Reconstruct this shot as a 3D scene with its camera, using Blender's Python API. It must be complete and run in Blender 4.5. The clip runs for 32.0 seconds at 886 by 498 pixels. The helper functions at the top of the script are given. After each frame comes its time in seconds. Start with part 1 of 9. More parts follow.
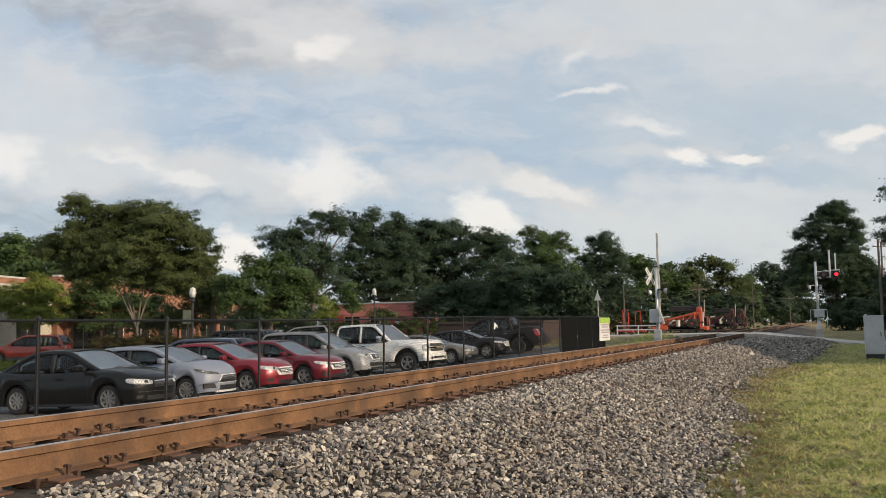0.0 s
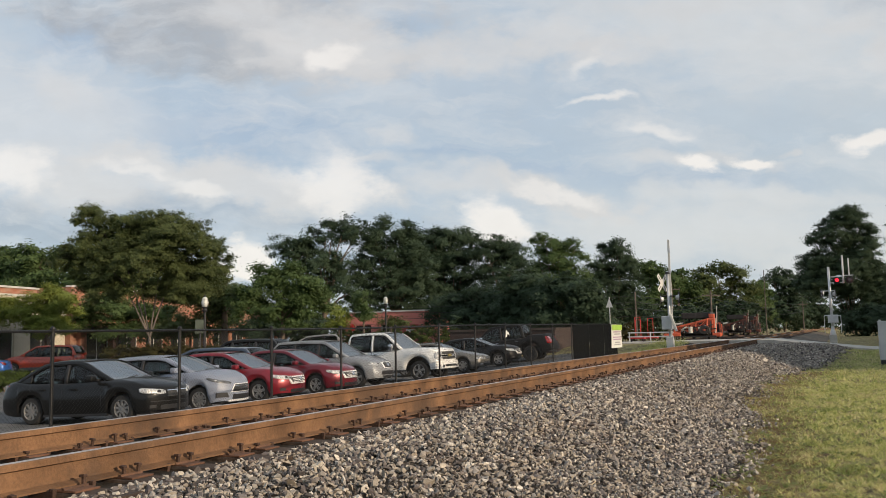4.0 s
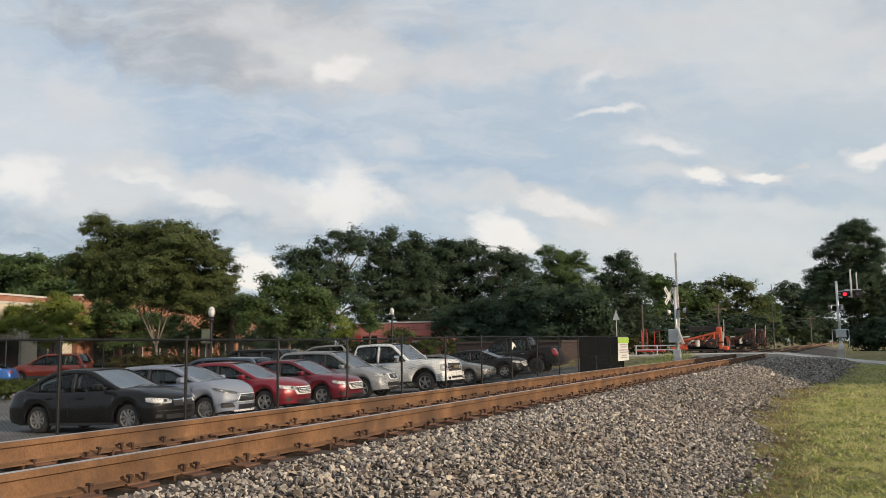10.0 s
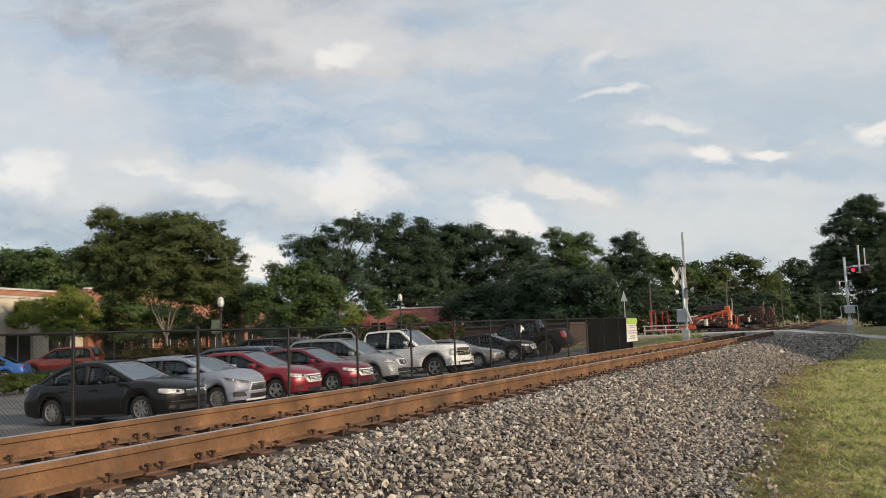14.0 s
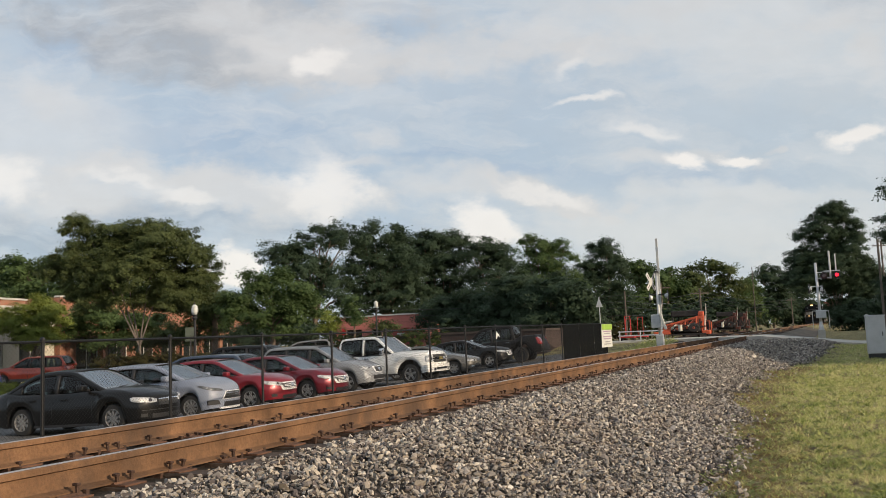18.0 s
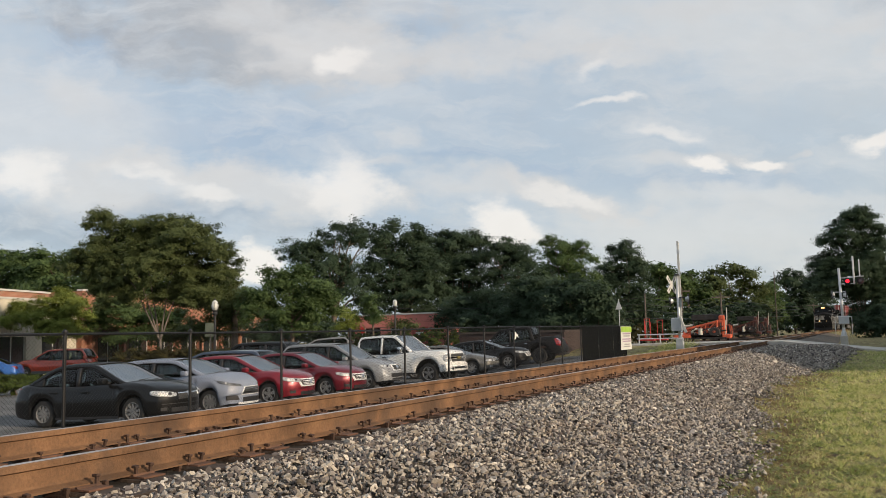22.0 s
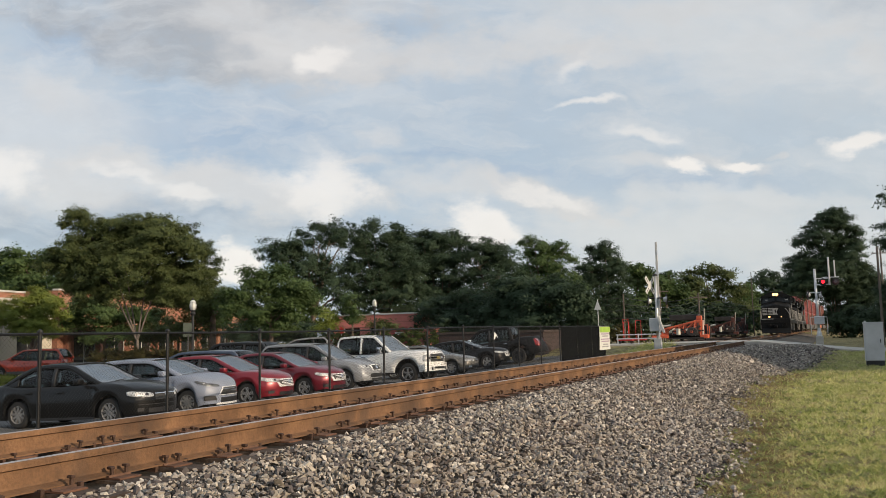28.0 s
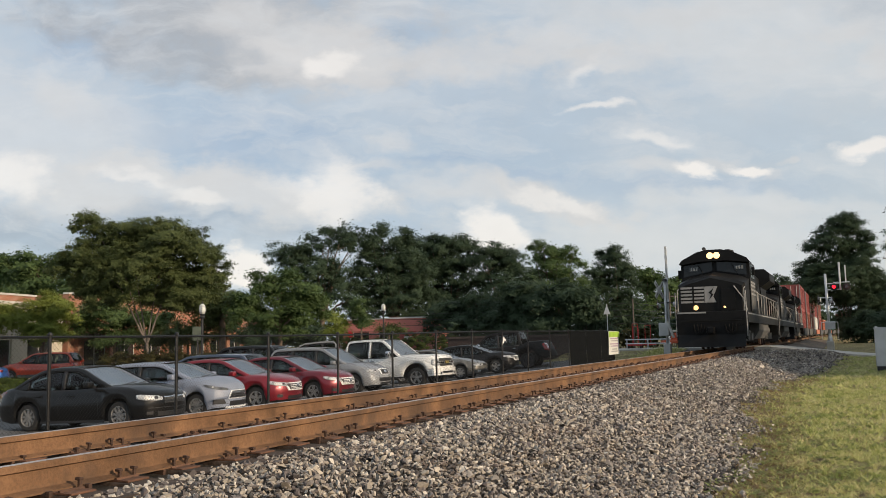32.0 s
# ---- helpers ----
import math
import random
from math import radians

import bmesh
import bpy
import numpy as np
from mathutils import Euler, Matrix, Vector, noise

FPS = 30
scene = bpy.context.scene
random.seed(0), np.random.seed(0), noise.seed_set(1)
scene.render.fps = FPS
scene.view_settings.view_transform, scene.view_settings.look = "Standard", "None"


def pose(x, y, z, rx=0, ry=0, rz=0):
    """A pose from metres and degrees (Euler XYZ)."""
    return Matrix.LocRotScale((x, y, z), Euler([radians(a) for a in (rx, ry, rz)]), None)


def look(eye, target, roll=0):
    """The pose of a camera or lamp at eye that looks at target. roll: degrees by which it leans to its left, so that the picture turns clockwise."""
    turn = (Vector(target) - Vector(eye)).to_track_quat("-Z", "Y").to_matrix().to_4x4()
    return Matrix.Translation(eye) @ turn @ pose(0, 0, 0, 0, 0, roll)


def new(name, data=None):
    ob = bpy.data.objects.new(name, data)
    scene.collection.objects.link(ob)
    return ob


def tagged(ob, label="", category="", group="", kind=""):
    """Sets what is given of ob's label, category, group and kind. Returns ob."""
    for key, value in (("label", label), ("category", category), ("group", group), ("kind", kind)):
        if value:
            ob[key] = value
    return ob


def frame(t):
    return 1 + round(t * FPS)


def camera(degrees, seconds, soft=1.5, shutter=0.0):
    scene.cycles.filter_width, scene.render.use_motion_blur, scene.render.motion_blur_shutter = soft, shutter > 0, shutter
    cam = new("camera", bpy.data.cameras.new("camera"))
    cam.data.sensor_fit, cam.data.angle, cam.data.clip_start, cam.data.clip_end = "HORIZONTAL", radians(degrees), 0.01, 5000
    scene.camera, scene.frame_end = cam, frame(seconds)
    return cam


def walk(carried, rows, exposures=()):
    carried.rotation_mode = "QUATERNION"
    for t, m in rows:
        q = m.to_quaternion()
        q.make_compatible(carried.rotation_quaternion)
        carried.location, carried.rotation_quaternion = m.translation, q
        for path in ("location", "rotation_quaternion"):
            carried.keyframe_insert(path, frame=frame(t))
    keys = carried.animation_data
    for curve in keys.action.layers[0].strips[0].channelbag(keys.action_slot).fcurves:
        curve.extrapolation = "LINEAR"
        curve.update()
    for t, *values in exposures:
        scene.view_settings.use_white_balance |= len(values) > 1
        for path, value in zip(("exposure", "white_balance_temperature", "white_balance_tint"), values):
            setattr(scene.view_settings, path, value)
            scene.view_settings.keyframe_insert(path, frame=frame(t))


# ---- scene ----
cam = camera(54.0, 32.0, soft=0.7)
PATH = [
    (0, pose(4.371, 0.081, 0.679, 95.048, 0.909, 23.795)),
    (0.5, pose(4.382, 0.056, 0.676, 95.144, 1.095, 23.925)),
    (1, pose(4.367, 0.059, 0.686, 95.371, 1.194, 24.155)),
    (1.5, pose(4.370, 0.062, 0.677, 95.597, 1.226, 24.536)),
    (2, pose(4.368, 0.076, 0.681, 95.648, 1.148, 24.633)),
    (2.5, pose(4.376, 0.065, 0.681, 95.655, 1.136, 24.475)),
    (3, pose(4.381, 0.068, 0.675, 95.608, 1.262, 24.473)),
    (3.5, pose(4.372, 0.066, 0.684, 95.562, 1.227, 24.508)),
    (5.5, pose(4.382, 0.055, 0.679, 95.876, 1.312, 24.721)),
    (6, pose(4.373, 0.054, 0.679, 95.964, 1.022, 24.916)),
    (6.5, pose(4.361, 0.055, 0.677, 95.968, 0.796, 25.140)),
    (7, pose(4.358, 0.041, 0.676, 95.964, 0.732, 24.930)),
    (7.5, pose(4.352, 0.042, 0.679, 96.129, 0.681, 24.680)),
    (8, pose(4.349, 0.037, 0.678, 96.384, 0.843, 24.379)),
    (8.5, pose(4.364, 0.026, 0.675, 96.571, 0.867, 24.223)),
    (9, pose(4.359, 0.053, 0.671, 96.435, 0.847, 24.379)),
    (9.5, pose(4.360, 0.060, 0.675, 96.283, 0.840, 24.721)),
    (10, pose(4.369, 0.054, 0.681, 96.343, 0.818, 24.939)),
    (10.5, pose(4.372, 0.067, 0.671, 96.310, 1.289, 24.788)),
    (11, pose(4.395, 0.047, 0.678, 96.344, 1.645, 24.198)),
    (11.5, pose(4.379, 0.050, 0.678, 96.599, 1.573, 23.551)),
    (12, pose(4.348, 0.007, 0.692, 96.505, 1.525, 23.211)),
    (12.5, pose(4.336, -0.046, 0.698, 95.837, 1.893, 22.751)),
    (13, pose(4.365, 0.000, 0.675, 95.504, 2.140, 23.206)),
    (13.5, pose(4.372, -0.007, 0.682, 95.300, 1.978, 24.511)),
    (14, pose(4.388, -0.004, 0.682, 95.375, 2.096, 25.503)),
    (14.5, pose(4.407, 0.002, 0.672, 95.632, 2.197, 25.744)),
    (16.5, pose(4.400, 0.014, 0.674, 96.230, 1.917, 24.267)),
    (17, pose(4.410, 0.009, 0.679, 96.019, 2.046, 24.135)),
    (17.5, pose(4.413, 0.017, 0.673, 95.834, 2.230, 23.995)),
    (18, pose(4.422, 0.005, 0.679, 95.752, 2.394, 23.967)),
    (18.5, pose(4.427, 0.007, 0.672, 95.740, 2.408, 24.152)),
    (19, pose(4.414, 0.011, 0.673, 95.634, 2.275, 24.312)),
    (19.5, pose(4.423, 0.006, 0.675, 95.630, 2.153, 24.434)),
    (20, pose(4.413, 0.014, 0.671, 95.661, 1.998, 24.716)),
    (20.5, pose(4.420, 0.014, 0.671, 95.654, 1.730, 24.915)),
    (21, pose(4.422, 0.004, 0.670, 95.645, 1.551, 25.077)),
    (21.5, pose(4.412, 0.007, 0.672, 95.727, 1.443, 25.192)),
    (22, pose(4.407, 0.018, 0.668, 95.776, 1.420, 25.169)),
    (22.5, pose(4.425, 0.005, 0.665, 95.701, 1.486, 25.148)),
    (23, pose(4.428, -0.000, 0.674, 95.652, 1.565, 25.034)),
    (23.5, pose(4.412, 0.013, 0.670, 95.769, 1.585, 24.862)),
    (24, pose(4.410, 0.004, 0.669, 95.867, 1.467, 24.749)),
    (24.5, pose(4.410, 0.001, 0.664, 95.988, 1.429, 24.558)),
    (25, pose(4.408, -0.005, 0.668, 96.035, 1.360, 24.317)),
    (25.5, pose(4.416, -0.009, 0.670, 95.997, 1.386, 24.205)),
    (27.5, pose(4.419, 0.009, 0.664, 95.807, 1.421, 23.949)),
    (28, pose(4.414, 0.019, 0.668, 95.747, 1.412, 23.830)),
    (28.5, pose(4.425, 0.012, 0.661, 95.643, 1.397, 23.727)),
    (29, pose(4.425, 0.006, 0.664, 95.524, 1.172, 23.636)),
    (29.5, pose(4.409, 0.021, 0.665, 95.619, 1.143, 23.679)),
    (30, pose(4.424, 0.004, 0.663, 95.761, 1.028, 23.845)),
    (30.5, pose(4.412, 0.037, 0.663, 95.845, 1.037, 24.118)),
    (31, pose(4.422, 0.018, 0.668, 95.952, 1.240, 24.400)),
    (31.5, pose(4.417, 0.027, 0.665, 95.963, 1.335, 24.552)),
    (32, pose(4.425, 0.023, 0.660, 96.054, 1.276, 24.422)),
]
walk(cam, PATH)

# ---- light ----
SUN_AZ, SUN_EL = radians(-12), radians(17)      # azimuth from +x towards +y
sun_dir = Vector((math.cos(SUN_EL) * math.cos(SUN_AZ), math.cos(SUN_EL) * math.sin(SUN_AZ), math.sin(SUN_EL)))
sun = new("sun", bpy.data.lights.new("sun", "SUN"))
sun.data.energy, sun.data.angle, sun.data.color = 4.6, radians(0.6), (1.0, 0.80, 0.58)
sun.matrix_world = look((60, -10, 40), Vector((60, -10, 40)) - sun_dir)
scene.view_settings.exposure = 0.0


class Nodes:
    """A small builder for node trees."""

    def __init__(self, tree):
        self.tree = tree
        tree.nodes.clear()

    def add(self, kind, links=(), **values):
        n = self.tree.nodes.new(kind)
        for k, v in values.items():
            if k.startswith("in_"):
                key = k[3:]
                n.inputs[int(key) if key.isdigit() else key.replace("_", " ")].default_value = v
            else:
                setattr(n, k, v)
        for socket, src in dict(links).items():
            self.tree.links.new(src, n.inputs[socket])
        return n

    def math(self, op, a, b=0.0, clamp=False):
        n = self.tree.nodes.new("ShaderNodeMath")
        n.operation, n.use_clamp = op, clamp
        for i, v in enumerate((a, b)):
            if hasattr(v, "links"):
                self.tree.links.new(v, n.inputs[i])
            else:
                n.inputs[i].default_value = v
        return n.outputs[0]

    def mix(self, fac, a, b):
        n = self.tree.nodes.new("ShaderNodeMix")
        n.data_type = "RGBA"
        for i, v in ((0, fac), (6, a), (7, b)):
            if hasattr(v, "links"):
                self.tree.links.new(v, n.inputs[i])
            else:
                n.inputs[i].default_value = v if i == 0 else (*v, 1)
        return n.outputs[2]

    def ramp(self, fac, stops):
        n = self.tree.nodes.new("ShaderNodeValToRGB")
        e = n.color_ramp.elements
        while len(e) < len(stops):
            e.new(0.5)
        for el, (p, c) in zip(e, stops):
            el.position = p
            el.color = (c, c, c, 1) if not hasattr(c, "__len__") else (*c, 1)
        self.tree.links.new(fac, n.inputs[0])
        return n.outputs[0]

    def noise(self, vec, scale, detail=3.0, rough=0.55, distort=0.0):
        n = self.tree.nodes.new("ShaderNodeTexNoise")
        self.tree.links.new(vec, n.inputs["Vector"])
        n.inputs["Scale"].default_value, n.inputs["Detail"].default_value = scale, detail
        n.inputs["Roughness"].default_value, n.inputs["Distortion"].default_value = rough, distort
        return n.outputs["Fac"]


# banks of cloud as seen from the verge: middle (to the right, up) and half sizes in tangents from SKY_AHEAD, tilt in degrees, softness, density
SKY_RIGHT, SKY_UP, SKY_AHEAD = Vector((0.9185, 0.3938, -0.0373)), Vector((0.072, -0.0735, 0.9947)), Vector((-0.3889, 0.9163, 0.0958))
SKY_TONES = dict(VEIL=(0.625, 0.635, 0.645), BLUE=(0.33, 0.425, 0.555), DUSK=(0.34, 0.39, 0.455), PALE=(0.655, 0.66, 0.655), GREY=(0.395, 0.40, 0.41), WHITE=(0.655, 0.635, 0.615), SUNLIT=(0.86, 0.815, 0.765))
BANKS = []
BANKS.append(("VEIL", [
    (-0.503, 0.145, 0.123, 0.0812, -14, 0.7, 0.75),
    (-0.410, 0.156, 0.097, 0.0156, -24, 0.8, 0.55),
    (-0.323, 0.141, 0.052, 0.0117, -19, 0.8, 0.45),
    (-0.379, 0.239, 0.029, 0.0208, 1, 0.7, 0.55),
    (-0.081, 0.172, 0.130, 0.0390, 1, 1, 0.2),
]))
BANKS.append(("BLUE", [
    (-0.432, 0.245, 0.055, 0.0234, 1, 0.9, 0.7),
    (-0.251, 0.133, 0.097, 0.0325, -4, 0.9, 0.55),
    (-0.070, 0.264, 0.045, 0.0292, 1, 0.9, 0.35),
    (-0.021, 0.110, 0.045, 0.0045, 1, 0.8, 0.5),
    (0.083, 0.095, 0.045, 0.0065, -4, 0.8, 0.45),
    (0.277, 0.084, 0.110, 0.0104, 1, 0.9, 0.45),
]))
BANKS.append(("DUSK", [
    (-0.473, 0.030, 0.149, 0.0247, 1, 0.8, 0.8),
    (-0.314, 0.044, 0.214, 0.0156, -5, 0.8, 0.7),
    (0.460, 0.287, 0.055, 0.0273, 1, 0.7, 0.75),
]))
BANKS.append(("PALE", [
    (0.274, 0.282, 0.221, 0.0552, 1, 0.9, 0.7),
    (0.371, 0.237, 0.149, 0.0487, 1, 0.9, 0.5),
    (0.278, 0.025, 0.247, 0.0390, 1, 0.8, 0.85),
    (0.284, 0.070, 0.091, 0.0084, 1, 0.7, 0.45),
    (0.386, 0.070, 0.104, 0.0071, 1, 0.7, 0.4),
    (0.006, 0.075, 0.084, 0.0195, 1, 0.9, 0.4),
]))
BANKS.append(("GREY", [
    (-0.294, 0.290, 0.169, 0.0312, 1, 0.8, 0.65),
    (-0.260, 0.254, 0.156, 0.0455, -7, 0.7, 0.85),
    (-0.345, 0.225, 0.084, 0.0208, -14, 0.8, 0.6),
    (-0.213, 0.208, 0.062, 0.0091, -4, 0.8, 0.6),
]))
BANKS.append(("WHITE", [
    (-0.477, 0.191, 0.045, 0.0221, -34, 0.7, 0.5),
    (-0.441, 0.077, 0.149, 0.0286, -2, 0.7, 0.75),
    (-0.236, 0.073, 0.133, 0.0247, -7, 0.55, 0.85),
    (-0.401, 0.093, 0.049, 0.0078, -7, 0.6, 0.7),
    (-0.440, 0.064, 0.045, 0.0071, -9, 0.7, 0.4),
    (-0.201, 0.243, 0.084, 0.0416, -19, 0.7, 0.7),
    (-0.144, 0.228, 0.043, 0.0325, 1, 0.55, 0.75),
]))
BANKS.append(("WHITE", [
    (-0.261, 0.281, 0.045, 0.0221, 1, 0.8, 0.4),
    (-0.115, 0.244, 0.022, 0.0351, 1, 0.8, 0.45),
    (-0.118, 0.204, 0.027, 0.0143, 1, 0.7, 0.5),
    (-0.226, 0.218, 0.030, 0.0071, 1, 0.6, 0.5),
    (-0.049, 0.219, 0.043, 0.0156, 1, 0.7, 0.75),
    (-0.090, 0.286, 0.043, 0.0247, 1, 0.8, 0.45),
    (0.016, 0.226, 0.049, 0.0195, 1, 0.7, 0.65),
    (0.087, 0.249, 0.043, 0.0208, 1, 0.7, 0.65),
    (0.146, 0.231, 0.049, 0.0117, 26, 0.7, 0.65),
    (0.197, 0.235, 0.049, 0.0143, 1, 0.8, 0.5),
]))
BANKS.append(("WHITE", [
    (0.242, 0.288, 0.071, 0.0130, 1, 0.8, 0.4),
    (0.422, 0.258, 0.043, 0.0143, 1, 0.8, 0.55),
    (0.474, 0.220, 0.022, 0.0221, 1, 0.7, 0.6),
    (0.288, 0.108, 0.036, 0.0065, 1, 0.8, 0.6),
    (0.238, 0.104, 0.029, 0.0058, 1, 0.8, 0.55),
    (0.370, 0.114, 0.009, 0.0045, 1, 0.7, 0.6),
    (0.360, 0.097, 0.009, 0.0045, 1, 0.7, 0.4),
    (0.206, 0.104, 0.022, 0.0071, 1, 0.8, 0.45),
    (-0.087, 0.129, 0.022, 0.0117, 1, 0.7, 0.55),
    (-0.099, 0.102, 0.026, 0.0065, 1, 0.7, 0.55),
]))
BANKS.append(("WHITE", [
    (-0.020, 0.081, 0.043, 0.0117, 1, 0.8, 0.5),
    (0.029, 0.079, 0.043, 0.0104, 1, 0.8, 0.45),
    (0.064, 0.080, 0.036, 0.0084, -24, 0.7, 0.75),
    (0.137, 0.054, 0.040, 0.0123, -14, 0.55, 0.9),
    (0.197, 0.054, 0.014, 0.0052, 1, 0.7, 0.5),
]))
BANKS.append(("SUNLIT", [
    (-0.144, 0.071, 0.040, 0.0273, -24, 0.55, 0.75),
    (-0.171, 0.080, 0.052, 0.0117, -7, 0.7, 0.45),
    (-0.305, 0.066, 0.029, 0.0065, -9, 0.7, 0.6),
    (-0.387, 0.088, 0.035, 0.0058, -9, 0.7, 0.5),
    (-0.531, 0.090, 0.036, 0.0221, 1, 0.6, 0.8),
    (-0.154, 0.224, 0.021, 0.0117, 1, 0.6, 0.85),
    (0.133, 0.214, 0.022, 0.0071, 26, 0.7, 0.5),
    (0.140, 0.175, 0.025, 0.0039, 1, 0.7, 0.7),
    (0.218, 0.134, 0.035, 0.0065, -7, 0.7, 0.6),
    (0.259, 0.099, 0.021, 0.0081, -7, 0.45, 1),
]))
BANKS.append(("SUNLIT", [
    (0.328, 0.103, 0.021, 0.0061, -4, 0.45, 1),
    (0.459, 0.124, 0.035, 0.0104, 16, 0.5, 0.95),
    (0.084, 0.070, 0.022, 0.0058, -19, 0.6, 0.6),
    (0.129, 0.059, 0.022, 0.0071, -14, 0.6, 0.6),
    (0.031, 0.032, 0.034, 0.0234, -34, 0.5, 0.95),
    (-0.259, -0.017, 0.027, 0.0221, 1, 0.35, 1),
    (-0.207, 0.240, 0.032, 0.0130, -9, 0.8, 0.25),
]))


def build_world():
    w = bpy.data.worlds.new("world")
    scene.world = w
    w.use_nodes = True
    n = Nodes(w.node_tree)
    d = n.add("ShaderNodeTexCoord").outputs["Generated"]
    sky = n.add("ShaderNodeTexSky", sky_type="NISHITA", sun_disc=False, sun_elevation=SUN_EL,
                sun_rotation=math.pi / 2 - SUN_AZ, air_density=1.0, dust_density=1.5, ozone_density=1.5)
    xyz = n.add("ShaderNodeSeparateXYZ", {0: d})
    up = n.math("ADD", n.math("MAXIMUM", xyz.outputs[2], 0.0), 0.14)
    flat = n.add("ShaderNodeCombineXYZ", {0: n.math("DIVIDE", xyz.outputs[0], up), 1: n.math("DIVIDE", xyz.outputs[1], up)}).outputs[0]

    def dot(v):
        k = n.add("ShaderNodeVectorMath", {0: d}, operation="DOT_PRODUCT")
        k.inputs[1].default_value = v
        return k.outputs["Value"]

    wide = n.noise(flat, 0.55, 6, 0.5, 0.4)
    fine = n.noise(flat, 2.0, 6, 0.5, 0.3)
    ahead = n.math("MAXIMUM", dot(SKY_AHEAD), 0.08)
    u, v = n.math("DIVIDE", dot(SKY_RIGHT), ahead), n.math("DIVIDE", dot(SKY_UP), ahead)
    uv = n.add("ShaderNodeCombineXYZ", {0: u, 1: v}).outputs[0]
    stretched = n.add("ShaderNodeVectorMath", {0: uv}, operation="MULTIPLY")
    stretched.inputs[1].default_value = (1.0, 1.6, 1.0)

    def bend(vec, scale, detail, amount):
        """Shifts the picture of the sky by a noise, so that the banks get ragged edges."""
        w_ = n.add("ShaderNodeTexNoise", {"Vector": stretched.outputs[0]}, in_Scale=scale, in_Detail=detail, in_Roughness=0.5)
        k = n.add("ShaderNodeVectorMath", {0: w_.outputs["Color"]}, operation="MULTIPLY_ADD")
        k.inputs[1].default_value, k.inputs[2].default_value = (amount, amount * 0.6, 0), (-amount / 2, -amount * 0.3, 0)
        return n.add("ShaderNodeVectorMath", {0: vec, 1: k.outputs[0]}, operation="ADD").outputs[0]

    p = bend(bend(uv, 6.0, 3.0, 0.07), 24.0, 9.0, 0.055)
    lumps = n.noise(stretched.outputs[0], 13.0, 8, 0.6)
    bulge = n.math("MULTIPLY", n.math("SUBTRACT", lumps, 0.5), 2.2)
    thin = n.ramp(n.math("ADD", n.math("MULTIPLY", wide, 0.65), n.math("MULTIPLY", fine, 0.35)), [(0.38, 0.0), (0.62, 1.0)])
    # blue with a thin veil, paler to the east, then the banks one over the other
    col = n.mix(n.math("MULTIPLY", thin, 0.6), (0.385, 0.475, 0.575), (0.56, 0.60, 0.63))
    col = n.mix(n.math("MULTIPLY", n.ramp(u, [(0.0, 0.0), (0.5, 1.0)]), 0.5), col, (0.57, 0.605, 0.615))
    wisps = n.add("ShaderNodeVectorMath", {0: p}, operation="MULTIPLY")
    wisps.inputs[1].default_value = (1.0, 3.2, 1.0)
    wisp = n.ramp(n.noise(wisps.outputs[0], 7.0, 9, 0.62, 0.4), [(0.46, 0.0), (0.74, 0.75)])
    veiled = False
    for tone, rows in BANKS:
        if tone == "SUNLIT" and not veiled:         # thin streaks lie behind the sunlit heads
            col, veiled = n.mix(wisp, col, (0.66, 0.665, 0.665)), True
        for cu, cv, ru, rv, tilt, soft, dense in rows:
            k = n.add("ShaderNodeMapping", {0: p}, vector_type="TEXTURE")
            k.inputs["Location"].default_value, k.inputs["Rotation"].default_value, k.inputs["Scale"].default_value = (cu, cv, 0), (0, 0, radians(tilt)), (ru * 1.15, rv * 1.15, 1)
            far = n.math("ADD", n.add("ShaderNodeVectorMath", {0: k.outputs[0]}, operation="LENGTH").outputs["Value"], bulge)
            veil = n.add("ShaderNodeMapRange", {0: far}, interpolation_type="SMOOTHSTEP", in_1=1.0 + 0.75 * soft, in_2=1.0 - 1.0 * soft, in_3=0.0, in_4=dense)
            col = n.mix(veil.outputs[0], col, SKY_TONES[tone])
    grain = n.noise(stretched.outputs[0], 30.0, 5, 0.5)
    cloud = n.add("ShaderNodeHueSaturation", {"Color": col, "Value": n.math("ADD", 0.9, n.math("MULTIPLY", n.math("ADD", n.math("MULTIPLY", grain, 0.4), n.math("MULTIPLY", lumps, 0.6)), 0.2))}).outputs[0]
    a = n.add("ShaderNodeBackground", {0: sky.outputs[0]}, in_1=0.018)
    b = n.add("ShaderNodeBackground", {0: cloud}, in_1=0.98)
    m = n.add("ShaderNodeAddShader", {0: a.outputs[0], 1: b.outputs[0]})
    n.add("ShaderNodeOutputWorld", {0: m.outputs[0]})


build_world()

# ---- materials ----
MATS = {}


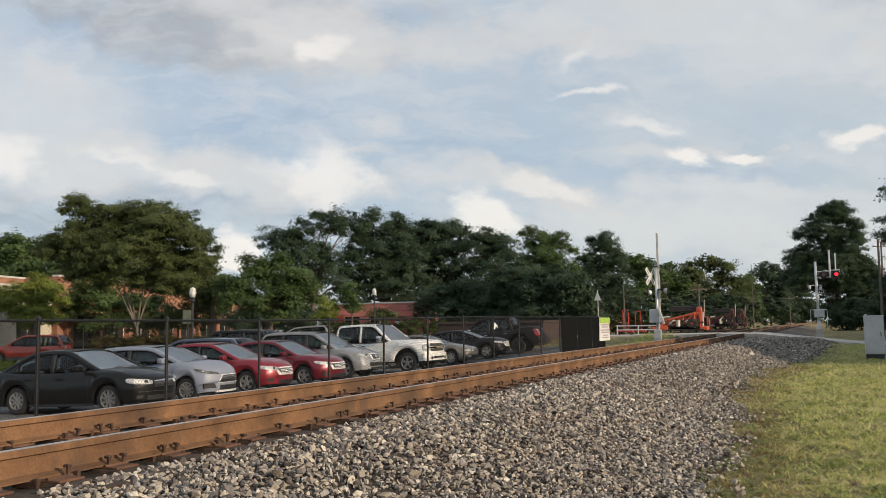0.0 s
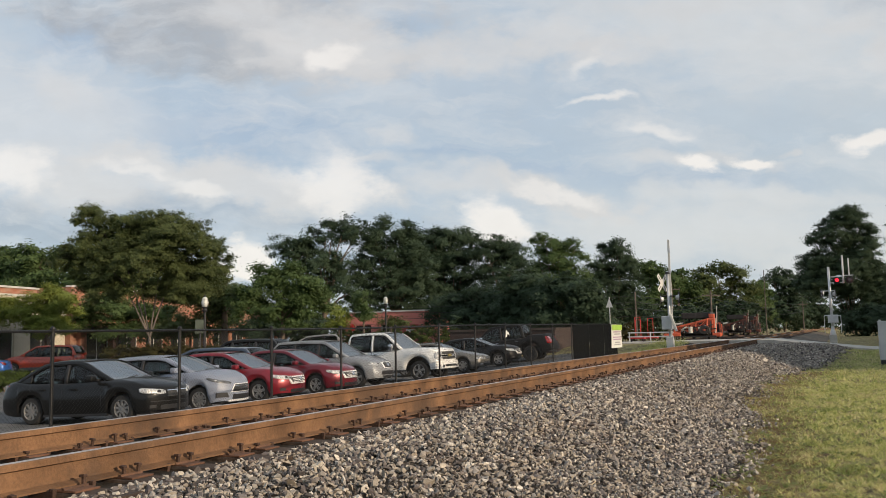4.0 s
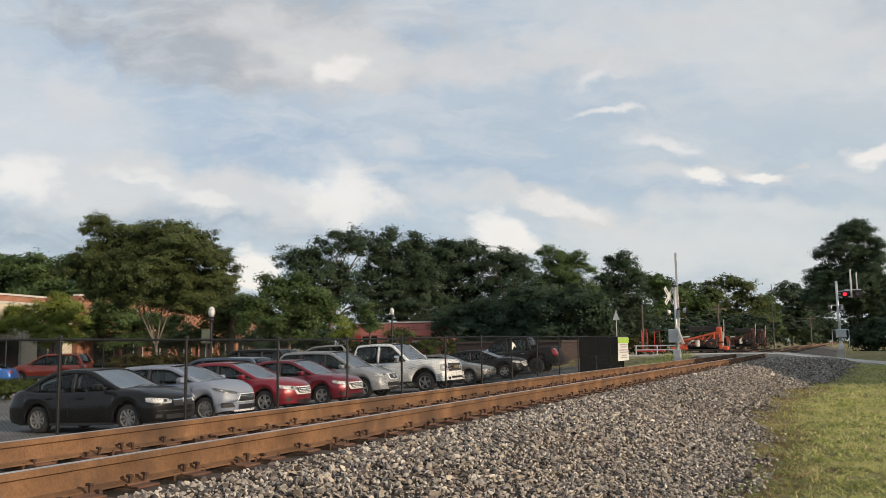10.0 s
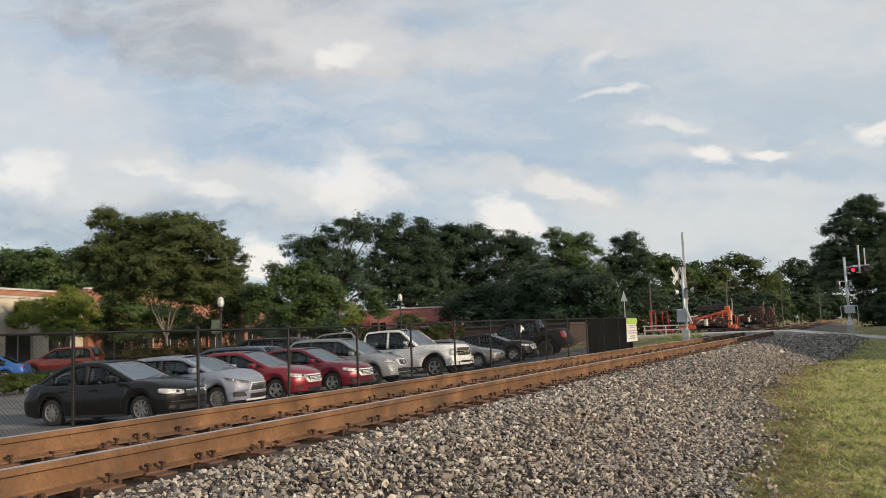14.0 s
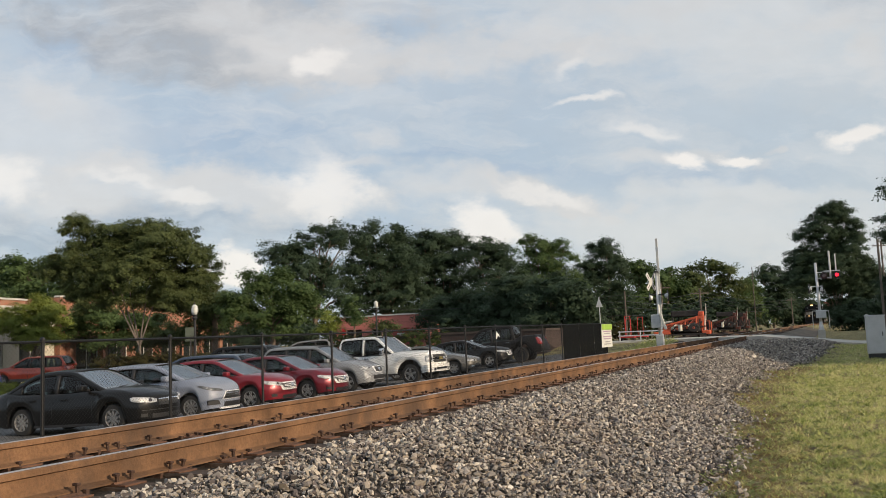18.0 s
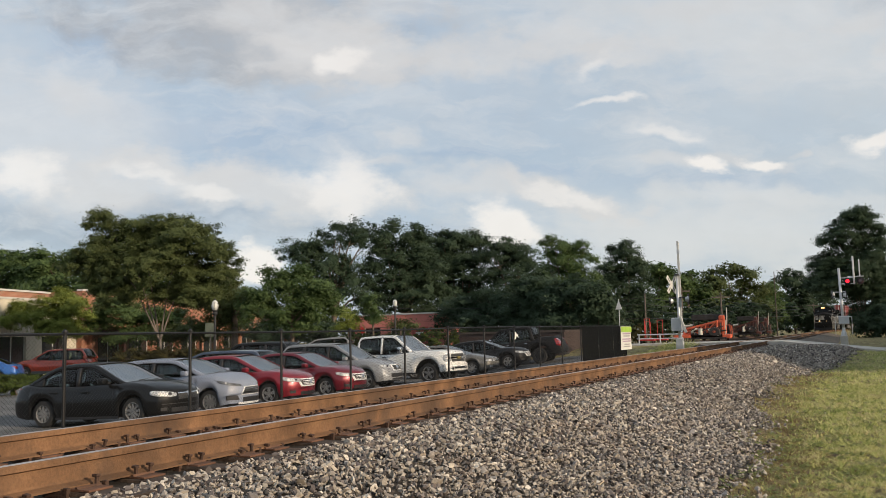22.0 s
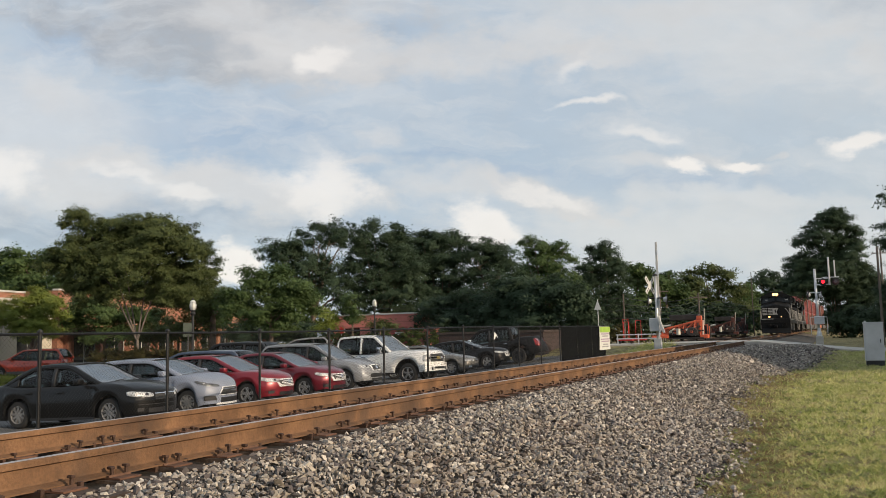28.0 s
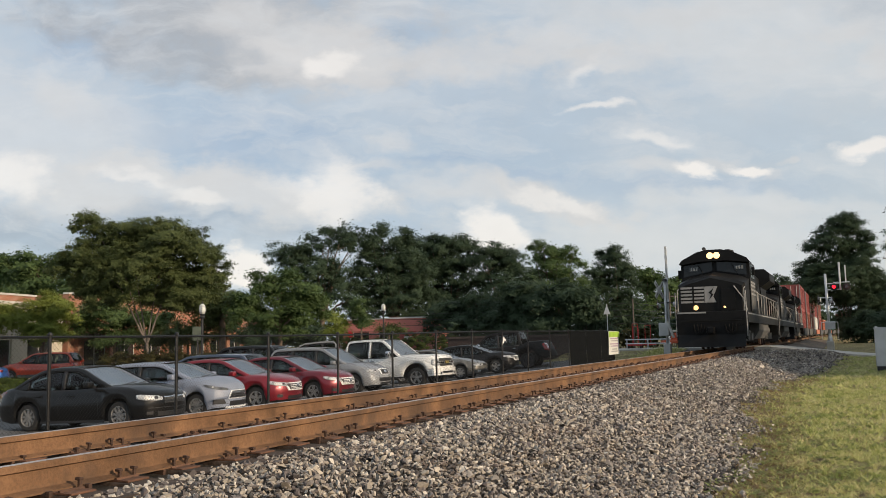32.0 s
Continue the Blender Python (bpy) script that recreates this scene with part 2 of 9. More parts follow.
def mat(name, base, rough=0.7, metal=0.0, vary=0.25, scale=3.0, grain=60.0, bump=0.15, spread=0.0, coat=0.0, emit=0.0, second=None, stain=0.0, spec=0.5):
    """A surface with variation at two sizes, fine relief and, where wanted, a change from piece to piece."""
    if name in MATS:
        return MATS[name]
    m = bpy.data.materials.new(name)
    MATS[name] = m
    m.use_nodes = True
    n = Nodes(m.node_tree)
    co = n.add("ShaderNodeTexCoord").outputs["Object"]
    big = n.noise(co, scale, 4)
    small = n.noise(co, grain, 3)
    lo = tuple(c * (1 - vary) for c in base)
    hi = tuple(min(1.0, c * (1 + vary)) for c in (second or base))
    col = n.mix(n.ramp(big, [(0.3, 0.0), (0.7, 1.0)]), lo, hi)
    col = n.mix(n.math("MULTIPLY", n.ramp(small, [(0.35, 1.0), (0.6, 0.0)]), 0.35 * min(1, vary * 3)), col, tuple(c * 0.45 for c in base))
    if stain:
        col = n.mix(n.math("MULTIPLY", n.ramp(n.noise(co, scale * 0.35, 5, 0.6, 1.0), [(0.48, 0.0), (0.62, 1.0)]), stain), col, tuple(c * 0.35 + 0.02 for c in base))
    if spread:
        g = n.add("ShaderNodeNewGeometry").outputs["Random Per Island"]
        o = n.add("ShaderNodeObjectInfo").outputs["Random"]
        r = n.math("FRACT", n.math("ADD", g, o))
        col = n.add("ShaderNodeHueSaturation", {"Color": col, "Value": n.math("ADD", n.math("MULTIPLY", r, 2 * spread), 1 - spread),
                                                "Hue": n.math("ADD", n.math("MULTIPLY", g, 0.04 * min(1, spread)), 0.48 + 0.02 * (1 - min(1, spread)))}).outputs[0]
    links = {"Base Color": col, "Roughness": n.math("ADD", n.math("MULTIPLY", small, 0.2), max(0.02, rough - 0.1), True)}
    if bump:
        h = n.math("ADD", n.math("MULTIPLY", big, 0.4), small)
        links["Normal"] = n.add("ShaderNodeBump", {"Height": h}, in_Strength=bump, in_Distance=0.02).outputs[0]
    p = n.add("ShaderNodeBsdfPrincipled", links, in_Metallic=metal, in_Coat_Weight=coat, in_Coat_Roughness=0.04)
    p.inputs["Specular IOR Level"].default_value = spec
    if emit:
        p.inputs["Emission Color"].default_value = (*base, 1)
        p.inputs["Emission Strength"].default_value = emit
    n.add("ShaderNodeOutputMaterial", {0: p.outputs[0]})
    return m


def paint(name, base, rough=0.3, metal=0.0, coat=0.8):
    """Car paint: a flake grain under a clear coat, faintly dusty."""
    return mat(name, base, rough, metal, 0.06, 1.5, 300.0, 0.0, coat=coat)


def leaf_mat(name, dark, light):
    m = bpy.data.materials.new(name)
    m.use_nodes = True
    n = Nodes(m.node_tree)
    g = n.add("ShaderNodeNewGeometry").outputs["Random Per Island"]
    co = n.add("ShaderNodeTexCoord").outputs["Object"]
    f = n.math("ADD", n.math("MULTIPLY", g, 0.35), n.math("ADD", n.math("MULTIPLY", n.noise(co, 0.45, 2), 0.4), n.math("MULTIPLY", n.noise(co, 2.2, 2), 0.3)), True)
    col = n.mix(f, dark, light)
    d = n.add("ShaderNodeBsdfPrincipled", {"Base Color": col}, in_Roughness=0.55)
    d.inputs["Specular IOR Level"].default_value = 0.12
    t = n.add("ShaderNodeBsdfTranslucent", {0: col})
    s = n.add("ShaderNodeMixShader", {1: d.outputs[0], 2: t.outputs[0]}, in_0=0.36)
    n.add("ShaderNodeOutputMaterial", {0: s.outputs[0]})
    return m


def glass_mat(name, tint, ior=1.5):
    m = bpy.data.materials.new(name)
    m.use_nodes = True
    n = Nodes(m.node_tree)
    fr = n.add("ShaderNodeFresnel", in_IOR=ior).outputs[0]
    t = n.add("ShaderNodeBsdfTransparent")
    t.inputs[0].default_value = (*tint, 1)
    g = n.add("ShaderNodeBsdfGlossy", in_Roughness=0.02)
    s = n.add("ShaderNodeMixShader", {0: fr, 1: t.outputs[0], 2: g.outputs[0]})
    n.add("ShaderNodeOutputMaterial", {0: s.outputs[0]})
    return m


def glow(name, col, strength):
    return mat(name, col, 0.4, emit=strength, vary=0.0, bump=0.0)


# ---- mesh helpers ----
def mesh_ob(name, bm, material, smooth=False):
    me = bpy.data.meshes.new(name)
    bm.to_mesh(me)
    bm.free()
    me.materials.append(material)
    if smooth:
        me.polygons.foreach_set("use_smooth", [True] * len(me.polygons))
    return new(name, me)


def part(name, bm, material, parent, label="", smooth=False):
    """Links a bmesh (or a ready mesh) as one mesh object under a thing or a part."""
    if isinstance(bm, bmesh.types.BMesh):
        ob = mesh_ob(name, bm, material, smooth)
    else:
        ob = new(name, bm)
    ob.parent = parent
    if label:
        tagged(ob, label)
    return ob


def thing(name, m, label, category, group="", kind=""):
    ob = new(name)
    ob.matrix_world = m
    ob.empty_display_size = 0.2
    return tagged(ob, label, category, group, kind)


def raw_mesh(name, verts, faces, material):
    """A mesh from numpy arrays: vertices n x 3 and faces m x k."""
    me = bpy.data.meshes.new(name)
    v, f = np.asarray(verts, np.float32), np.asarray(faces, np.int32)
    me.vertices.add(len(v))
    me.vertices.foreach_set("co", v.ravel())
    k = f.shape[1]
    me.loops.add(f.size)
    me.loops.foreach_set("vertex_index", f.ravel())
    me.polygons.add(len(f))
    me.polygons.foreach_set("loop_start", np.arange(0, f.size, k, dtype=np.int32))
    me.polygons.foreach_set("use_smooth", [False] * len(f))
    me.update(calc_edges=True)
    me.materials.append(material)
    return me


def box(bm, lo, hi, bevel=0.0, m=None):
    c = [(a + b) / 2 for a, b in zip(lo, hi)]
    s = [abs(b - a) for a, b in zip(lo, hi)]
    r = bmesh.ops.create_cube(bm, size=1.0, matrix=Matrix.Translation(c) @ Matrix.Diagonal((*s, 1)))
    vs = r["verts"]
    if bevel:
        es = list({e for v in vs for e in v.link_edges})
        out = bmesh.ops.bevel(bm, geom=es, offset=bevel, segments=2, profile=0.6, affect="EDGES")
        vs = list({v for f in out["faces"] for v in f.verts} | {v for v in vs if v.is_valid})
    if m is not None:
        bmesh.ops.transform(bm, matrix=m, verts=vs)
    return bm


def new_box(lo, hi, bevel=0.0, m=None):
    return box(bmesh.new(), lo, hi, bevel, m)


def tube(bm, a, b, r0, r1=None, n=8, caps=True):
    a, b = Vector(a), Vector(b)
    q = (b - a).to_track_quat("Z", "Y").to_matrix().to_4x4()
    m = Matrix.Translation((a + b) / 2) @ q
    bmesh.ops.create_cone(bm, cap_ends=caps, segments=n, radius1=r0, radius2=r0 if r1 is None else r1, depth=(b - a).length, matrix=m)
    return bm


def new_tube(a, b, r0, r1=None, n=8):
    return tube(bmesh.new(), a, b, r0, r1, n)


def lathe(bm, prof, n=24, m=None, caps=True):
    """Turns a profile of (radius, height) pairs about z."""
    rings = []
    for r, z in prof:
        rings.append([bm.verts.new((r * math.cos(2 * math.pi * i / n), r * math.sin(2 * math.pi * i / n), z)) for i in range(n)])
    for a, b in zip(rings, rings[1:]):
        for i in range(n):
            bm.faces.new((a[i], a[(i + 1) % n], b[(i + 1) % n], b[i]))
    if caps and prof[0][0] > 1e-4:
        bm.faces.new(list(reversed(rings[0])))
    if caps and prof[-1][0] > 1e-4:
        bm.faces.new(rings[-1])
    if m is not None:
        bmesh.ops.transform(bm, matrix=m, verts=[v for r in rings for v in r])
    return bm


def prism(bm, pts, axis, lo, hi, m=None):
    """An outline of 2D points pushed along an axis from lo to hi."""
    def at(p, h):
        return {"x": (h, p[0], p[1]), "y": (p[0], h, p[1]), "z": (p[0], p[1], h)}[axis]
    a = [bm.verts.new(at(p, lo)) for p in pts]
    b = [bm.verts.new(at(p, hi)) for p in pts]
    fs = [bm.faces.new(a), bm.faces.new(b)]
    for i in range(len(pts)):
        j = (i + 1) % len(pts)
        fs.append(bm.faces.new((a[i], a[j], b[j], b[i])))
    bmesh.ops.recalc_face_normals(bm, faces=fs)
    if m is not None:
        bmesh.ops.transform(bm, matrix=m, verts=a + b)
    return bm


def smoothstep(a, b, x):
    t = np.clip((np.asarray(x, float) - a) / (b - a), 0, 1)
    return t * t * (3 - 2 * t)


# ---- the ground ----
def track_x(y):
    """Where the middle of the main track lies: straight, then a long bend to the east."""
    return -0.7525 + max(0.0, y - 150.0) ** 2 / 4000.0


def road_z(x, y):
    """The street over the crossing: level at the track, falling away to the east."""
    return np.where(x > 0.8, -0.02 - 0.115 * np.clip(x - 0.8, 0, 5) - 0.02 * np.clip(x - 5.8, 0, 60), -0.02 - 0.01 * np.clip(-2.4 - x, 0, 60))


def ground_z(x, y):
    """Height of the ground. The head of the rails is z = 0."""
    x, y = np.asarray(x, float), np.asarray(y, float)
    tx = np.where(y > 150, (y - 150) ** 2 / 4000.0, 0.0)
    x = x - tx
    rise = smoothstep(30, 50, y)                        # towards the crossing the land comes up
    east = -0.85 + rise * (0.2 + 0.015 * np.clip(x - 3, -1, 2))
    west = -1.0 + 0.62 * rise * smoothstep(-14, -5, x)
    lot = -1.1 + np.clip(0.045 * (x + 9.2), -0.14, 0.12)
    climb = smoothstep(43.5, 50.5, y) * (1 - smoothstep(58.5, 66, y)) * smoothstep(-40, -16, x)
    west = np.where(x < -6.0, np.minimum(west, lot + 0.9 * rise * smoothstep(-16, -7, x)), west)
    bed = -0.22 - 0.015 * np.abs(x + 0.75)
    east = np.where(x > 0.8, east + (np.maximum(east, road_z(x, y) - 0.07) - east) * smoothstep(38, 50, y) * (1 - smoothstep(58.5, 66, y)), east)
    e = smoothstep(0.85, 3.15, x) * (1 - smoothstep(45, 50.5, y) * (1 - smoothstep(58.5, 62, y)) * (1 - smoothstep(3, 5, x)))
    west = west + np.maximum(0, road_z(x, y) - 0.05 - west) * climb
    w = smoothstep(-2.4, -4.0, x)
    z = bed * (1 - e) + east * e
    return np.where(x < -0.75, bed * (1 - w) + west * w, z)


def sheet(name, xs, ys, zfun, material, lift=0.0, keep=None):
    """A ground sheet over the grid xs, ys; keep(x, y) tells which cells stay."""
    X, Y = np.meshgrid(xs, ys)
    V = np.stack([X, Y, zfun(X, Y) + lift], -1).reshape(-1, 3)
    nx, ny = len(xs), len(ys)
    i = np.arange(nx - 1)[None, :] + nx * np.arange(ny - 1)[:, None]
    if keep is not None:
        cx, cy = (X[:-1, :-1] + X[1:, 1:]) / 2, (Y[:-1, :-1] + Y[1:, 1:]) / 2
        i = i[keep(cx, cy)]
    i = i.ravel()
    F = np.stack([i, i + 1, i + nx + 1, i + nx], 1)
    used = np.unique(F)
    remap = np.zeros(len(V), int)
    remap[used] = np.arange(len(used))
    me = raw_mesh(name, V[used], remap[F], material)
    me.polygons.foreach_set("use_smooth", [True] * len(me.polygons))
    return new(name, me)


def steps(*spans):
    out = []
    for a, b, d in spans:
        out += list(np.arange(a, b, d))
    return np.array(out + [spans[-1][1]])


def ground_mat():
    """Grass and bare earth: dry straw patches, worn soil near the stones."""
    m = bpy.data.materials.new("lawn")
    m.use_nodes = True
    n = Nodes(m.node_tree)
    co = n.add("ShaderNodeTexCoord").outputs["Object"]
    a = n.noise(co, 0.9, 5, 0.6)
    b = n.noise(co, 7.0, 4, 0.6)
    c = n.noise(co, 70.0, 2)
    e = n.noise(co, 2.6, 5, 0.65, 0.6)
    col = n.mix(n.ramp(a, [(0.38, 0.0), (0.62, 1.0)]), (0.20, 0.20, 0.065), (0.40, 0.35, 0.17))
    col = n.mix(n.ramp(b, [(0.46, 0.0), (0.68, 0.85)]), col, (0.38, 0.30, 0.15))
    col = n.mix(n.ramp(e, [(0.47, 0.0), (0.6, 0.95)]), col, (0.13, 0.09, 0.055))
    col = n.mix(n.ramp(c, [(0.35, 0.75), (0.6, 0.0)]), col, (0.05, 0.045, 0.02))
    bump = n.add("ShaderNodeBump", {"Height": n.math("ADD", b, n.math("MULTIPLY", c, 0.6))}, in_Strength=0.7, in_Distance=0.05).outputs[0]
    p = n.add("ShaderNodeBsdfPrincipled", {"Base Color": col, "Normal": bump}, in_Roughness=0.9)
    p.inputs["Specular IOR Level"].default_value = 0.2
    n.add("ShaderNodeOutputMaterial", {0: p.outputs[0]})
    return m


LAWN = ground_mat()
ASPHALT = mat("asphalt", (0.14, 0.138, 0.135), 0.85, vary=0.3, scale=0.8, grain=120, bump=0.25, stain=0.5, spec=0.3)
CONCRETE = mat("concrete", (0.42, 0.40, 0.36), 0.8, vary=0.18, scale=1.2, grain=80, bump=0.2, stain=0.35)
FAR_GRAVEL = mat("dusty_gravel", (0.125, 0.105, 0.085), 0.9, vary=0.4, scale=1.2, grain=14, bump=0.8, stain=0.4, spec=0.2)
# grit under the stones; the shade in their gaps is put into its dark colour
SHADED_GRIT = mat("shaded_grit_bed", (0.045, 0.038, 0.032), 0.95, vary=0.45, scale=4, grain=25, bump=0.9, spec=0.2)


def stone_mat():
    """Crushed stone: each piece buff, grey, pale or dark, with a fine grain and rusty dust here and there."""
    m = bpy.data.materials.new("ballast_stone")
    m.use_nodes = True
    n = Nodes(m.node_tree)
    co = n.add("ShaderNodeTexCoord").outputs["Object"]
    r = n.math("FRACT", n.math("ADD", n.add("ShaderNodeNewGeometry").outputs["Random Per Island"], n.add("ShaderNodeObjectInfo").outputs["Random"]))
    col = n.ramp(r, [(0.0, (0.05, 0.046, 0.046)), (0.16, (0.115, 0.10, 0.10)), (0.34, (0.22, 0.20, 0.185)), (0.55, (0.34, 0.295, 0.235)), (0.72, (0.30, 0.28, 0.265)), (0.88, (0.46, 0.41, 0.34)), (1.0, (0.62, 0.575, 0.51))])
    grain = n.noise(co, 55.0, 3)
    col = n.mix(n.math("MULTIPLY", n.ramp(grain, [(0.35, 1.0), (0.62, 0.0)]), 0.3), col, (0.10, 0.085, 0.07))
    col = n.mix(n.math("MULTIPLY", n.ramp(n.noise(co, 1.6, 4), [(0.5, 0.0), (0.75, 1.0)]), 0.3), col, (0.20, 0.13, 0.085))
    bump = n.add("ShaderNodeBump", {"Height": grain}, in_Strength=0.25, in_Distance=0.01).outputs[0]
    p = n.add("ShaderNodeBsdfPrincipled", {"Base Color": col, "Normal": bump}, in_Roughness=0.85)
    p.inputs["Specular IOR Level"].default_value = 0.3
    n.add("ShaderNodeOutputMaterial", {0: p.outputs[0]})
    return m


STONE = stone_mat()
RUST = mat("rail_rust", (0.130, 0.072, 0.040), 0.8, 0.0, 0.3, 2.6, 45, 0.3, second=(0.18, 0.099, 0.052), stain=0.55, spec=0.25)
RUST_DARK = mat("dark_rust", (0.055, 0.028, 0.018), 0.85, 0.0, 0.4, 12, 80, 0.4, spread=0.25)
PLATE_RUST = mat("plate_rust", (0.10, 0.047, 0.027), 0.85, 0.0, 0.35, 9, 60, 0.4, spread=0.3)
POLISHED = mat("polished_railhead", (0.52, 0.47, 0.44), 0.38, 0.75, 0.2, 3, 60, 0.05)
TIE_WOOD = mat("creosoted_wood", (0.055, 0.036, 0.026), 0.9, 0.0, 0.5, 5, 40, 0.5, spread=0.3)

xs = steps((-420, -60, 30), (-60, -16, 2), (-16, 12, 0.4), (12, 60, 4), (60, 420, 40))
ys = steps((-60, 0, 5), (0, 70, 1.0), (70, 200, 5), (200, 1500, 50))
ground = sheet("ground", xs, ys, lambda x, y: ground_z(x, y) - 0.03, LAWN)
tagged(ground, "mown summer grass with dry straw patches and bare earth", "ground", kind="structure")

# parking lot, and the side street beyond the hedge
lot = sheet("parking_lot", steps((-100, -16, 4), (-16, -6.6, 0.47)), steps((-12, 46, 2.0)), ground_z, ASPHALT, 0.004)
tagged(lot, "worn grey asphalt parking lot behind the fence", "parking lot", kind="structure")


def road_slab(name, x0, x1, y0, y1, material):
    bm = bmesh.new()
    rows = []
    for x in np.linspace(x0, x1, max(2, int(abs(x1 - x0) / 1.0))):
        z = float(road_z(np.float64(x), 0))
        rows.append([bm.verts.new(p) for p in ((x, y0, z - 0.5), (x, y0, z), (x, y1, z), (x, y1, z - 0.5))])
    for a, b in zip(rows, rows[1:]):
        for k in range(3):
            bm.faces.new((a[k], b[k], b[k + 1], a[k + 1]))
    bm.faces.new(rows[0][::-1])
    bm.faces.new(rows[-1])
    bmesh.ops.recalc_face_normals(bm, faces=bm.faces)
    return mesh_ob(name, bm, material)


tagged(road_slab("road_east", 0.9, 60, 51, 58, CONCRETE), "pale worn street coming down from the rail crossing", "road", kind="structure")
tagged(road_slab("road_west", -60, -2.4, 51, 58, CONCRETE), "pale worn street on the far side of the crossing", "road", kind="structure")
tagged(road_slab("crossing_panel", -1.39, -0.1, 51, 58, CONCRETE), "worn concrete crossing panel between the rails", "crossing", kind="structure")
tagged(road_slab("crossing_panel", 0.1, 0.88, 51, 58, CONCRETE), "worn concrete crossing panel beside the rail", "crossing", kind="structure")
tagged(road_slab("crossing_panel", -2.38, -1.61, 51, 58, CONCRETE), "worn concrete crossing panel beside the rail", "crossing", kind="structure")

# ---- the track ----
FOOT = [(-0.076, -0.186), (0.076, -0.186), (0.076, -0.176), (0.02, -0.158), (-0.02, -0.158), (-0.076, -0.176)]
WEB = [(-0.013, -0.16), (0.013, -0.16), (0.0095, -0.145), (0.0095, -0.05), (-0.0095, -0.05), (-0.0095, -0.145)]
HEAD = [(-0.012, -0.052), (0.012, -0.052), (0.036, -0.042), (0.037, -0.008), (0.03, 0.0), (-0.03, 0.0), (-0.037, -0.008), (-0.036, -0.042)]


def rail_piece(name, outline, off, parent, label=""):
    stations = np.concatenate([np.arange(-14, 150, 41.0), np.arange(150, 900, 15.0)])
    k = len(outline)
    V = [(track_x(y) + 0.7525 + off + a, y, b) for y in stations for a, b in outline]
    F = [(s * k + i, s * k + (i + 1) % k, (s + 1) * k + (i + 1) % k, (s + 1) * k + i) for s in range(len(stations) - 1) for i in range(k)]
    ob = part(name, raw_mesh(name, V, F, RUST), None, parent, label)
    if outline is HEAD:
        ob.data.materials.append(POLISHED)
        for p in ob.data.polygons:
            p.material_index = int(p.index % k == 4)
    return ob


def rail(name, off, label):
    t = thing(name, pose(0, 0, 0), label, "rail", "rails of the main track")
    rail_piece("rail_foot", FOOT, off, t)
    rail_piece("rail_web", WEB, off, t)
    rail_piece("rail_head", HEAD, off, t, "brown rail head with a polished top")
    return t


rail("rail", 0.0, "rust-brown steel rail with a polished head, on tie plates")
rail("rail", -1.505, "rust-brown steel rail with a polished head, on tie plates")


# ---- cars ----
TYRE = mat("tyre_rubber", (0.02, 0.02, 0.02), 0.8, vary=0.2, bump=0.1)
RIM = mat("alloy_rim", (0.24, 0.245, 0.25), 0.4, 0.25, 0.1, bump=0.0)
CHROME = mat("chrome", (0.8, 0.8, 0.82), 0.12, 1.0, 0.05, bump=0.0)
BLACK_TRIM = mat("black_plastic_trim", (0.018, 0.018, 0.02), 0.5, vary=0.2, bump=0.05)
LAMP_CLEAR = mat("headlamp_lens", (0.42, 0.44, 0.46), 0.25, 0.0, 0.5, 9, 30, 0.0, coat=0.6)
LAMP_RED = mat("tail_lamp_lens", (0.26, 0.012, 0.012), 0.12, 0.0, 0.2, coat=1.0, bump=0.0)
LAMP_DARK = mat("dark_lamp_bowl", (0.09, 0.09, 0.10), 0.15, 0.6, 0.1, bump=0.0)
BOWL = mat("lamp_reflector", (0.6, 0.6, 0.6), 0.4, 0.0, 0.1, bump=0.0)
CABIN = mat("cabin_fabric", (0.05, 0.05, 0.055), 0.9, vary=0.2)
CABIN_TAN = mat("cabin_fabric_tan", (0.22, 0.19, 0.15), 0.9, vary=0.2)
CAR_GLASS = glass_mat("car_glass", (0.62, 0.68, 0.66), 1.5)
SHIELD_GLASS = glass_mat("windscreen_glass", (0.66, 0.74, 0.70), 9.0)


def grid_faces(bm, P, flip=False):
    """Faces over a grid of points P[i][j]."""
    V = [[bm.verts.new(p) for p in row] for row in P]
    for a, b in zip(V, V[1:]):
        for i in range(len(a) - 1):
            q = (a[i], a[i + 1], b[i + 1], b[i])
            bm.faces.new(q[::-1] if flip else q)
    return V


def slab(P, Q):
    """A thin closed panel: the grid P outside, Q inside."""
    bm = bmesh.new()
    A, B = grid_faces(bm, P), grid_faces(bm, Q, True)
    def edge(row_a, row_b):
        for i in range(len(row_a) - 1):
            bm.faces.new((row_a[i + 1], row_a[i], row_b[i], row_b[i + 1]))
    edge(A[0], B[0])
    edge(A[-1][::-1], B[-1][::-1])
    edge([r[0] for r in A][::-1], [r[0] for r in B][::-1])
    edge([r[-1] for r in A], [r[-1] for r in B])
    bmesh.ops.recalc_face_normals(bm, faces=bm.faces)
    return bm


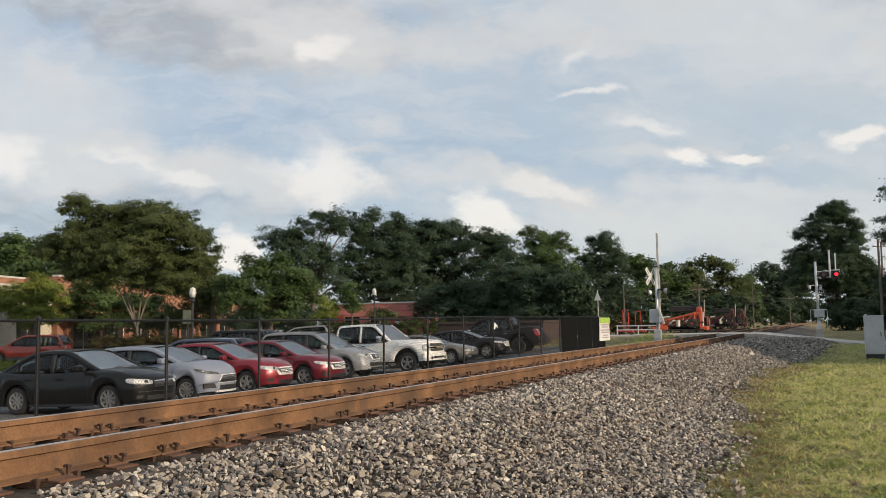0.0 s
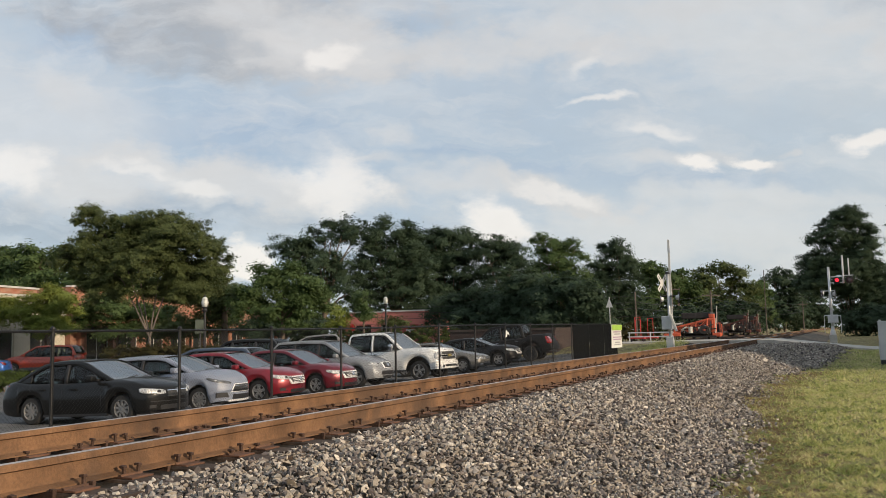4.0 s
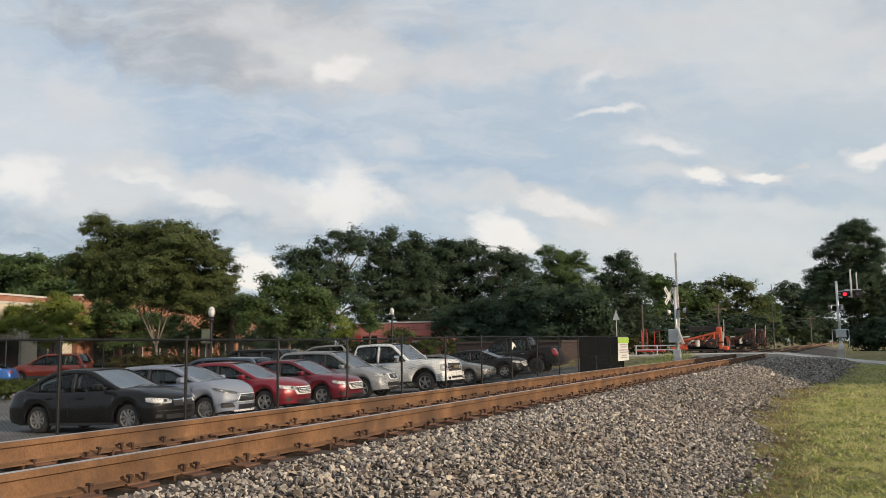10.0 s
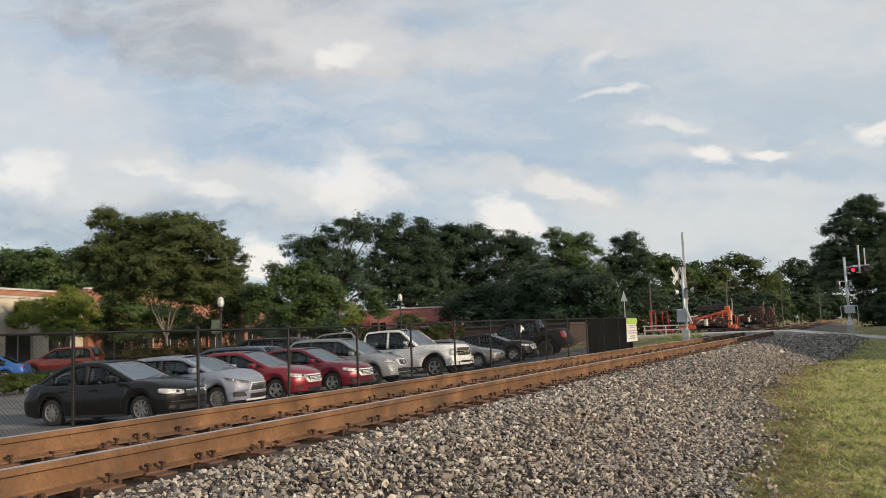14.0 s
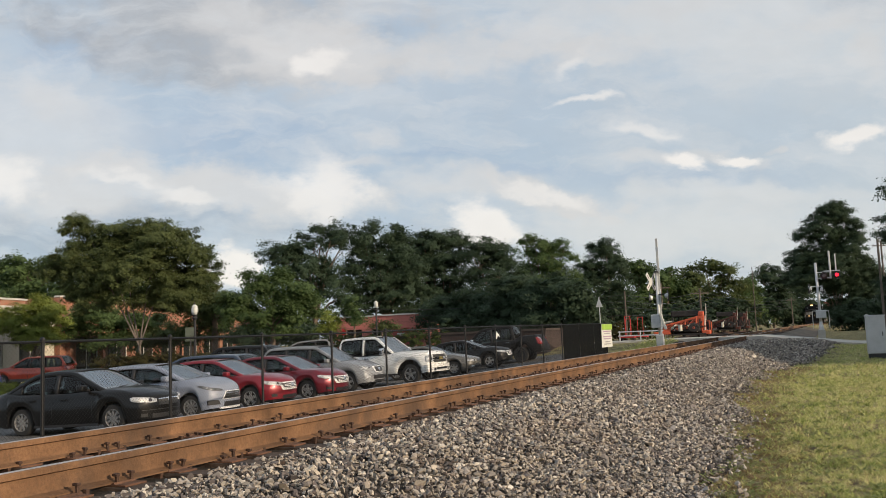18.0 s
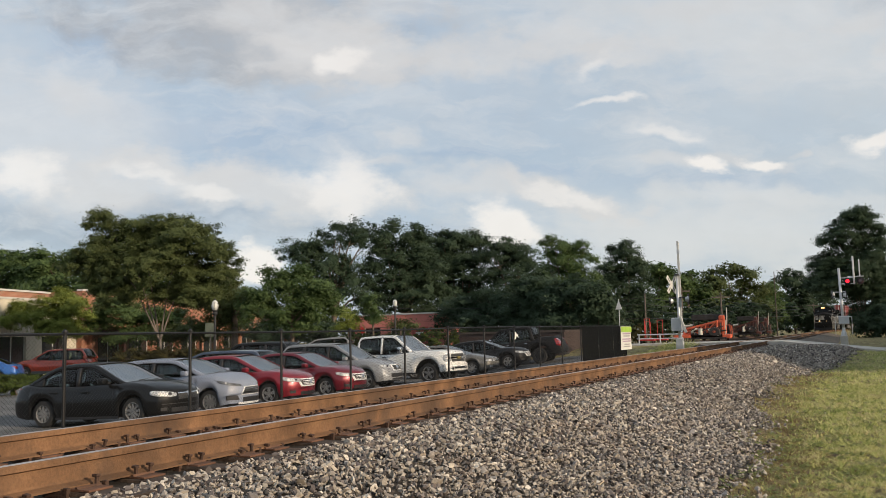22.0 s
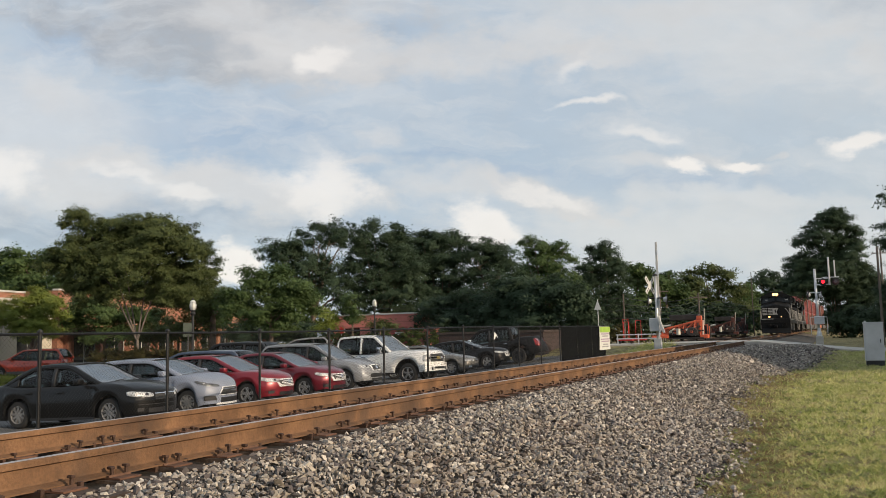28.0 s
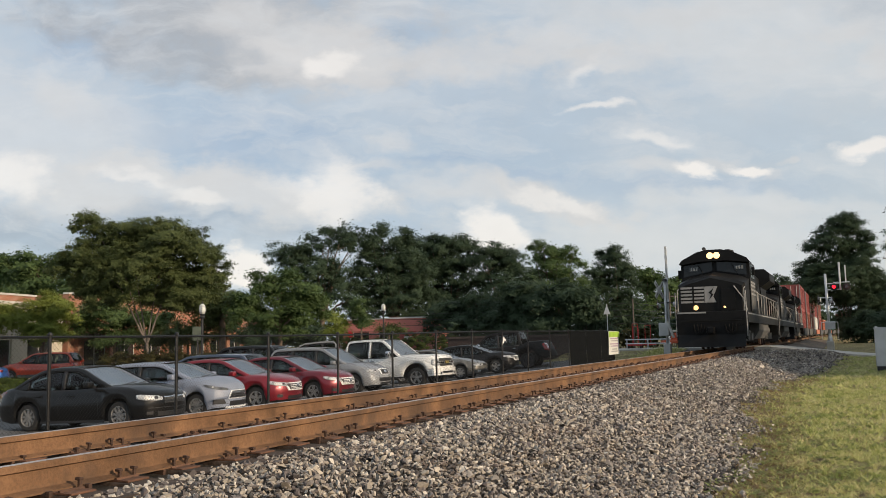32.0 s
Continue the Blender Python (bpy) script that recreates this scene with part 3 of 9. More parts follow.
def wheel_meshes(r, spokes, rim_mat):
    key = ("wheel", r, spokes, rim_mat.name)
    if key in MATS:
        return MATS[key]
    turn = pose(0, 0, 0, 90)
    w = 0.21
    bm = bmesh.new()
    lathe(bm, [(r * 0.66, -w / 2), (r * 0.9, -w / 2), (r * 0.985, -w / 2 + 0.03), (r, -w / 4), (r, w / 4), (r * 0.985, w / 2 - 0.03), (r * 0.9, w / 2), (r * 0.66, w / 2)], 28, turn, False)
    tyre = bpy.data.meshes.new("tyre")
    bm.to_mesh(tyre)
    bm.free()
    tyre.materials.append(TYRE)
    bm = bmesh.new()
    lathe(bm, [(r * 0.66, w / 2 + 0.002), (r * 0.63, w / 2 + 0.006), (r * 0.6, w / 2 - 0.03), (r * 0.58, -w / 2)], 28, turn, False)
    lathe(bm, [(0.001, w / 2 - 0.006), (r * 0.14, w / 2 - 0.008), (r * 0.17, w / 2 - 0.03), (r * 0.17, 0.0)], 14, turn)
    lathe(bm, [(0.001, -w / 2 + 0.006), (r * 0.14, -w / 2 + 0.008), (r * 0.17, -w / 2 + 0.03)], 14, turn)
    lathe(bm, [(r * 0.66, -w / 2 - 0.002), (r * 0.63, -w / 2 - 0.006), (r * 0.6, -w / 2 + 0.03)], 28, turn, False)
    for i in range(spokes):
        a = 2 * math.pi * i / spokes
        m = Matrix.Rotation(a, 4, "Y")
        sw = 0.2 / spokes if spokes > 5 else 0.034
        prism(bm, [(-sw, r * 0.1), (sw, r * 0.1), (sw * 1.4, r * 0.62), (-sw * 1.4, r * 0.62)], "y", -w / 2 + 0.05, -w / 2 + 0.012, m)
        prism(bm, [(-sw, r * 0.1), (sw, r * 0.1), (sw * 1.4, r * 0.62), (-sw * 1.4, r * 0.62)], "y", w / 2 - 0.05, w / 2 - 0.012, m)
    rim = bpy.data.meshes.new("rim")
    bm.to_mesh(rim)
    bm.free()
    rim.materials.append(rim_mat)
    bm = bmesh.new()
    lathe(bm, [(0.001, -0.03), (r * 0.6, -0.03), (r * 0.6, 0.03), (0.001, 0.03)], 18, turn)
    hub = bpy.data.meshes.new("brake")
    bm.to_mesh(hub)
    bm.free()
    hub.materials.append(BLACK_TRIM)
    MATS[key] = (tyre, rim, hub)
    return MATS[key]


def car(m, label, category, colour, s, group="", name="car"):
    """A car on its wheels; x is forwards, the ground is z = 0. s holds its sizes and lines."""
    L, W, H, wb, r = s["L"], s["W"], s["H"], s["wb"], s["r"]
    xf, xr = s["front_axle"], s["front_axle"] - wb
    top_pts = s["top"]                                 # (x, z) from tail to nose
    sill, curve, lean, curve_r, lean_r = s.get("sill", 0.2), s.get("curve", 0.22), s.get("lean", 0.14), s.get("curve_r", 0.12), s.get("lean_r", 0.08)
    tx, tz = [p[0] for p in top_pts], [p[1] for p in top_pts]
    ar = r + s.get("arch", 0.07)
    car_ob = thing(name, m, label, category, group)

    gx = np.linspace(-L / 2, L / 2, 240)
    gz = np.interp(gx, tx, tz)
    if s.get("smooth", 0.2):
        kw = max(3, int(s.get("smooth", 0.2) / (L / 239)) | 1)
        gz = np.convolve(np.pad(gz, kw // 2, mode="edge"), np.ones(kw) / kw, "valid")

    def top(x):
        return float(np.interp(x, gx, gz))

    SIDE_H, SIDE_IN = [0, 0.18, 0.5, 0.66, 0.73, 0.88, 1], [0.055, 0.012, 0.0, 0.005, 0.026, 0.028, 0.06]

    def halfw(x):
        e = max(0.0, abs(x) - (L / 2 - 1.0))
        return W / 2 * (1 - 0.05 * e * e - 0.07 * e ** 5)

    def low(x):
        z = sill + 0.05 * max(0.0, abs(x) - (L / 2 - 0.5)) / 0.5
        for xa in (xf, xr):
            if abs(x - xa) < ar:
                z = max(z, r + math.sqrt(ar * ar - (x - xa) ** 2))
        return z

    def bow(x, y, z):
        f = max(0.0, (x - (L / 2 - 1.0)) / 1.0)
        b = max(0.0, (-x - (L / 2 - 1.0)) / 1.0)
        h = (z - 0.5) / 0.4
        u = y / (W / 2)
        return x - f * f * (1.5 * curve * abs(u) ** 2.2 + lean * h * h * (1 if h > 0 else 0.4)) + b * b * (curve_r * u * u + lean_r * h * h)

    xs_ = set(np.linspace(-L / 2, L / 2, 33).round(4))
    for xa in (xf, xr):
        xs_ |= set((xa + ar * np.cos(np.linspace(0, math.pi, 13)) * 0.999).round(4)) | {round(xa - ar * 1.001, 4), round(xa + ar * 1.001, 4)}
    xs_ |= {L / 2 - 0.03, L / 2 - 0.1, -L / 2 + 0.03, -L / 2 + 0.1}
    bm = bmesh.new()
    rings = []
    last = None
    for x in sorted(xs_):
        if last is not None and x - last < 0.004:
            continue
        last = x
        t, w, b = top(x), halfw(x), low(x)
        edge = min(1.0, (L / 2 - abs(x)) / 0.1)
        t -= 0.05 * (1 - edge) ** 2
        sh = max(t - s.get("shoulder", 0.05), b + 0.02)
        half = [(w - i_, b + h_ * (sh - b)) for h_, i_ in zip(SIDE_H, SIDE_IN)] + [(w - 0.10, t - 0.006), (w - 0.17, t + 0.006), (w * 0.62, t + 0.014), (w * 0.55, t + 0.026), (0.0, t + 0.036)]
        ring = [(y, z) for y, z in half] + [(-y, z) for y, z in half[-2::-1]]
        rings.append([bm.verts.new((bow(x, y, z), y, z)) for y, z in ring])
    for a, b in zip(rings, rings[1:]):
        for i in range(len(a) - 1):
            bm.faces.new((a[i], b[i], b[i + 1], a[i + 1]))
    for ring, flip in ((rings[0], True), (rings[-1], False)):
        n = len(ring)
        rows = [[ring[i]] + [None] * 7 + [ring[n - 1 - i]] for i in range(n // 2)]
        x0 = L / 2 if not flip else -L / 2
        for row in rows:
            a, b = row[0].co, row[-1].co
            for k in range(1, 8):
                y = a.y + (b.y - a.y) * k / 8
                row[k] = bm.verts.new((bow(x0, y, a.z), y, a.z))
        for a, b in zip(rows, rows[1:]):
            for k in range(8):
                q = (a[k], a[k + 1], b[k + 1], b[k])
                bm.faces.new(q if not flip else q[::-1])
        t = ring[n // 2]
        last = rows[-1]
        fan = [bm.verts.new((bow(x0, v.co.y, t.co.z), v.co.y, v.co.z + (t.co.z - v.co.z) * 0.8)) for v in last[1:-1]]
        full = [last[0]] + fan + [last[-1]]
        for k in range(8):
            try:
                bm.faces.new((last[k], last[k + 1], full[k + 1], full[k]) if len({last[k], last[k + 1], full[k + 1], full[k]}) == 4 else tuple(dict.fromkeys((last[k], last[k + 1], full[k + 1], full[k]))))
            except ValueError:
                pass
    bmesh.ops.recalc_face_normals(bm, faces=bm.faces)
    part("body", bm, colour, car_ob, smooth=True)
    # dark underside and arches
    part("underbody", new_box((-L / 2 + 0.25, -W / 2 + 0.24, sill - 0.02), (L / 2 - 0.3, W / 2 - 0.24, 0.62)), BLACK_TRIM, car_ob)
    tyre, rim, hub = wheel_meshes(r, s.get("spokes", 7), s.get("rim", RIM))
    for xa in (xf, xr):
        for sy in (1, -1):
            w = part("wheel", tyre, None, car_ob)
            w.location = (xa, sy * (W / 2 - 0.165), r)
            part("rim", rim, None, w)
            part("brake", hub, None, w)
    # cabin: one roofline from cowl to deck; glass, pillars and frames are cut from its sides and top
    xr0, xr1, xf1, xf0 = s["cabin"]
    zf, zr = top(xf0) - 0.01, top(xr0) - 0.01
    mid = (xr1 + xf1) / 2
    roof_x = [xr0 - 0.6, xr0, xr1, mid, xf1, xf0, xf0 + 0.6]
    roof_z = [zr - 0.6 * (H - 0.05 - zr) / (xr1 - xr0), zr, H - 0.05, H - 0.02, H - 0.05, zf, zf - 0.6 * (H - 0.05 - zf) / (xf0 - xf1)]
    rx_ = np.linspace(roof_x[0], roof_x[-1], 400)
    rk = max(3, int(s.get("round", 0.34) / (rx_[1] - rx_[0])) | 1)
    rz_ = np.convolve(np.pad(np.interp(rx_, roof_x, roof_z), rk // 2, mode="edge"), np.ones(rk) / rk, "valid")
    tumble = s.get("tumble", 0.23) - 0.07

    def line(x):
        return float(np.interp(x, rx_, rz_))

    def belt(x):
        return top(x) - 0.045

    def flank(x, z):
        h = min(1.0, max(0.0, (z - belt(x)) / (H - belt(x))))
        return W / 2 - 0.075 - tumble * (0.45 * h + 0.55 * h * h) - 0.02 * ((x - mid) / 1.4) ** 2

    def crown(x, u, o=0.0):
        """The upper surface: u runs from -1 to 1 across the car."""
        z = max(line(x), belt(x) + 0.01)
        push = float(np.interp(x, [xr0, xr1, mid, xf1, xf0], [-0.1, -0.05, 0.0, 0.06, 0.17])) * (1 - u * u)
        rise = float(np.interp(x, [xr0, xr1, xf1, xf0], [0.012, 0.04, 0.04, 0.02])) * (1 - u * u)
        out = Vector((0.6 if x > xf1 else -0.6 if x < xr1 else 0.0, 0, 0.8))
        return Vector((x + push, u * flank(x, z), z + rise)) + out * o

    def front(u, v, o=0.0):
        return crown(xf0 + (xf1 - xf0) * v, u, o)

    def shell(nm, x0, x1, u0, u1, material, o=0.0, t=0.012, nx=9, nu=10):
        xx, uu = np.linspace(x0, x1, nx), np.linspace(u0, u1, nu)
        return part(nm, slab([[crown(x, u, o) for u in uu] for x in xx], [[crown(x, u, o - t) for u in uu] for x in xx]), material, car_ob, smooth=True)

    us = np.linspace(-1, 1, 10)
    shell("windscreen", xf1 - 0.04, xf0 - 0.03, -0.91, 0.91, SHIELD_GLASS, -0.004, 0.008)
    shell("windscreen_frame", xf1 - 0.085, xf1 - 0.035, -0.93, 0.93, BLACK_TRIM, 0.001, 0.01, 3)
    if s.get("rear_glass", True):
        shell("rear_window", xr0 + 0.05, xr1 + 0.04, -0.88, 0.88, CAR_GLASS, -0.004, 0.008)
    shell("roof", xr1 + 0.03, xf1 - 0.08, -1.0, 1.0, colour, 0.002, 0.02, 14, 12)
    for sy in (-1, 1):                                  # screen pillars
        shell("pillar", xf1 - 0.1, xf0, sy * 0.9, sy * 1.0, colour, 0.002, 0.03, 9, 3)
        shell("pillar", xr0, xr1 + 0.06, sy * 0.86, sy * 1.0, colour, 0.002, 0.03, 9, 3)
    cuts = s["doors"]                                   # positions along the side of the pillars
    edges = [xr0 + (xf0 - xr0) * k for k in cuts]
    for sy in (1, -1):
        def strip(nm, x0, x1, lo_f, hi_f, material, o=0.0, t=0.02, nx=9):
            P, Q = [], []
            for x in np.linspace(x0, x1, nx):
                lo_, hi_ = lo_f(x), max(hi_f(x), lo_f(x) + 0.004)
                zz = np.linspace(lo_, hi_, 4)
                P.append([(x, sy * (flank(x, z) + o), z) for z in zz])
                Q.append([(x, sy * (flank(x, z) + o - t), z) for z in zz])
            return part(nm, slab(P, Q), material, car_ob, smooth=True)

        def under(x):
            return max(belt(x) + 0.03, line(x) - 0.075 - 0.03 * min(1.0, abs(line(x + 0.05) - line(x - 0.05)) * 8))

        for x0, x1 in zip(edges, edges[1:]):
            strip("side_window", x0 + 0.03, x1 - 0.03, lambda x: belt(x) + 0.02, under, CAR_GLASS, -0.008, 0.006)
            strip("window_seal", x0 + 0.02, x1 - 0.02, lambda x: under(x) - 0.012, lambda x: under(x) + 0.006, BLACK_TRIM, -0.001, 0.02)
        for x in edges[1:-1]:
            strip("door_pillar", x - 0.045, x + 0.045, belt, lambda q: under(q) + 0.01, s.get("pillar_mat", BLACK_TRIM), -0.002, 0.03, 3)
        strip("roof_rail", xr0 + 0.05, xf0 - 0.05, under, line, colour, 0.004, 0.03, 26)
        strip("rear_quarter", xr0 + 0.02, edges[0] + 0.045, belt, lambda x: under(x) + 0.004, colour, 0.002, 0.03)
        strip("front_quarter", edges[-1] - 0.045, xf0 - 0.03, belt, lambda x: under(x) + 0.004, BLACK_TRIM, 0.002, 0.03)
        strip("window_trim", edges[0], edges[-1], lambda x: belt(x) - 0.004, lambda x: belt(x) + 0.028, s.get("belt_mat", BLACK_TRIM), 0.008, 0.02)
        # door seams, handles, mirror
        for k in s["seams"]:
            bm = bmesh.new()
            zt = top(k) - 0.07
            zb = low(k) + 0.06
            P = []
            for i in range(7):
                f = i / 6
                z = zb + (zt - zb) * f
                w = halfw(k)
                b0, sh = low(k), top(k) - 0.05
                q = (z - b0) / (sh - b0)
                y = w - np.interp(q, SIDE_H, SIDE_IN)
                P.append([(k - 0.006, sy * (y + 0.002), z), (k + 0.006, sy * (y + 0.002), z)])
            grid_faces(bm, P, sy > 0)
            part("door_seam", bm, BLACK_TRIM, car_ob)
        for k in s["handles"]:
            part("door_handle", new_box((k - 0.1, sy * (halfw(k) - 0.012) - 0.02, top(k) - 0.17), (k + 0.1, sy * (halfw(k) - 0.012) + 0.025, top(k) - 0.135), 0.008), s.get("handle_mat", colour), car_ob)
        mx = xf0 - 0.42
        mr = part("mirror", new_box((mx - 0.07, sy * (W / 2 + 0.02), top(mx) + 0.0), (mx + 0.1, sy * (W / 2 + 0.21), top(mx) + s.get("mirror", 0.14)), 0.035), s.get("mirror_mat", colour), car_ob, smooth=True)
        part("mirror_arm", new_box((mx - 0.02, sy * (W / 2 - 0.1), top(mx) + 0.0), (mx + 0.05, sy * (W / 2 + 0.05), top(mx) + 0.05), 0.01), BLACK_TRIM, car_ob)
    # seats and dash
    for sx in s.get("seats", (xf1 - 0.35, xr1 + 0.45)):
        for sy in (0.36, -0.36):
            part("seat", new_box((sx - 0.22, sy - 0.24, 0.45), (sx - 0.06, sy + 0.24, H - 0.42), 0.05), s.get("cabin_mat", CABIN), car_ob)
            part("head_rest", new_box((sx - 0.2, sy - 0.13, H - 0.41), (sx - 0.1, sy + 0.13, H - 0.2), 0.04), s.get("cabin_mat", CABIN), car_ob)
    part("dashboard", new_box((xf1 + 0.1, -W / 2 + 0.2, 0.6), (xf0 - 0.02, W / 2 - 0.2, zf - 0.02), 0.04), CABIN_TAN, car_ob)

    # the face and the tail: panels that follow the bowed ends
    def end_panel(nm, y0, y1, z0, z1, material, end=1, slant=0.0, proud=0.008, inset=0.02, label="", parent=None, zs=0.0):
        rows_o, rows_i = [], []
        for v in np.linspace(0, 1, 4):
            z = z0 + (z1 - z0) * v
            ro, ri = [], []
            for u in np.linspace(0, 1, 8):
                y = y0 + (y1 - y0) * u + slant * v * (1 if y0 + y1 >= 0 else -1) * (1 - u if y0 + y1 >= 0 else u)
                zz = z + zs * (u if y0 + y1 >= 0 else 1 - u)
                x = bow(end * L / 2, y, zz)
                ro.append((x + end * proud, y, zz))
                ri.append((x - end * inset, y, zz))
            rows_o.append(ro)
            rows_i.append(ri)
        return part(nm, slab(rows_o, rows_i), material, parent or car_ob, label)

    def flank_y(x, z):
        b0, sh = low(x), top(x) - 0.05
        w = halfw(x)
        return w - float(np.interp((z - b0) / max(0.05, sh - b0), SIDE_H, SIDE_IN))

    def wrap_panel(nm, s0, s1, zi, zo, material, end=1, proud=0.01, label="", reach=0.9, round_=0.0):
        """A panel round the corner of the nose or tail: s 0 to 1 runs along the end, 1 to 2 back along the flank."""
        for sy in (1, -1):
            ro, ri = [], []
            for v in np.linspace(0, 1, 5):
                o_, i_ = [], []
                for u in np.linspace(0, 1, 14):
                    q = s0 + (s1 - s0) * u
                    pinch = 1 - round_ * (2 * u - 1) ** 4
                    lo_, hi_ = zi[0] + (zo[0] - zi[0]) * u, zi[1] + (zo[1] - zi[1]) * u
                    z = (lo_ + hi_) / 2 + (hi_ - lo_) * (v - 0.5) * pinch
                    x = L / 2 if q < 1 else L / 2 - reach * (q - 1)
                    y = halfw(L / 2) * q if q < 1 else flank_y(x, z)
                    if q < 1:
                        y = min(y, flank_y(L / 2, z))
                    X = bow(end * x, y, z)
                    n_ = Vector((end * (1.0 if q < 0.9 else max(0.15, 1 - (q - 0.9) * 2)), sy * (0.0 if q < 0.6 else min(1.0, (q - 0.6) * 1.6)), 0.15)).normalized()
                    p_ = Vector((X, sy * y, z))
                    o_.append(p_ + n_ * proud)
                    i_.append(p_ - n_ * 0.03)
                ro.append(o_)
                ri.append(i_)
            lamp = part(nm, slab(ro, ri), material, car_ob, label, smooth=True)
            if nm == "headlight":
                for k_ in (0.3, 0.58):
                    c_ = ro[2][int(k_ * 13)]
                    a_ = ro[2][int(k_ * 13) + 1] - ro[2][int(k_ * 13) - 1]
                    n_ = Vector((-a_.y, a_.x, 0)).normalized()
                    n_ = n_ if n_.x > 0 else -n_
                    m_ = Matrix.Translation(c_ + n_ * 0.002) @ n_.to_track_quat("Z", "Y").to_matrix().to_4x4()
                    rb = min(0.055, 0.36 * (ro[-1][6].z - ro[0][6].z))
                    part("bowl", lathe(bmesh.new(), [(rb, -0.004), (rb * 0.92, 0.006), (rb * 0.6, 0.001), (rb * 0.3, 0.008), (0.001, 0.011)], 14, m_), LAMP_DARK if k_ < 0.5 else BOWL, lamp)

    for spec in s.get("wraps", ()):
        wrap_panel(*spec[0], **spec[1])
    # wipers and the cowl below the windscreen
    for sy in (0.1, -0.5):
        part("wiper", new_tube(front(sy, 0.03, 0.02), front(sy + 0.55, 0.1, 0.02), 0.009, n=5), BLACK_TRIM, car_ob)
    part("cowl", slab([[front(u * 0.95, v, 0.012) + Vector((0.02 * (1 - v * 10), 0, 0.0)) for u in us] for v in (-0.03, 0.03)], [[front(u * 0.95, v, -0.02) for u in us] for v in (-0.03, 0.03)]), BLACK_TRIM, car_ob)
    for sy in (1, -1):
        part("rocker_trim", new_box((xr + ar, sy * (W / 2 - 0.06) - 0.015, sill - 0.03), (xf - ar, sy * (W / 2 - 0.06) + 0.015, sill + 0.035), 0.006), BLACK_TRIM, car_ob)
    for spec in s["face"]:
        end_panel(*spec["at"], **{k: v for k, v in spec.items() if k not in ("at", "mirror_y")})
        if spec.get("mirror_y"):
            nm, y0, y1, z0, z1, material = spec["at"]
            end_panel(nm, -y1, -y0, z0, z1, material, **{k: v for k, v in spec.items() if k not in ("at", "mirror_y")})
    for x0, x1, z0, z1, material, nm in s.get("flank", ()):
        for sy in (1, -1):
            part(nm, new_box((x0, sy * (W / 2 - 0.03), z0), (x1, sy * (W / 2 + 0.006), z1), 0.004), material, car_ob)
    return car_ob


def sedan(L, W, H, wb, r, hood=0.95, deck=1.0, nose=0.66, over=0.93, cab=(-1.75, -0.95, 0.15, 1.05), **more):
    s = dict(L=L, W=W, H=H, wb=wb, r=r, front_axle=L / 2 - over, cabin=cab,
             top=[(-L / 2, deck - 0.08), (-L / 2 + 0.12, deck - 0.02), (cab[0], deck), (cab[0] + 0.5, hood - 0.01), (0.0, hood - 0.03), (cab[3], hood), (cab[3] + 0.25, hood - 0.01),
                  (L / 2 - 0.6, nose + 0.16), (L / 2 - 0.2, nose + 0.07), (L / 2, nose)],
             doors=(0.15, 0.53, 0.955), seams=(cab[3] - 0.25, (cab[0] + cab[3]) / 2 + 0.02, cab[0] + 0.5), handles=(0.0, -0.92))
    s.update(more)
    return s


LAMP_SMOKE = mat("smoked_headlamp_lens", (0.10, 0.105, 0.11), 0.2, 0.0, 0.6, 9, 30, 0.0, coat=1.0)
BRIGHT_TRIM = mat("bright_grille_trim", (0.78, 0.78, 0.77), 0.3, 0.2, 0.05, bump=0.0)


def headlamps(s0, s1, inner, outer, lens=LAMP_CLEAR):
    return [(("headlight", s0, s1, inner, outer, lens), dict(round_=0.45, label="clear headlamp"))]


def tail_lamps(inner, outer):
    return [(("tail_light", 0.62, 1.25, inner, outer, LAMP_RED), dict(end=-1, round_=0.3, label="red tail lamp"))]


REAR_BUMPER = [dict(at=("rear_bumper", -0.75, 0.75, 0.34, 0.40, BLACK_TRIM), end=-1)]
GRILLE = mat("dark_grille_mesh", (0.03, 0.03, 0.03), 0.5, vary=0.4, scale=30, grain=200, bump=0.5)
HUBCAP = mat("silver_wheel_cover", (0.2, 0.2, 0.2), 0.4, 0.15, 0.1, bump=0.0)
BADGE = mat("silver_badge", (0.75, 0.75, 0.77), 0.2, 0.9, 0.05, bump=0.0)

SALOON = sedan(4.54, 1.76, 1.465, 2.60, 0.315, 0.97, 1.02, 0.755, 0.95, spokes=9, rim=HUBCAP, curve=0.26,
               wraps=headlamps(0.5, 1.3, (0.59, 0.71), (0.65, 0.77)) + tail_lamps((0.76, 0.92), (0.82, 0.94)),
               face=[dict(at=("grille", -0.34, 0.34, 0.54, 0.68, GRILLE)), dict(at=("grille_bar", -0.34, 0.34, 0.67, 0.69, CHROME), proud=0.016),
                    dict(at=("badge", -0.07, 0.07, 0.62, 0.71, BADGE), proud=0.02), dict(at=("air_intake", -0.5, 0.5, 0.26, 0.36, BLACK_TRIM)),
                    dict(at=("fog_light", 0.6, 0.72, 0.30, 0.37, BLACK_TRIM), mirror_y=True), dict(at=("bumper_crease", -0.7, 0.7, 0.44, 0.455, BLACK_TRIM), proud=0.004)] + REAR_BUMPER)
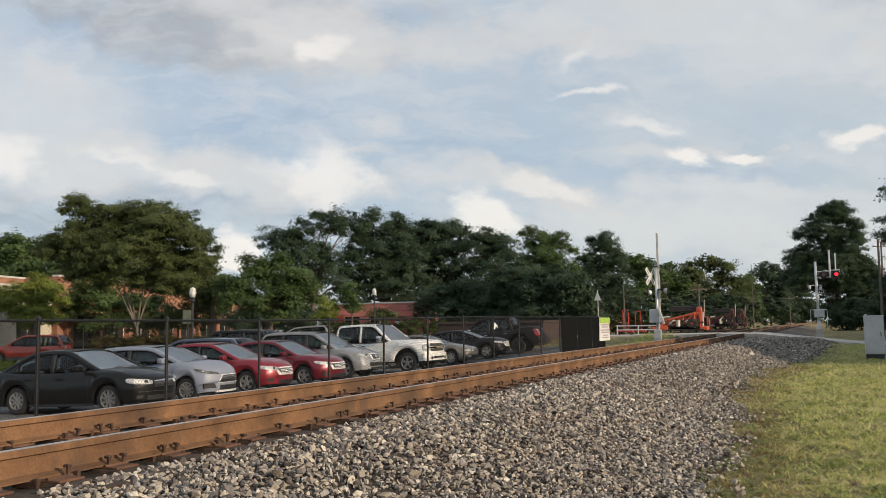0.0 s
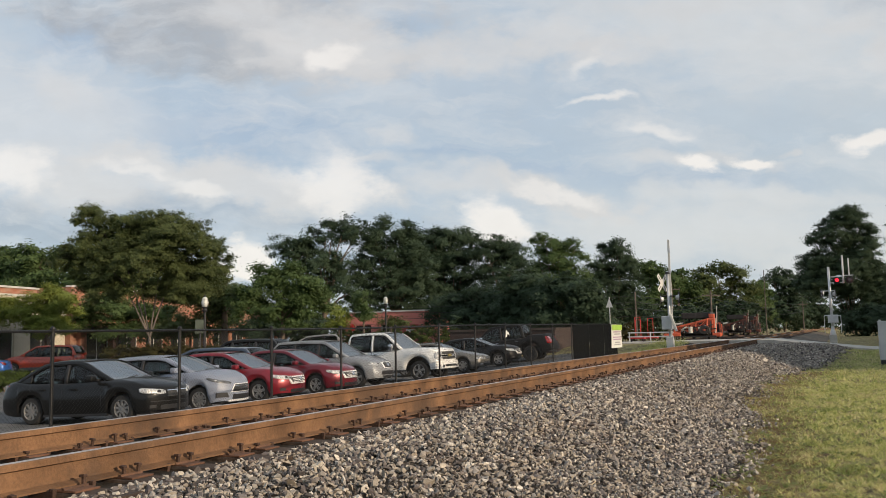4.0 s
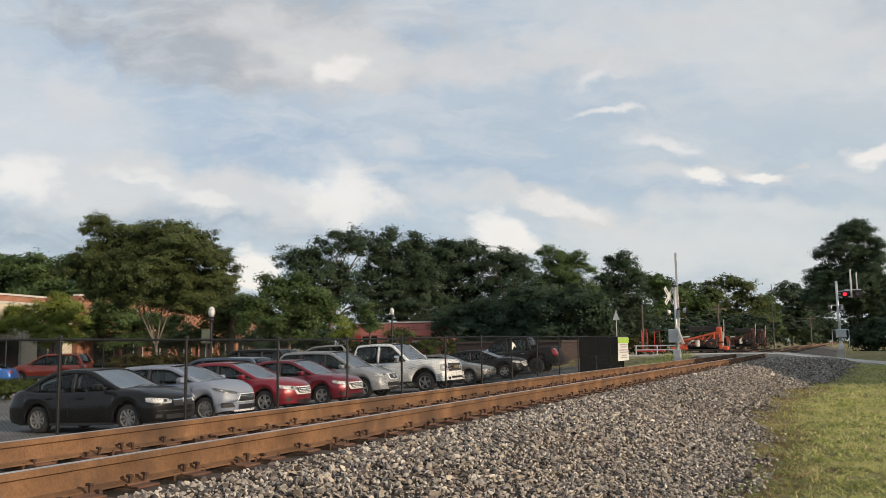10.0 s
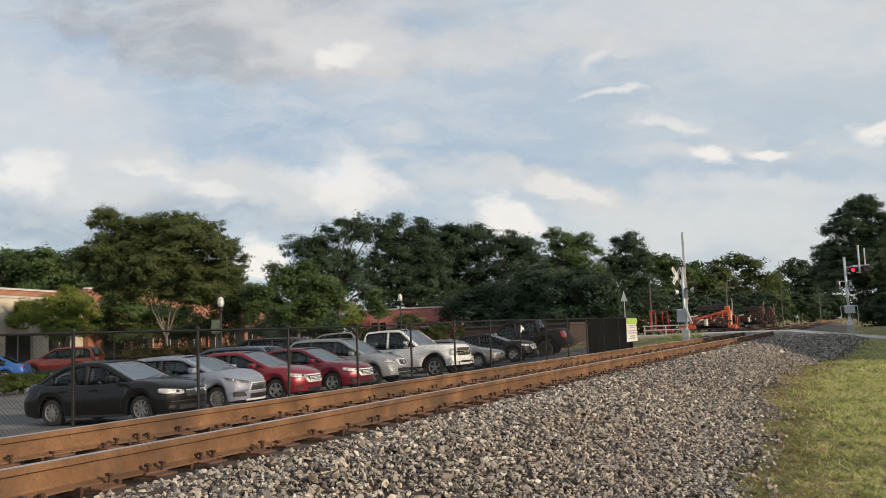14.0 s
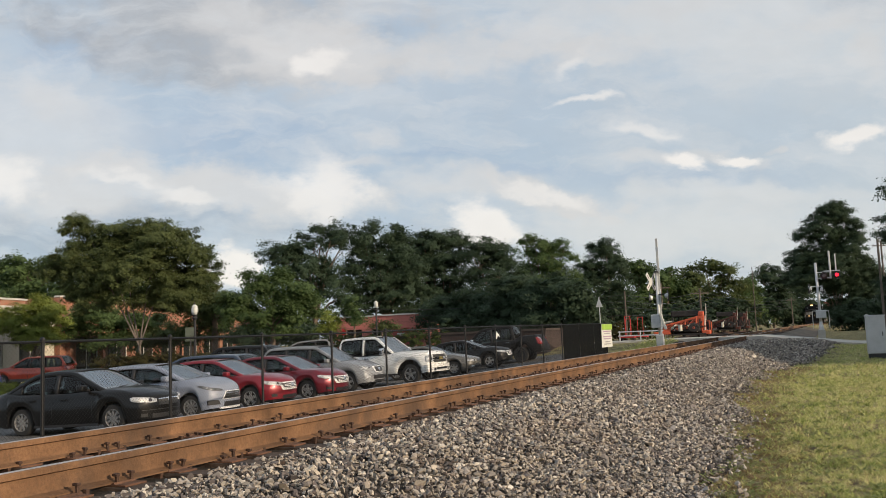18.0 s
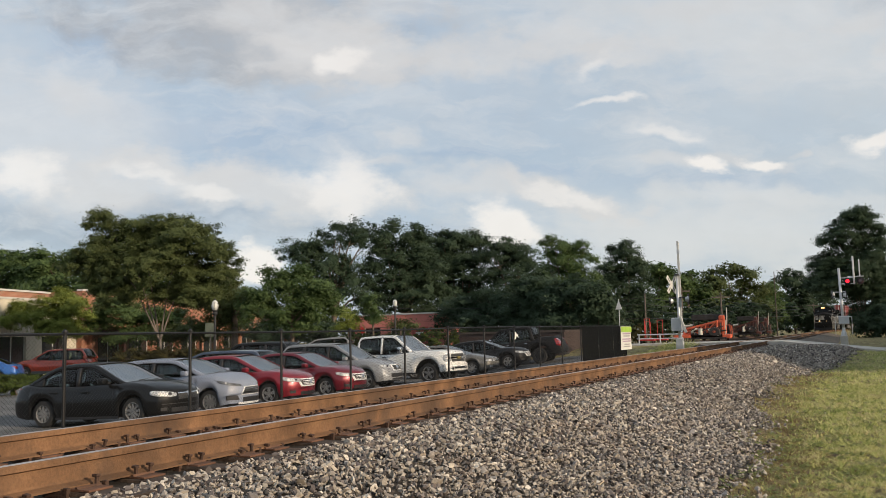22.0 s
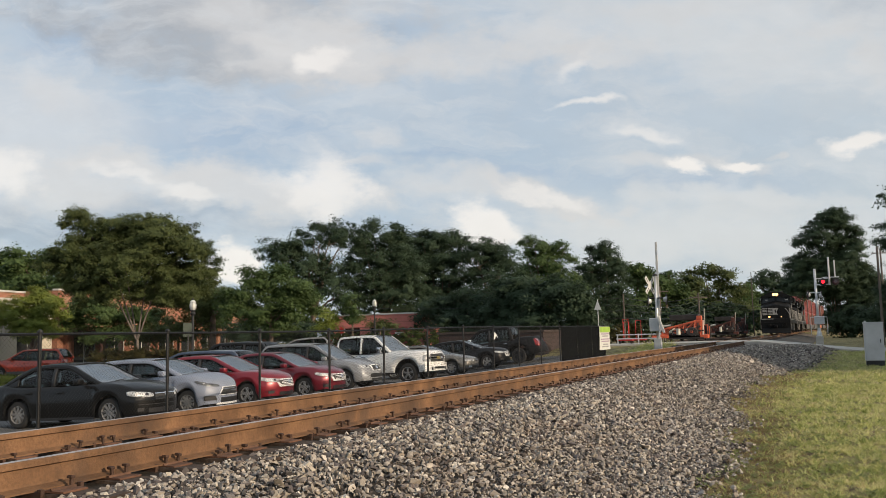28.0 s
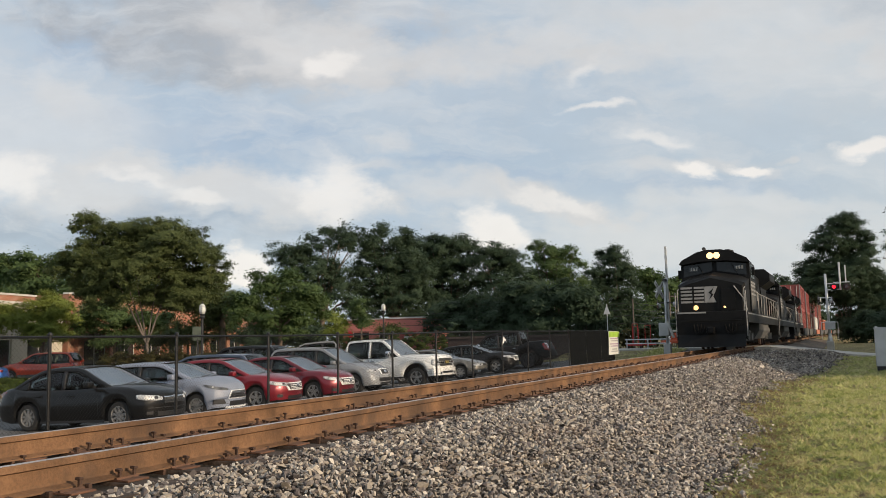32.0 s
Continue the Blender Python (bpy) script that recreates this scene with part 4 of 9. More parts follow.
HATCH = sedan(4.07, 1.72, 1.48, 2.49, 0.31, 1.02, 1.1, 0.84, 0.83, cab=(-1.95, -1.5, 0.1, 1.02), curve=0.28, spokes=10, wraps=headlamps(0.56, 1.5, (0.66, 0.74), (0.80, 0.87), LAMP_SMOKE) + tail_lamps((0.8, 1.0), (0.86, 1.02)),
              doors=(0.1, 0.48, 0.95), seams=(0.85, -0.3, -1.05), handles=(-0.15, -0.95),
              face=[dict(at=("grille_surround", -0.46, 0.46, 0.46, 0.67, BRIGHT_TRIM), slant=0.12), dict(at=("grille", -0.43, 0.43, 0.475, 0.655, GRILLE), slant=0.12, proud=0.012),
                   *[dict(at=("grille_bar", -0.38, 0.38, z, z + 0.01, CHROME), proud=0.02) for z in (0.52, 0.565, 0.61)],
                   dict(at=("air_intake", -0.4, 0.4, 0.28, 0.40, BLACK_TRIM)), dict(at=("chin", -0.5, 0.5, 0.22, 0.27, BRIGHT_TRIM), proud=0.01),
                   dict(at=("fog_light", 0.5, 0.78, 0.34, 0.46, BLACK_TRIM), slant=0.06, mirror_y=True)] + REAR_BUMPER)
FAMILY = sedan(4.63, 1.76, 1.495, 2.70, 0.32, 0.99, 1.05, 0.80, 0.95, cab=(-1.85, -1.1, 0.15, 1.12), spokes=5, curve=0.3, wraps=headlamps(0.5, 1.4, (0.61, 0.74), (0.72, 0.81)) + tail_lamps((0.76, 0.95), (0.84, 0.97)),
               face=[dict(at=("grille_surround", -0.42, 0.42, 0.50, 0.73, BRIGHT_TRIM), slant=-0.1), dict(at=("grille", -0.35, 0.35, 0.54, 0.70, GRILLE), slant=-0.1, proud=0.012),
                    *[dict(at=("grille_bar", -0.34, 0.34, z, z + 0.018, BRIGHT_TRIM), proud=0.02) for z in (0.555, 0.60, 0.645)],
                    dict(at=("badge", -0.07, 0.07, 0.58, 0.70, BADGE), proud=0.028), dict(at=("air_intake", -0.42, 0.42, 0.26, 0.36, BLACK_TRIM)),
                    dict(at=("fog_light", 0.58, 0.72, 0.32, 0.40, BLACK_TRIM), mirror_y=True)] + REAR_BUMPER)
CLADDING = mat("grey_plastic_cladding", (0.075, 0.077, 0.08), 0.6, vary=0.15, bump=0.05)
SUV = sedan(4.79, 1.94, 1.76, 2.70, 0.37, 1.13, 1.2, 0.88, 0.95, cab=(-2.28, -1.95, 0.1, 1.12), spokes=5, sill=0.3, curve=0.22, round=0.22, wraps=headlamps(0.5, 1.3, (0.79, 0.90), (0.83, 0.96)) + tail_lamps((0.9, 1.2), (0.95, 1.2)),
            doors=(0.05, 0.33, 0.63, 0.955), seams=(0.95, -0.1, -1.1), handles=(-0.1, -1.05), seats=(-0.2, -1.1), flank=((-0.78, 0.98, 0.30, 0.47, CLADDING, "side_cladding"),),
            face=[dict(at=("grille_surround", -0.34, 0.34, 0.70, 0.92, BRIGHT_TRIM), slant=-0.05), dict(at=("grille", -0.29, 0.29, 0.72, 0.90, GRILLE), proud=0.012),
                 dict(at=("badge", -0.08, 0.08, 0.77, 0.87, BADGE), proud=0.024), dict(at=("air_intake", -0.5, 0.5, 0.46, 0.60, BLACK_TRIM)), dict(at=("skid_plate", -0.45, 0.45, 0.36, 0.43, BLACK_TRIM)),
                 dict(at=("fog_light", 0.6, 0.8, 0.52, 0.60, LAMP_CLEAR), mirror_y=True)] + REAR_BUMPER)
PICKUP = dict(L=5.85, W=2.03, H=1.99, wb=3.65, r=0.40, front_axle=2.0, sill=0.42, arch=0.18, shoulder=0.09, curve=0.12, lean=0.02, tumble=0.26, round=0.16, smooth=0.05,
              cabin=(-1.42, -1.26, 0.42, 1.25), spokes=5, pillar_mat=paint("white_paint", (0.78, 0.78, 0.76)), wraps=headlamps(0.64, 1.12, (0.82, 1.12), (0.84, 1.12)) + tail_lamps((0.8, 1.2), (0.8, 1.2)),
              top=[(-2.925, 1.30), (-1.6, 1.33), (-1.52, 1.24), (-1.4, 1.24), (1.15, 1.25), (1.3, 1.29), (1.6, 1.30), (2.5, 1.27), (2.82, 1.23), (2.925, 1.13)],
              doors=(0.05, 0.47, 0.95), seams=(1.0, -0.16, -1.2, -1.55), handles=(0.02, -1.02), mirror=0.24, mirror_mat=CHROME, handle_mat=CHROME, seats=(0.2, -0.6),
              face=[dict(at=("grille_surround", -0.6, 0.6, 0.79, 1.15, paint("white_paint", (0.78, 0.78, 0.76)))),
                    dict(at=("grille", -0.56, 0.56, 1.01, 1.13, GRILLE), proud=0.016), dict(at=("grille", -0.56, 0.56, 0.82, 0.93, GRILLE), proud=0.016),
                    dict(at=("grille_bar", -0.6, 0.6, 0.94, 1.0, CHROME), proud=0.03), dict(at=("badge", -0.13, 0.13, 0.92, 1.02, mat("gold_badge", (0.5, 0.38, 0.12), 0.3, 0.7)), proud=0.045),
                    dict(at=("bumper", -0.99, 0.99, 0.46, 0.75, paint("white_paint", (0.78, 0.78, 0.76))), proud=0.06), dict(at=("air_intake", -0.45, 0.45, 0.54, 0.62, BLACK_TRIM), proud=0.07),
                    dict(at=("tow_hook", 0.55, 0.62, 0.5, 0.6, BLACK_TRIM), proud=0.08, mirror_y=True)] + REAR_BUMPER)
OLD_SALOON = sedan(4.75, 1.80, 1.43, 2.75, 0.31, 0.93, 1.0, 0.66, 0.98, cab=(-1.85, -1.05, 0.1, 1.1), spokes=7, wraps=headlamps(0.5, 1.2, (0.54, 0.64), (0.57, 0.66)) + tail_lamps((0.74, 0.9), (0.78, 0.92)),
                   face=[dict(at=("grille", -0.30, 0.30, 0.54, 0.65, GRILLE)), dict(at=("grille_bar", -0.3, 0.3, 0.6, 0.62, CHROME), proud=0.016),
                         dict(at=("air_intake", -0.5, 0.5, 0.27, 0.36, BLACK_TRIM)), dict(at=("fog_light", 0.55, 0.7, 0.3, 0.37, LAMP_CLEAR), mirror_y=True)] + REAR_BUMPER)

DARK_GREY = mat("black_metallic_paint", (0.006, 0.006, 0.006), 0.4, vary=0.06, grain=300.0, bump=0.0, coat=0.55, spec=0.12)
SILVER_BLUE = paint("silver_blue_paint", (0.22, 0.25, 0.32), 0.45, 0.0, 0.5)
RED = paint("red_paint", (0.22, 0.008, 0.018), 0.32, 0.25)
RED_DARK = paint("dark_red_paint", (0.16, 0.007, 0.018), 0.32, 0.3)
SILVER = paint("silver_paint", (0.25, 0.26, 0.275), 0.45, 0.15, 0.5)
WHITE = paint("white_paint", (0.78, 0.78, 0.76))
TAN_GREY = paint("tan_grey_paint", (0.14, 0.134, 0.122), 0.4, 0.2)
BLACK_PAINT = mat("black_paint", (0.007, 0.007, 0.008), 0.4, vary=0.06, grain=300.0, bump=0.0, coat=0.5, spec=0.15)
BLUE = paint("blue_paint", (0.02, 0.10, 0.35), 0.3, 0.2)
ORANGE_RED = paint("orange_red_paint", (0.42, 0.05, 0.02))


def park(nose_x, nose_y, turn, s, colour, label, category="car", group="cars in the front row", name="car", back=False):
    a = radians(turn)
    cx, cy = nose_x - math.cos(a) * s["L"] / 2, nose_y - math.sin(a) * s["L"] / 2
    zf = float(ground_z(cx + math.cos(a) * s["front_axle"], cy + math.sin(a) * s["front_axle"]))
    xr = s["front_axle"] - s["wb"]
    zr = float(ground_z(cx + math.cos(a) * xr, cy + math.sin(a) * xr))
    pitch = math.atan2(zf - zr, s["wb"])
    z = zr - math.tan(pitch) * xr + 0.004
    return car(pose(cx, cy, z, 0, -math.degrees(pitch), turn), label, category, colour, s, group, name)


park(-9.6, 15.98, 5, SALOON, DARK_GREY, "charcoal grey compact saloon parked nose to the fence", "car")
park(-9.95, 18.82, 8, HATCH, SILVER_BLUE, "silver-blue hatchback with a large black grille, parked", "car")
park(-10.28, 21.97, 6, FAMILY, RED, "bright red saloon with a chrome grille, parked", "car")
park(-10.32, 25.1, 2, dict(FAMILY), RED_DARK, "dark red saloon with a chrome grille, parked", "car")
park(-11.0, 28.9, 4, SUV, SILVER, "silver estate off-roader with a chrome grille, parked", "car", name="suv")
park(-10.0, 32.2, -2, PICKUP, WHITE, "white crew-cab pickup truck with chrome mirrors, parked", "pickup truck", name="pickup_truck")
park(-10.05, 36.6, 6, OLD_SALOON, TAN_GREY, "dull tan-grey saloon parked beyond the pickup", "car")
park(-9.7, 40.0, 8, dict(FAMILY), BLACK_PAINT, "black saloon parked near the end of the fence", "car")


# ---- trees ----
BARK = mat("bark", (0.16, 0.12, 0.09), 0.9, vary=0.35, scale=3, grain=20, bump=0.7)
PALE_BARK = mat("pale_smooth_bark", (0.15, 0.125, 0.105), 0.8, vary=0.3, scale=4, grain=20, bump=0.3)
LEAF_DARK = leaf_mat("dark_oak_leaves", (0.028, 0.049, 0.031), (0.080, 0.116, 0.066))
LEAF_MID = leaf_mat("green_leaves", (0.036, 0.066, 0.027), (0.130, 0.185, 0.066))
LEAF_WARM = leaf_mat("olive_leaves", (0.032, 0.052, 0.023), (0.150, 0.175, 0.064))
LEAF_LIGHT = leaf_mat("light_green_leaves", (0.10, 0.14, 0.03), (0.29, 0.33, 0.08))
HEDGE_LEAF = leaf_mat("hedge_leaves", (0.03, 0.05, 0.012), (0.09, 0.12, 0.025))


def leaves(rng, blobs, clumps, per, size, spread, stretch=1.0):
    """Leaf blades in clumps over small lobes that sit on the shells of the blobs (centre, radii); they face outwards and up."""
    def rays(k):
        d_ = rng.normal(size=(k, 3))
        return d_ / np.linalg.norm(d_, axis=1)[:, None]

    B0 = np.array(blobs)
    vol = (B0[:, 3] * B0[:, 4] * B0[:, 5]) ** 0.67
    m = min(max(10 * len(blobs), clumps // 9), 40 * len(blobs))
    S = B0[rng.choice(len(blobs), m, p=vol / vol.sum())]
    ds = rays(m)
    ds[:, 2] = np.where(ds[:, 2] < -0.5, -ds[:, 2], ds[:, 2])
    lobe = S[:, :3] + ds * S[:, 3:] * rng.uniform(0.6, 0.98, m)[:, None]
    lr = S[:, 3:] * rng.uniform(0.2, 0.42, m)[:, None] * np.array([1.0, 1.0, 0.8])
    pick = rng.integers(0, m, clumps)
    d = rays(clumps)
    d[:, 2] = np.where((d[:, 2] < -0.2) & (rng.random(clumps) < 0.7), -d[:, 2], d[:, 2])
    C = lobe[pick] + d * lr[pick] * rng.uniform(0.7, 1.05, clumps)[:, None]
    inner = rng.random(clumps) < 0.4
    C[inner] = S[pick][inner, :3] + d[inner] * S[pick][inner, 3:] * rng.uniform(0.35, 0.92, inner.sum())[:, None]
    cs = spread * rng.uniform(0.5, 1.3, clumps)
    off = rng.normal(size=(clumps * per, 3)) * np.repeat(cs, per)[:, None] * np.array([1, 1, 0.55]) * 0.6
    P = np.repeat(C, per, 0) + off
    n = len(P)
    face = np.repeat(d * 0.65 + ds[pick] * 0.45 + np.array([0, 0, 0.45]), per, 0) + rng.normal(size=(n, 3)) * 0.34
    face /= np.linalg.norm(face, axis=1)[:, None]
    a = np.cross(face, rng.normal(size=(n, 3)))
    a /= np.linalg.norm(a, axis=1)[:, None]
    b = np.cross(face, a)
    s = (size * rng.uniform(0.6, 1.4, n))[:, None]
    V = np.stack([P - a * s * stretch, P + a * s * stretch * 0.9 + b * s * 0.5, P + a * s * 0.5 * stretch - b * s * 0.62], 1).reshape(-1, 3)
    return V, np.arange(n * 3).reshape(-1, 3)


def limbs(bm, rng, base, blobs, r, fork, n):
    """A trunk that parts into limbs which reach into the blobs."""
    base = Vector(base)
    top = base + Vector((rng.uniform(-0.1, 0.1), rng.uniform(-0.1, 0.1), fork))
    tube(bm, base - Vector((0, 0, 0.1)), base + (top - base) * 0.12, r * 1.5, r * 1.05, 9, False)
    tube(bm, base + (top - base) * 0.1, top, r * 1.06, r * 0.8, 9, False)
    for i in range(n):
        b = blobs[i % len(blobs)]
        tip = Vector((b[0] + rng.uniform(-0.5, 0.5) * b[3], b[1] + rng.uniform(-0.5, 0.5) * b[4], b[2] + rng.uniform(-0.1, 0.6) * b[5]))
        mid = top.lerp(tip, 0.4) + Vector((rng.uniform(-0.3, 0.3), rng.uniform(-0.3, 0.3), 0.9)) * (tip - top).length * 0.2
        tube(bm, top - Vector((0, 0, 0.1)), mid, r * 0.55, r * 0.34, 7, False)
        tube(bm, mid, tip, r * 0.35, r * 0.08, 6, False)
        for k in range(2):
            q = mid.lerp(tip, 0.3 + 0.3 * k)
            tube(bm, q, q + Vector((rng.uniform(-1, 1) * b[3] * 0.6, rng.uniform(-1, 1) * b[4] * 0.6, rng.uniform(0.1, 0.7) * b[5])), r * 0.2, r * 0.04, 5, False)


def tree(x, y, label, blobs, r=0.2, fork=2.0, n=5, clumps=150, per=40, size=0.13, spread=0.5, leaf=None, bark=None, seed=1, z=None, group="", stems=1, stretch=1.0, name="tree"):
    """blobs: (x, y, z, rx, ry, rz) from the foot of the tree."""
    rng = np.random.default_rng(seed)
    z = float(ground_z(x, y)) - 0.03 if z is None else z
    t = thing(name, pose(x, y, z), label, "tree" if name == "tree" else name.replace("_", " "), group)
    bm = bmesh.new()
    for k in range(stems):
        a = 2 * math.pi * k / max(1, stems)
        limbs(bm, rng, (0.25 * math.cos(a) * (stems > 1), 0.25 * math.sin(a) * (stems > 1), 0), blobs, r, fork, n)
    part("trunk", bm, bark or BARK, t, smooth=True)
    V, F = leaves(rng, blobs, clumps, per, size, spread, stretch)
    part("crown", raw_mesh("crown", V, F, leaf or LEAF_DARK), None, t)
    return t


def round_tree(x, y, h, w, seed, label, leaf, lobes=7, low=0.25, **more):
    """A broad crown of several lobes."""
    rng = np.random.default_rng(seed + 100)
    blobs = []
    for i in range(lobes):
        a = 2 * math.pi * i / lobes + rng.uniform(-0.4, 0.4)
        q = rng.uniform(0.15, 0.33) * w
        zz = h * rng.uniform(low + 0.18, 0.78)
        s = w * rng.uniform(0.2, 0.3)
        blobs.append((q * math.cos(a), q * math.sin(a), zz, s, s, min(s * 0.85, h - zz)))
    blobs.append((0, 0, h * 0.72, w * 0.27, w * 0.27, h * 0.28))
    blobs.append((0, 0, h * (low + 0.25), w * 0.36, w * 0.36, h * 0.24))
    return tree(x, y, label, blobs, leaf=leaf, seed=seed, fork=h * low, **more)


tree(-28.2, 35.0, "spreading olive-green tree with a pale forking trunk beside the hedge", [(-2.9, -1.6, 8.5, 0.9, 0.8, 0.7), (-1.7, -0.9, 7.5, 2.2, 1.8, 1.2), (0.5, -0.0, 7.4, 2.6, 2.1, 1.2), (2.4, 0.9, 6.4, 1.7, 1.5, 1.2), (-3.2, -1.4, 6.2, 1.8, 1.6, 1.3), (-0.7, -0.4, 5.8, 3.2, 2.6, 1.8), (1.9, 0.8, 5.0, 1.8, 1.6, 1.2), (3.3, 1.4, 5.7, 0.8, 0.8, 0.9), (-2.4, -1.0, 4.6, 1.8, 1.4, 0.9), (0.7, 0.4, 4.3, 2.3, 1.7, 0.8)],
     r=0.085, fork=2.3, n=5, clumps=2700, per=68, size=0.058, spread=0.26, leaf=LEAF_WARM, bark=PALE_BARK, seed=3, z=-1.38, stems=1, group="", name="tree")
tree(-40.9, 39.3, "young light-green street tree", [(-0.6, -0.0, 4.0, 1.5, 1.3, 1.1), (0.8, 0.6, 4.2, 1.1, 1.1, 1.1), (-0.1, 0.3, 3.0, 1.8, 1.4, 0.8), (-2.3, -0.7, 3.9, 1.1, 1.1, 1.1), (0.4, 0.3, 4.9, 0.9, 0.8, 0.7)],
     r=0.07, fork=1.6, n=6, clumps=760, per=68, size=0.065, spread=0.29, leaf=LEAF_LIGHT, bark=BARK, seed=4, z=-1.38, stems=1, group="", name="tree")
tree(-27.8, 46.0, "bushy bright green young tree", [(0.3, 0.1, 5.6, 1.3, 1.3, 1.3), (-1.0, -0.4, 5.0, 1.5, 1.4, 1.4), (1.6, 0.8, 4.5, 1.2, 1.3, 1.5), (-2.2, -0.8, 4.1, 1.2, 1.3, 1.4), (0.2, 0.3, 3.5, 2.5, 2.0, 1.2), (2.3, 1.2, 3.8, 0.6, 0.9, 1.3)],
     r=0.15, fork=3.1, n=6, clumps=457, per=68, size=0.094, spread=0.42, leaf=LEAF_MID, bark=BARK, seed=5, z=-1.38, stems=1, group="", name="tree")
tree(-34.4, 48.7, "olive green tree behind the lot", [(-0.3, -0.2, 6.0, 0.9, 1.0, 1.1), (0.9, 0.4, 4.6, 1.4, 1.3, 1.2), (-0.6, -0.2, 4.6, 1.6, 1.6, 1.6)],
     r=0.25, fork=3.8, n=6, clumps=159, per=68, size=0.108, spread=0.48, leaf=LEAF_WARM, bark=BARK, seed=6, z=-1.38, stems=1, group="", name="tree")
tree(-28.3, 53.7, "narrow young tree with yellowing leaves", [(0.1, 0.0, 3.7, 1.0, 0.9, 0.7), (-0.1, -0.0, 2.9, 1.0, 0.9, 0.6)],
     r=0.08, fork=3.2, n=6, clumps=53, per=68, size=0.079, spread=0.35, leaf=LEAF_LIGHT, bark=BARK, seed=7, z=-1.38, stems=1, group="", name="tree")
tree(-26.6, 54.3, "slim green street tree", [(-0.1, -0.1, 4.5, 0.6, 0.7, 0.8), (0.1, 0.1, 3.5, 0.8, 0.8, 0.8)],
     r=0.08, fork=3.5, n=6, clumps=50, per=68, size=0.079, spread=0.35, leaf=LEAF_MID, bark=BARK, seed=8, z=-1.38, stems=1, group="", name="tree")
tree(-24.9, 55.2, "slim green street tree", [(0.0, 0.0, 2.8, 1.0, 0.8, 0.6)],
     r=0.08, fork=3.0, n=6, clumps=22, per=68, size=0.079, spread=0.35, leaf=LEAF_WARM, bark=BARK, seed=9, z=-1.38, stems=1, group="", name="tree")
tree(-74.7, 69.3, "leafy green tree behind the brick building", [(-1.4, -0.7, 10.5, 3.1, 2.7, 2.1), (1.8, 0.6, 10.9, 1.9, 1.8, 1.7), (-0.4, 0.0, 8.0, 5.6, 4.1, 1.9)],
     r=0.25, fork=6.9, n=6, clumps=270, per=52, size=0.204, spread=0.70, leaf=LEAF_MID, bark=BARK, seed=10, z=-1.38, stems=1, group="trees behind the lot", name="tree")
tree(-84.5, 70.6, "leafy green tree behind the brick building", [(-0.5, -0.4, 11.1, 3.9, 3.4, 2.6), (0.5, 0.3, 8.5, 3.9, 3.4, 2.6)],
     r=0.25, fork=6.7, n=6, clumps=274, per=52, size=0.204, spread=0.70, leaf=LEAF_MID, bark=BARK, seed=11, z=-1.38, stems=1, group="trees behind the lot", name="tree")
tree(-62.7, 67.1, "leafy green tree behind the brick building", [(-1.8, -0.8, 7.4, 3.4, 3.4, 3.4), (1.8, 0.8, 6.1, 3.4, 3.2, 2.9)],
     r=0.25, fork=4.0, n=6, clumps=292, per=52, size=0.204, spread=0.70, leaf=LEAF_MID, bark=BARK, seed=12, z=-1.38, stems=1, group="trees behind the lot", name="tree")
tree(-52.8, 69.3, "leafy green tree behind the brick building", [(-1.5, -0.7, 5.8, 3.4, 3.4, 3.4), (1.5, 0.7, 4.5, 2.8, 2.6, 2.2)],
     r=0.25, fork=3.1, n=6, clumps=237, per=52, size=0.204, spread=0.70, leaf=LEAF_MID, bark=BARK, seed=13, z=-1.38, stems=1, group="trees behind the lot", name="tree")
tree(-43.0, 47.4, "dense leafy tree before the shops", [(-0.5, -0.3, 4.2, 2.3, 1.9, 1.4), (1.9, 0.8, 3.5, 2.4, 1.9, 1.2), (0.7, 0.4, 2.5, 3.2, 2.3, 0.9), (-2.1, -0.8, 3.0, 1.6, 1.4, 1.0)],
     r=0.1, fork=2.4, n=6, clumps=480, per=68, size=0.086, spread=0.38, leaf=LEAF_MID, bark=BARK, seed=14, z=-1.38, stems=1, group="", name="tree")
tree(-36.8, 47.9, "dense leafy tree before the shops", [(-0.2, -0.1, 2.8, 1.6, 1.3, 1.0), (-1.5, -0.6, 2.4, 1.9, 1.5, 0.9), (1.8, 0.7, 3.0, 1.4, 1.4, 1.3)],
     r=0.1, fork=2.3, n=6, clumps=232, per=68, size=0.086, spread=0.38, leaf=LEAF_WARM, bark=BARK, seed=15, z=-1.38, stems=1, group="", name="tree")
tree(-44.0, 76.8, "tall dark oak in the wood behind the lot", [(-3.0, -1.4, 11.0, 2.6, 2.3, 1.8), (0.0, -0.2, 11.9, 2.6, 2.3, 1.9), (2.9, 1.0, 12.4, 2.6, 2.3, 1.9), (-1.0, -0.3, 9.0, 4.1, 3.6, 2.9), (1.0, 0.8, 6.6, 5.3, 4.3, 2.9)],
     r=0.3, fork=4.4, n=9, clumps=698, per=68, size=0.116, spread=0.51, leaf=LEAF_DARK, bark=BARK, seed=16, z=-1.38, stems=1, group="wood behind the lot", name="tree")
tree(-38.1, 81.6, "tall dark oak in the wood behind the lot", [(-0.9, -0.7, 12.4, 2.9, 2.6, 2.2), (1.4, 0.4, 11.8, 1.7, 1.9, 2.3), (-1.4, -0.6, 9.4, 3.6, 3.3, 3.0), (1.3, 0.7, 8.7, 3.0, 3.0, 3.0), (-0.5, 0.2, 5.8, 5.4, 4.4, 3.0)],
     r=0.3, fork=3.6, n=8, clumps=1081, per=68, size=0.116, spread=0.51, leaf=LEAF_DARK, bark=BARK, seed=17, z=-1.38, stems=1, group="wood behind the lot", name="tree")
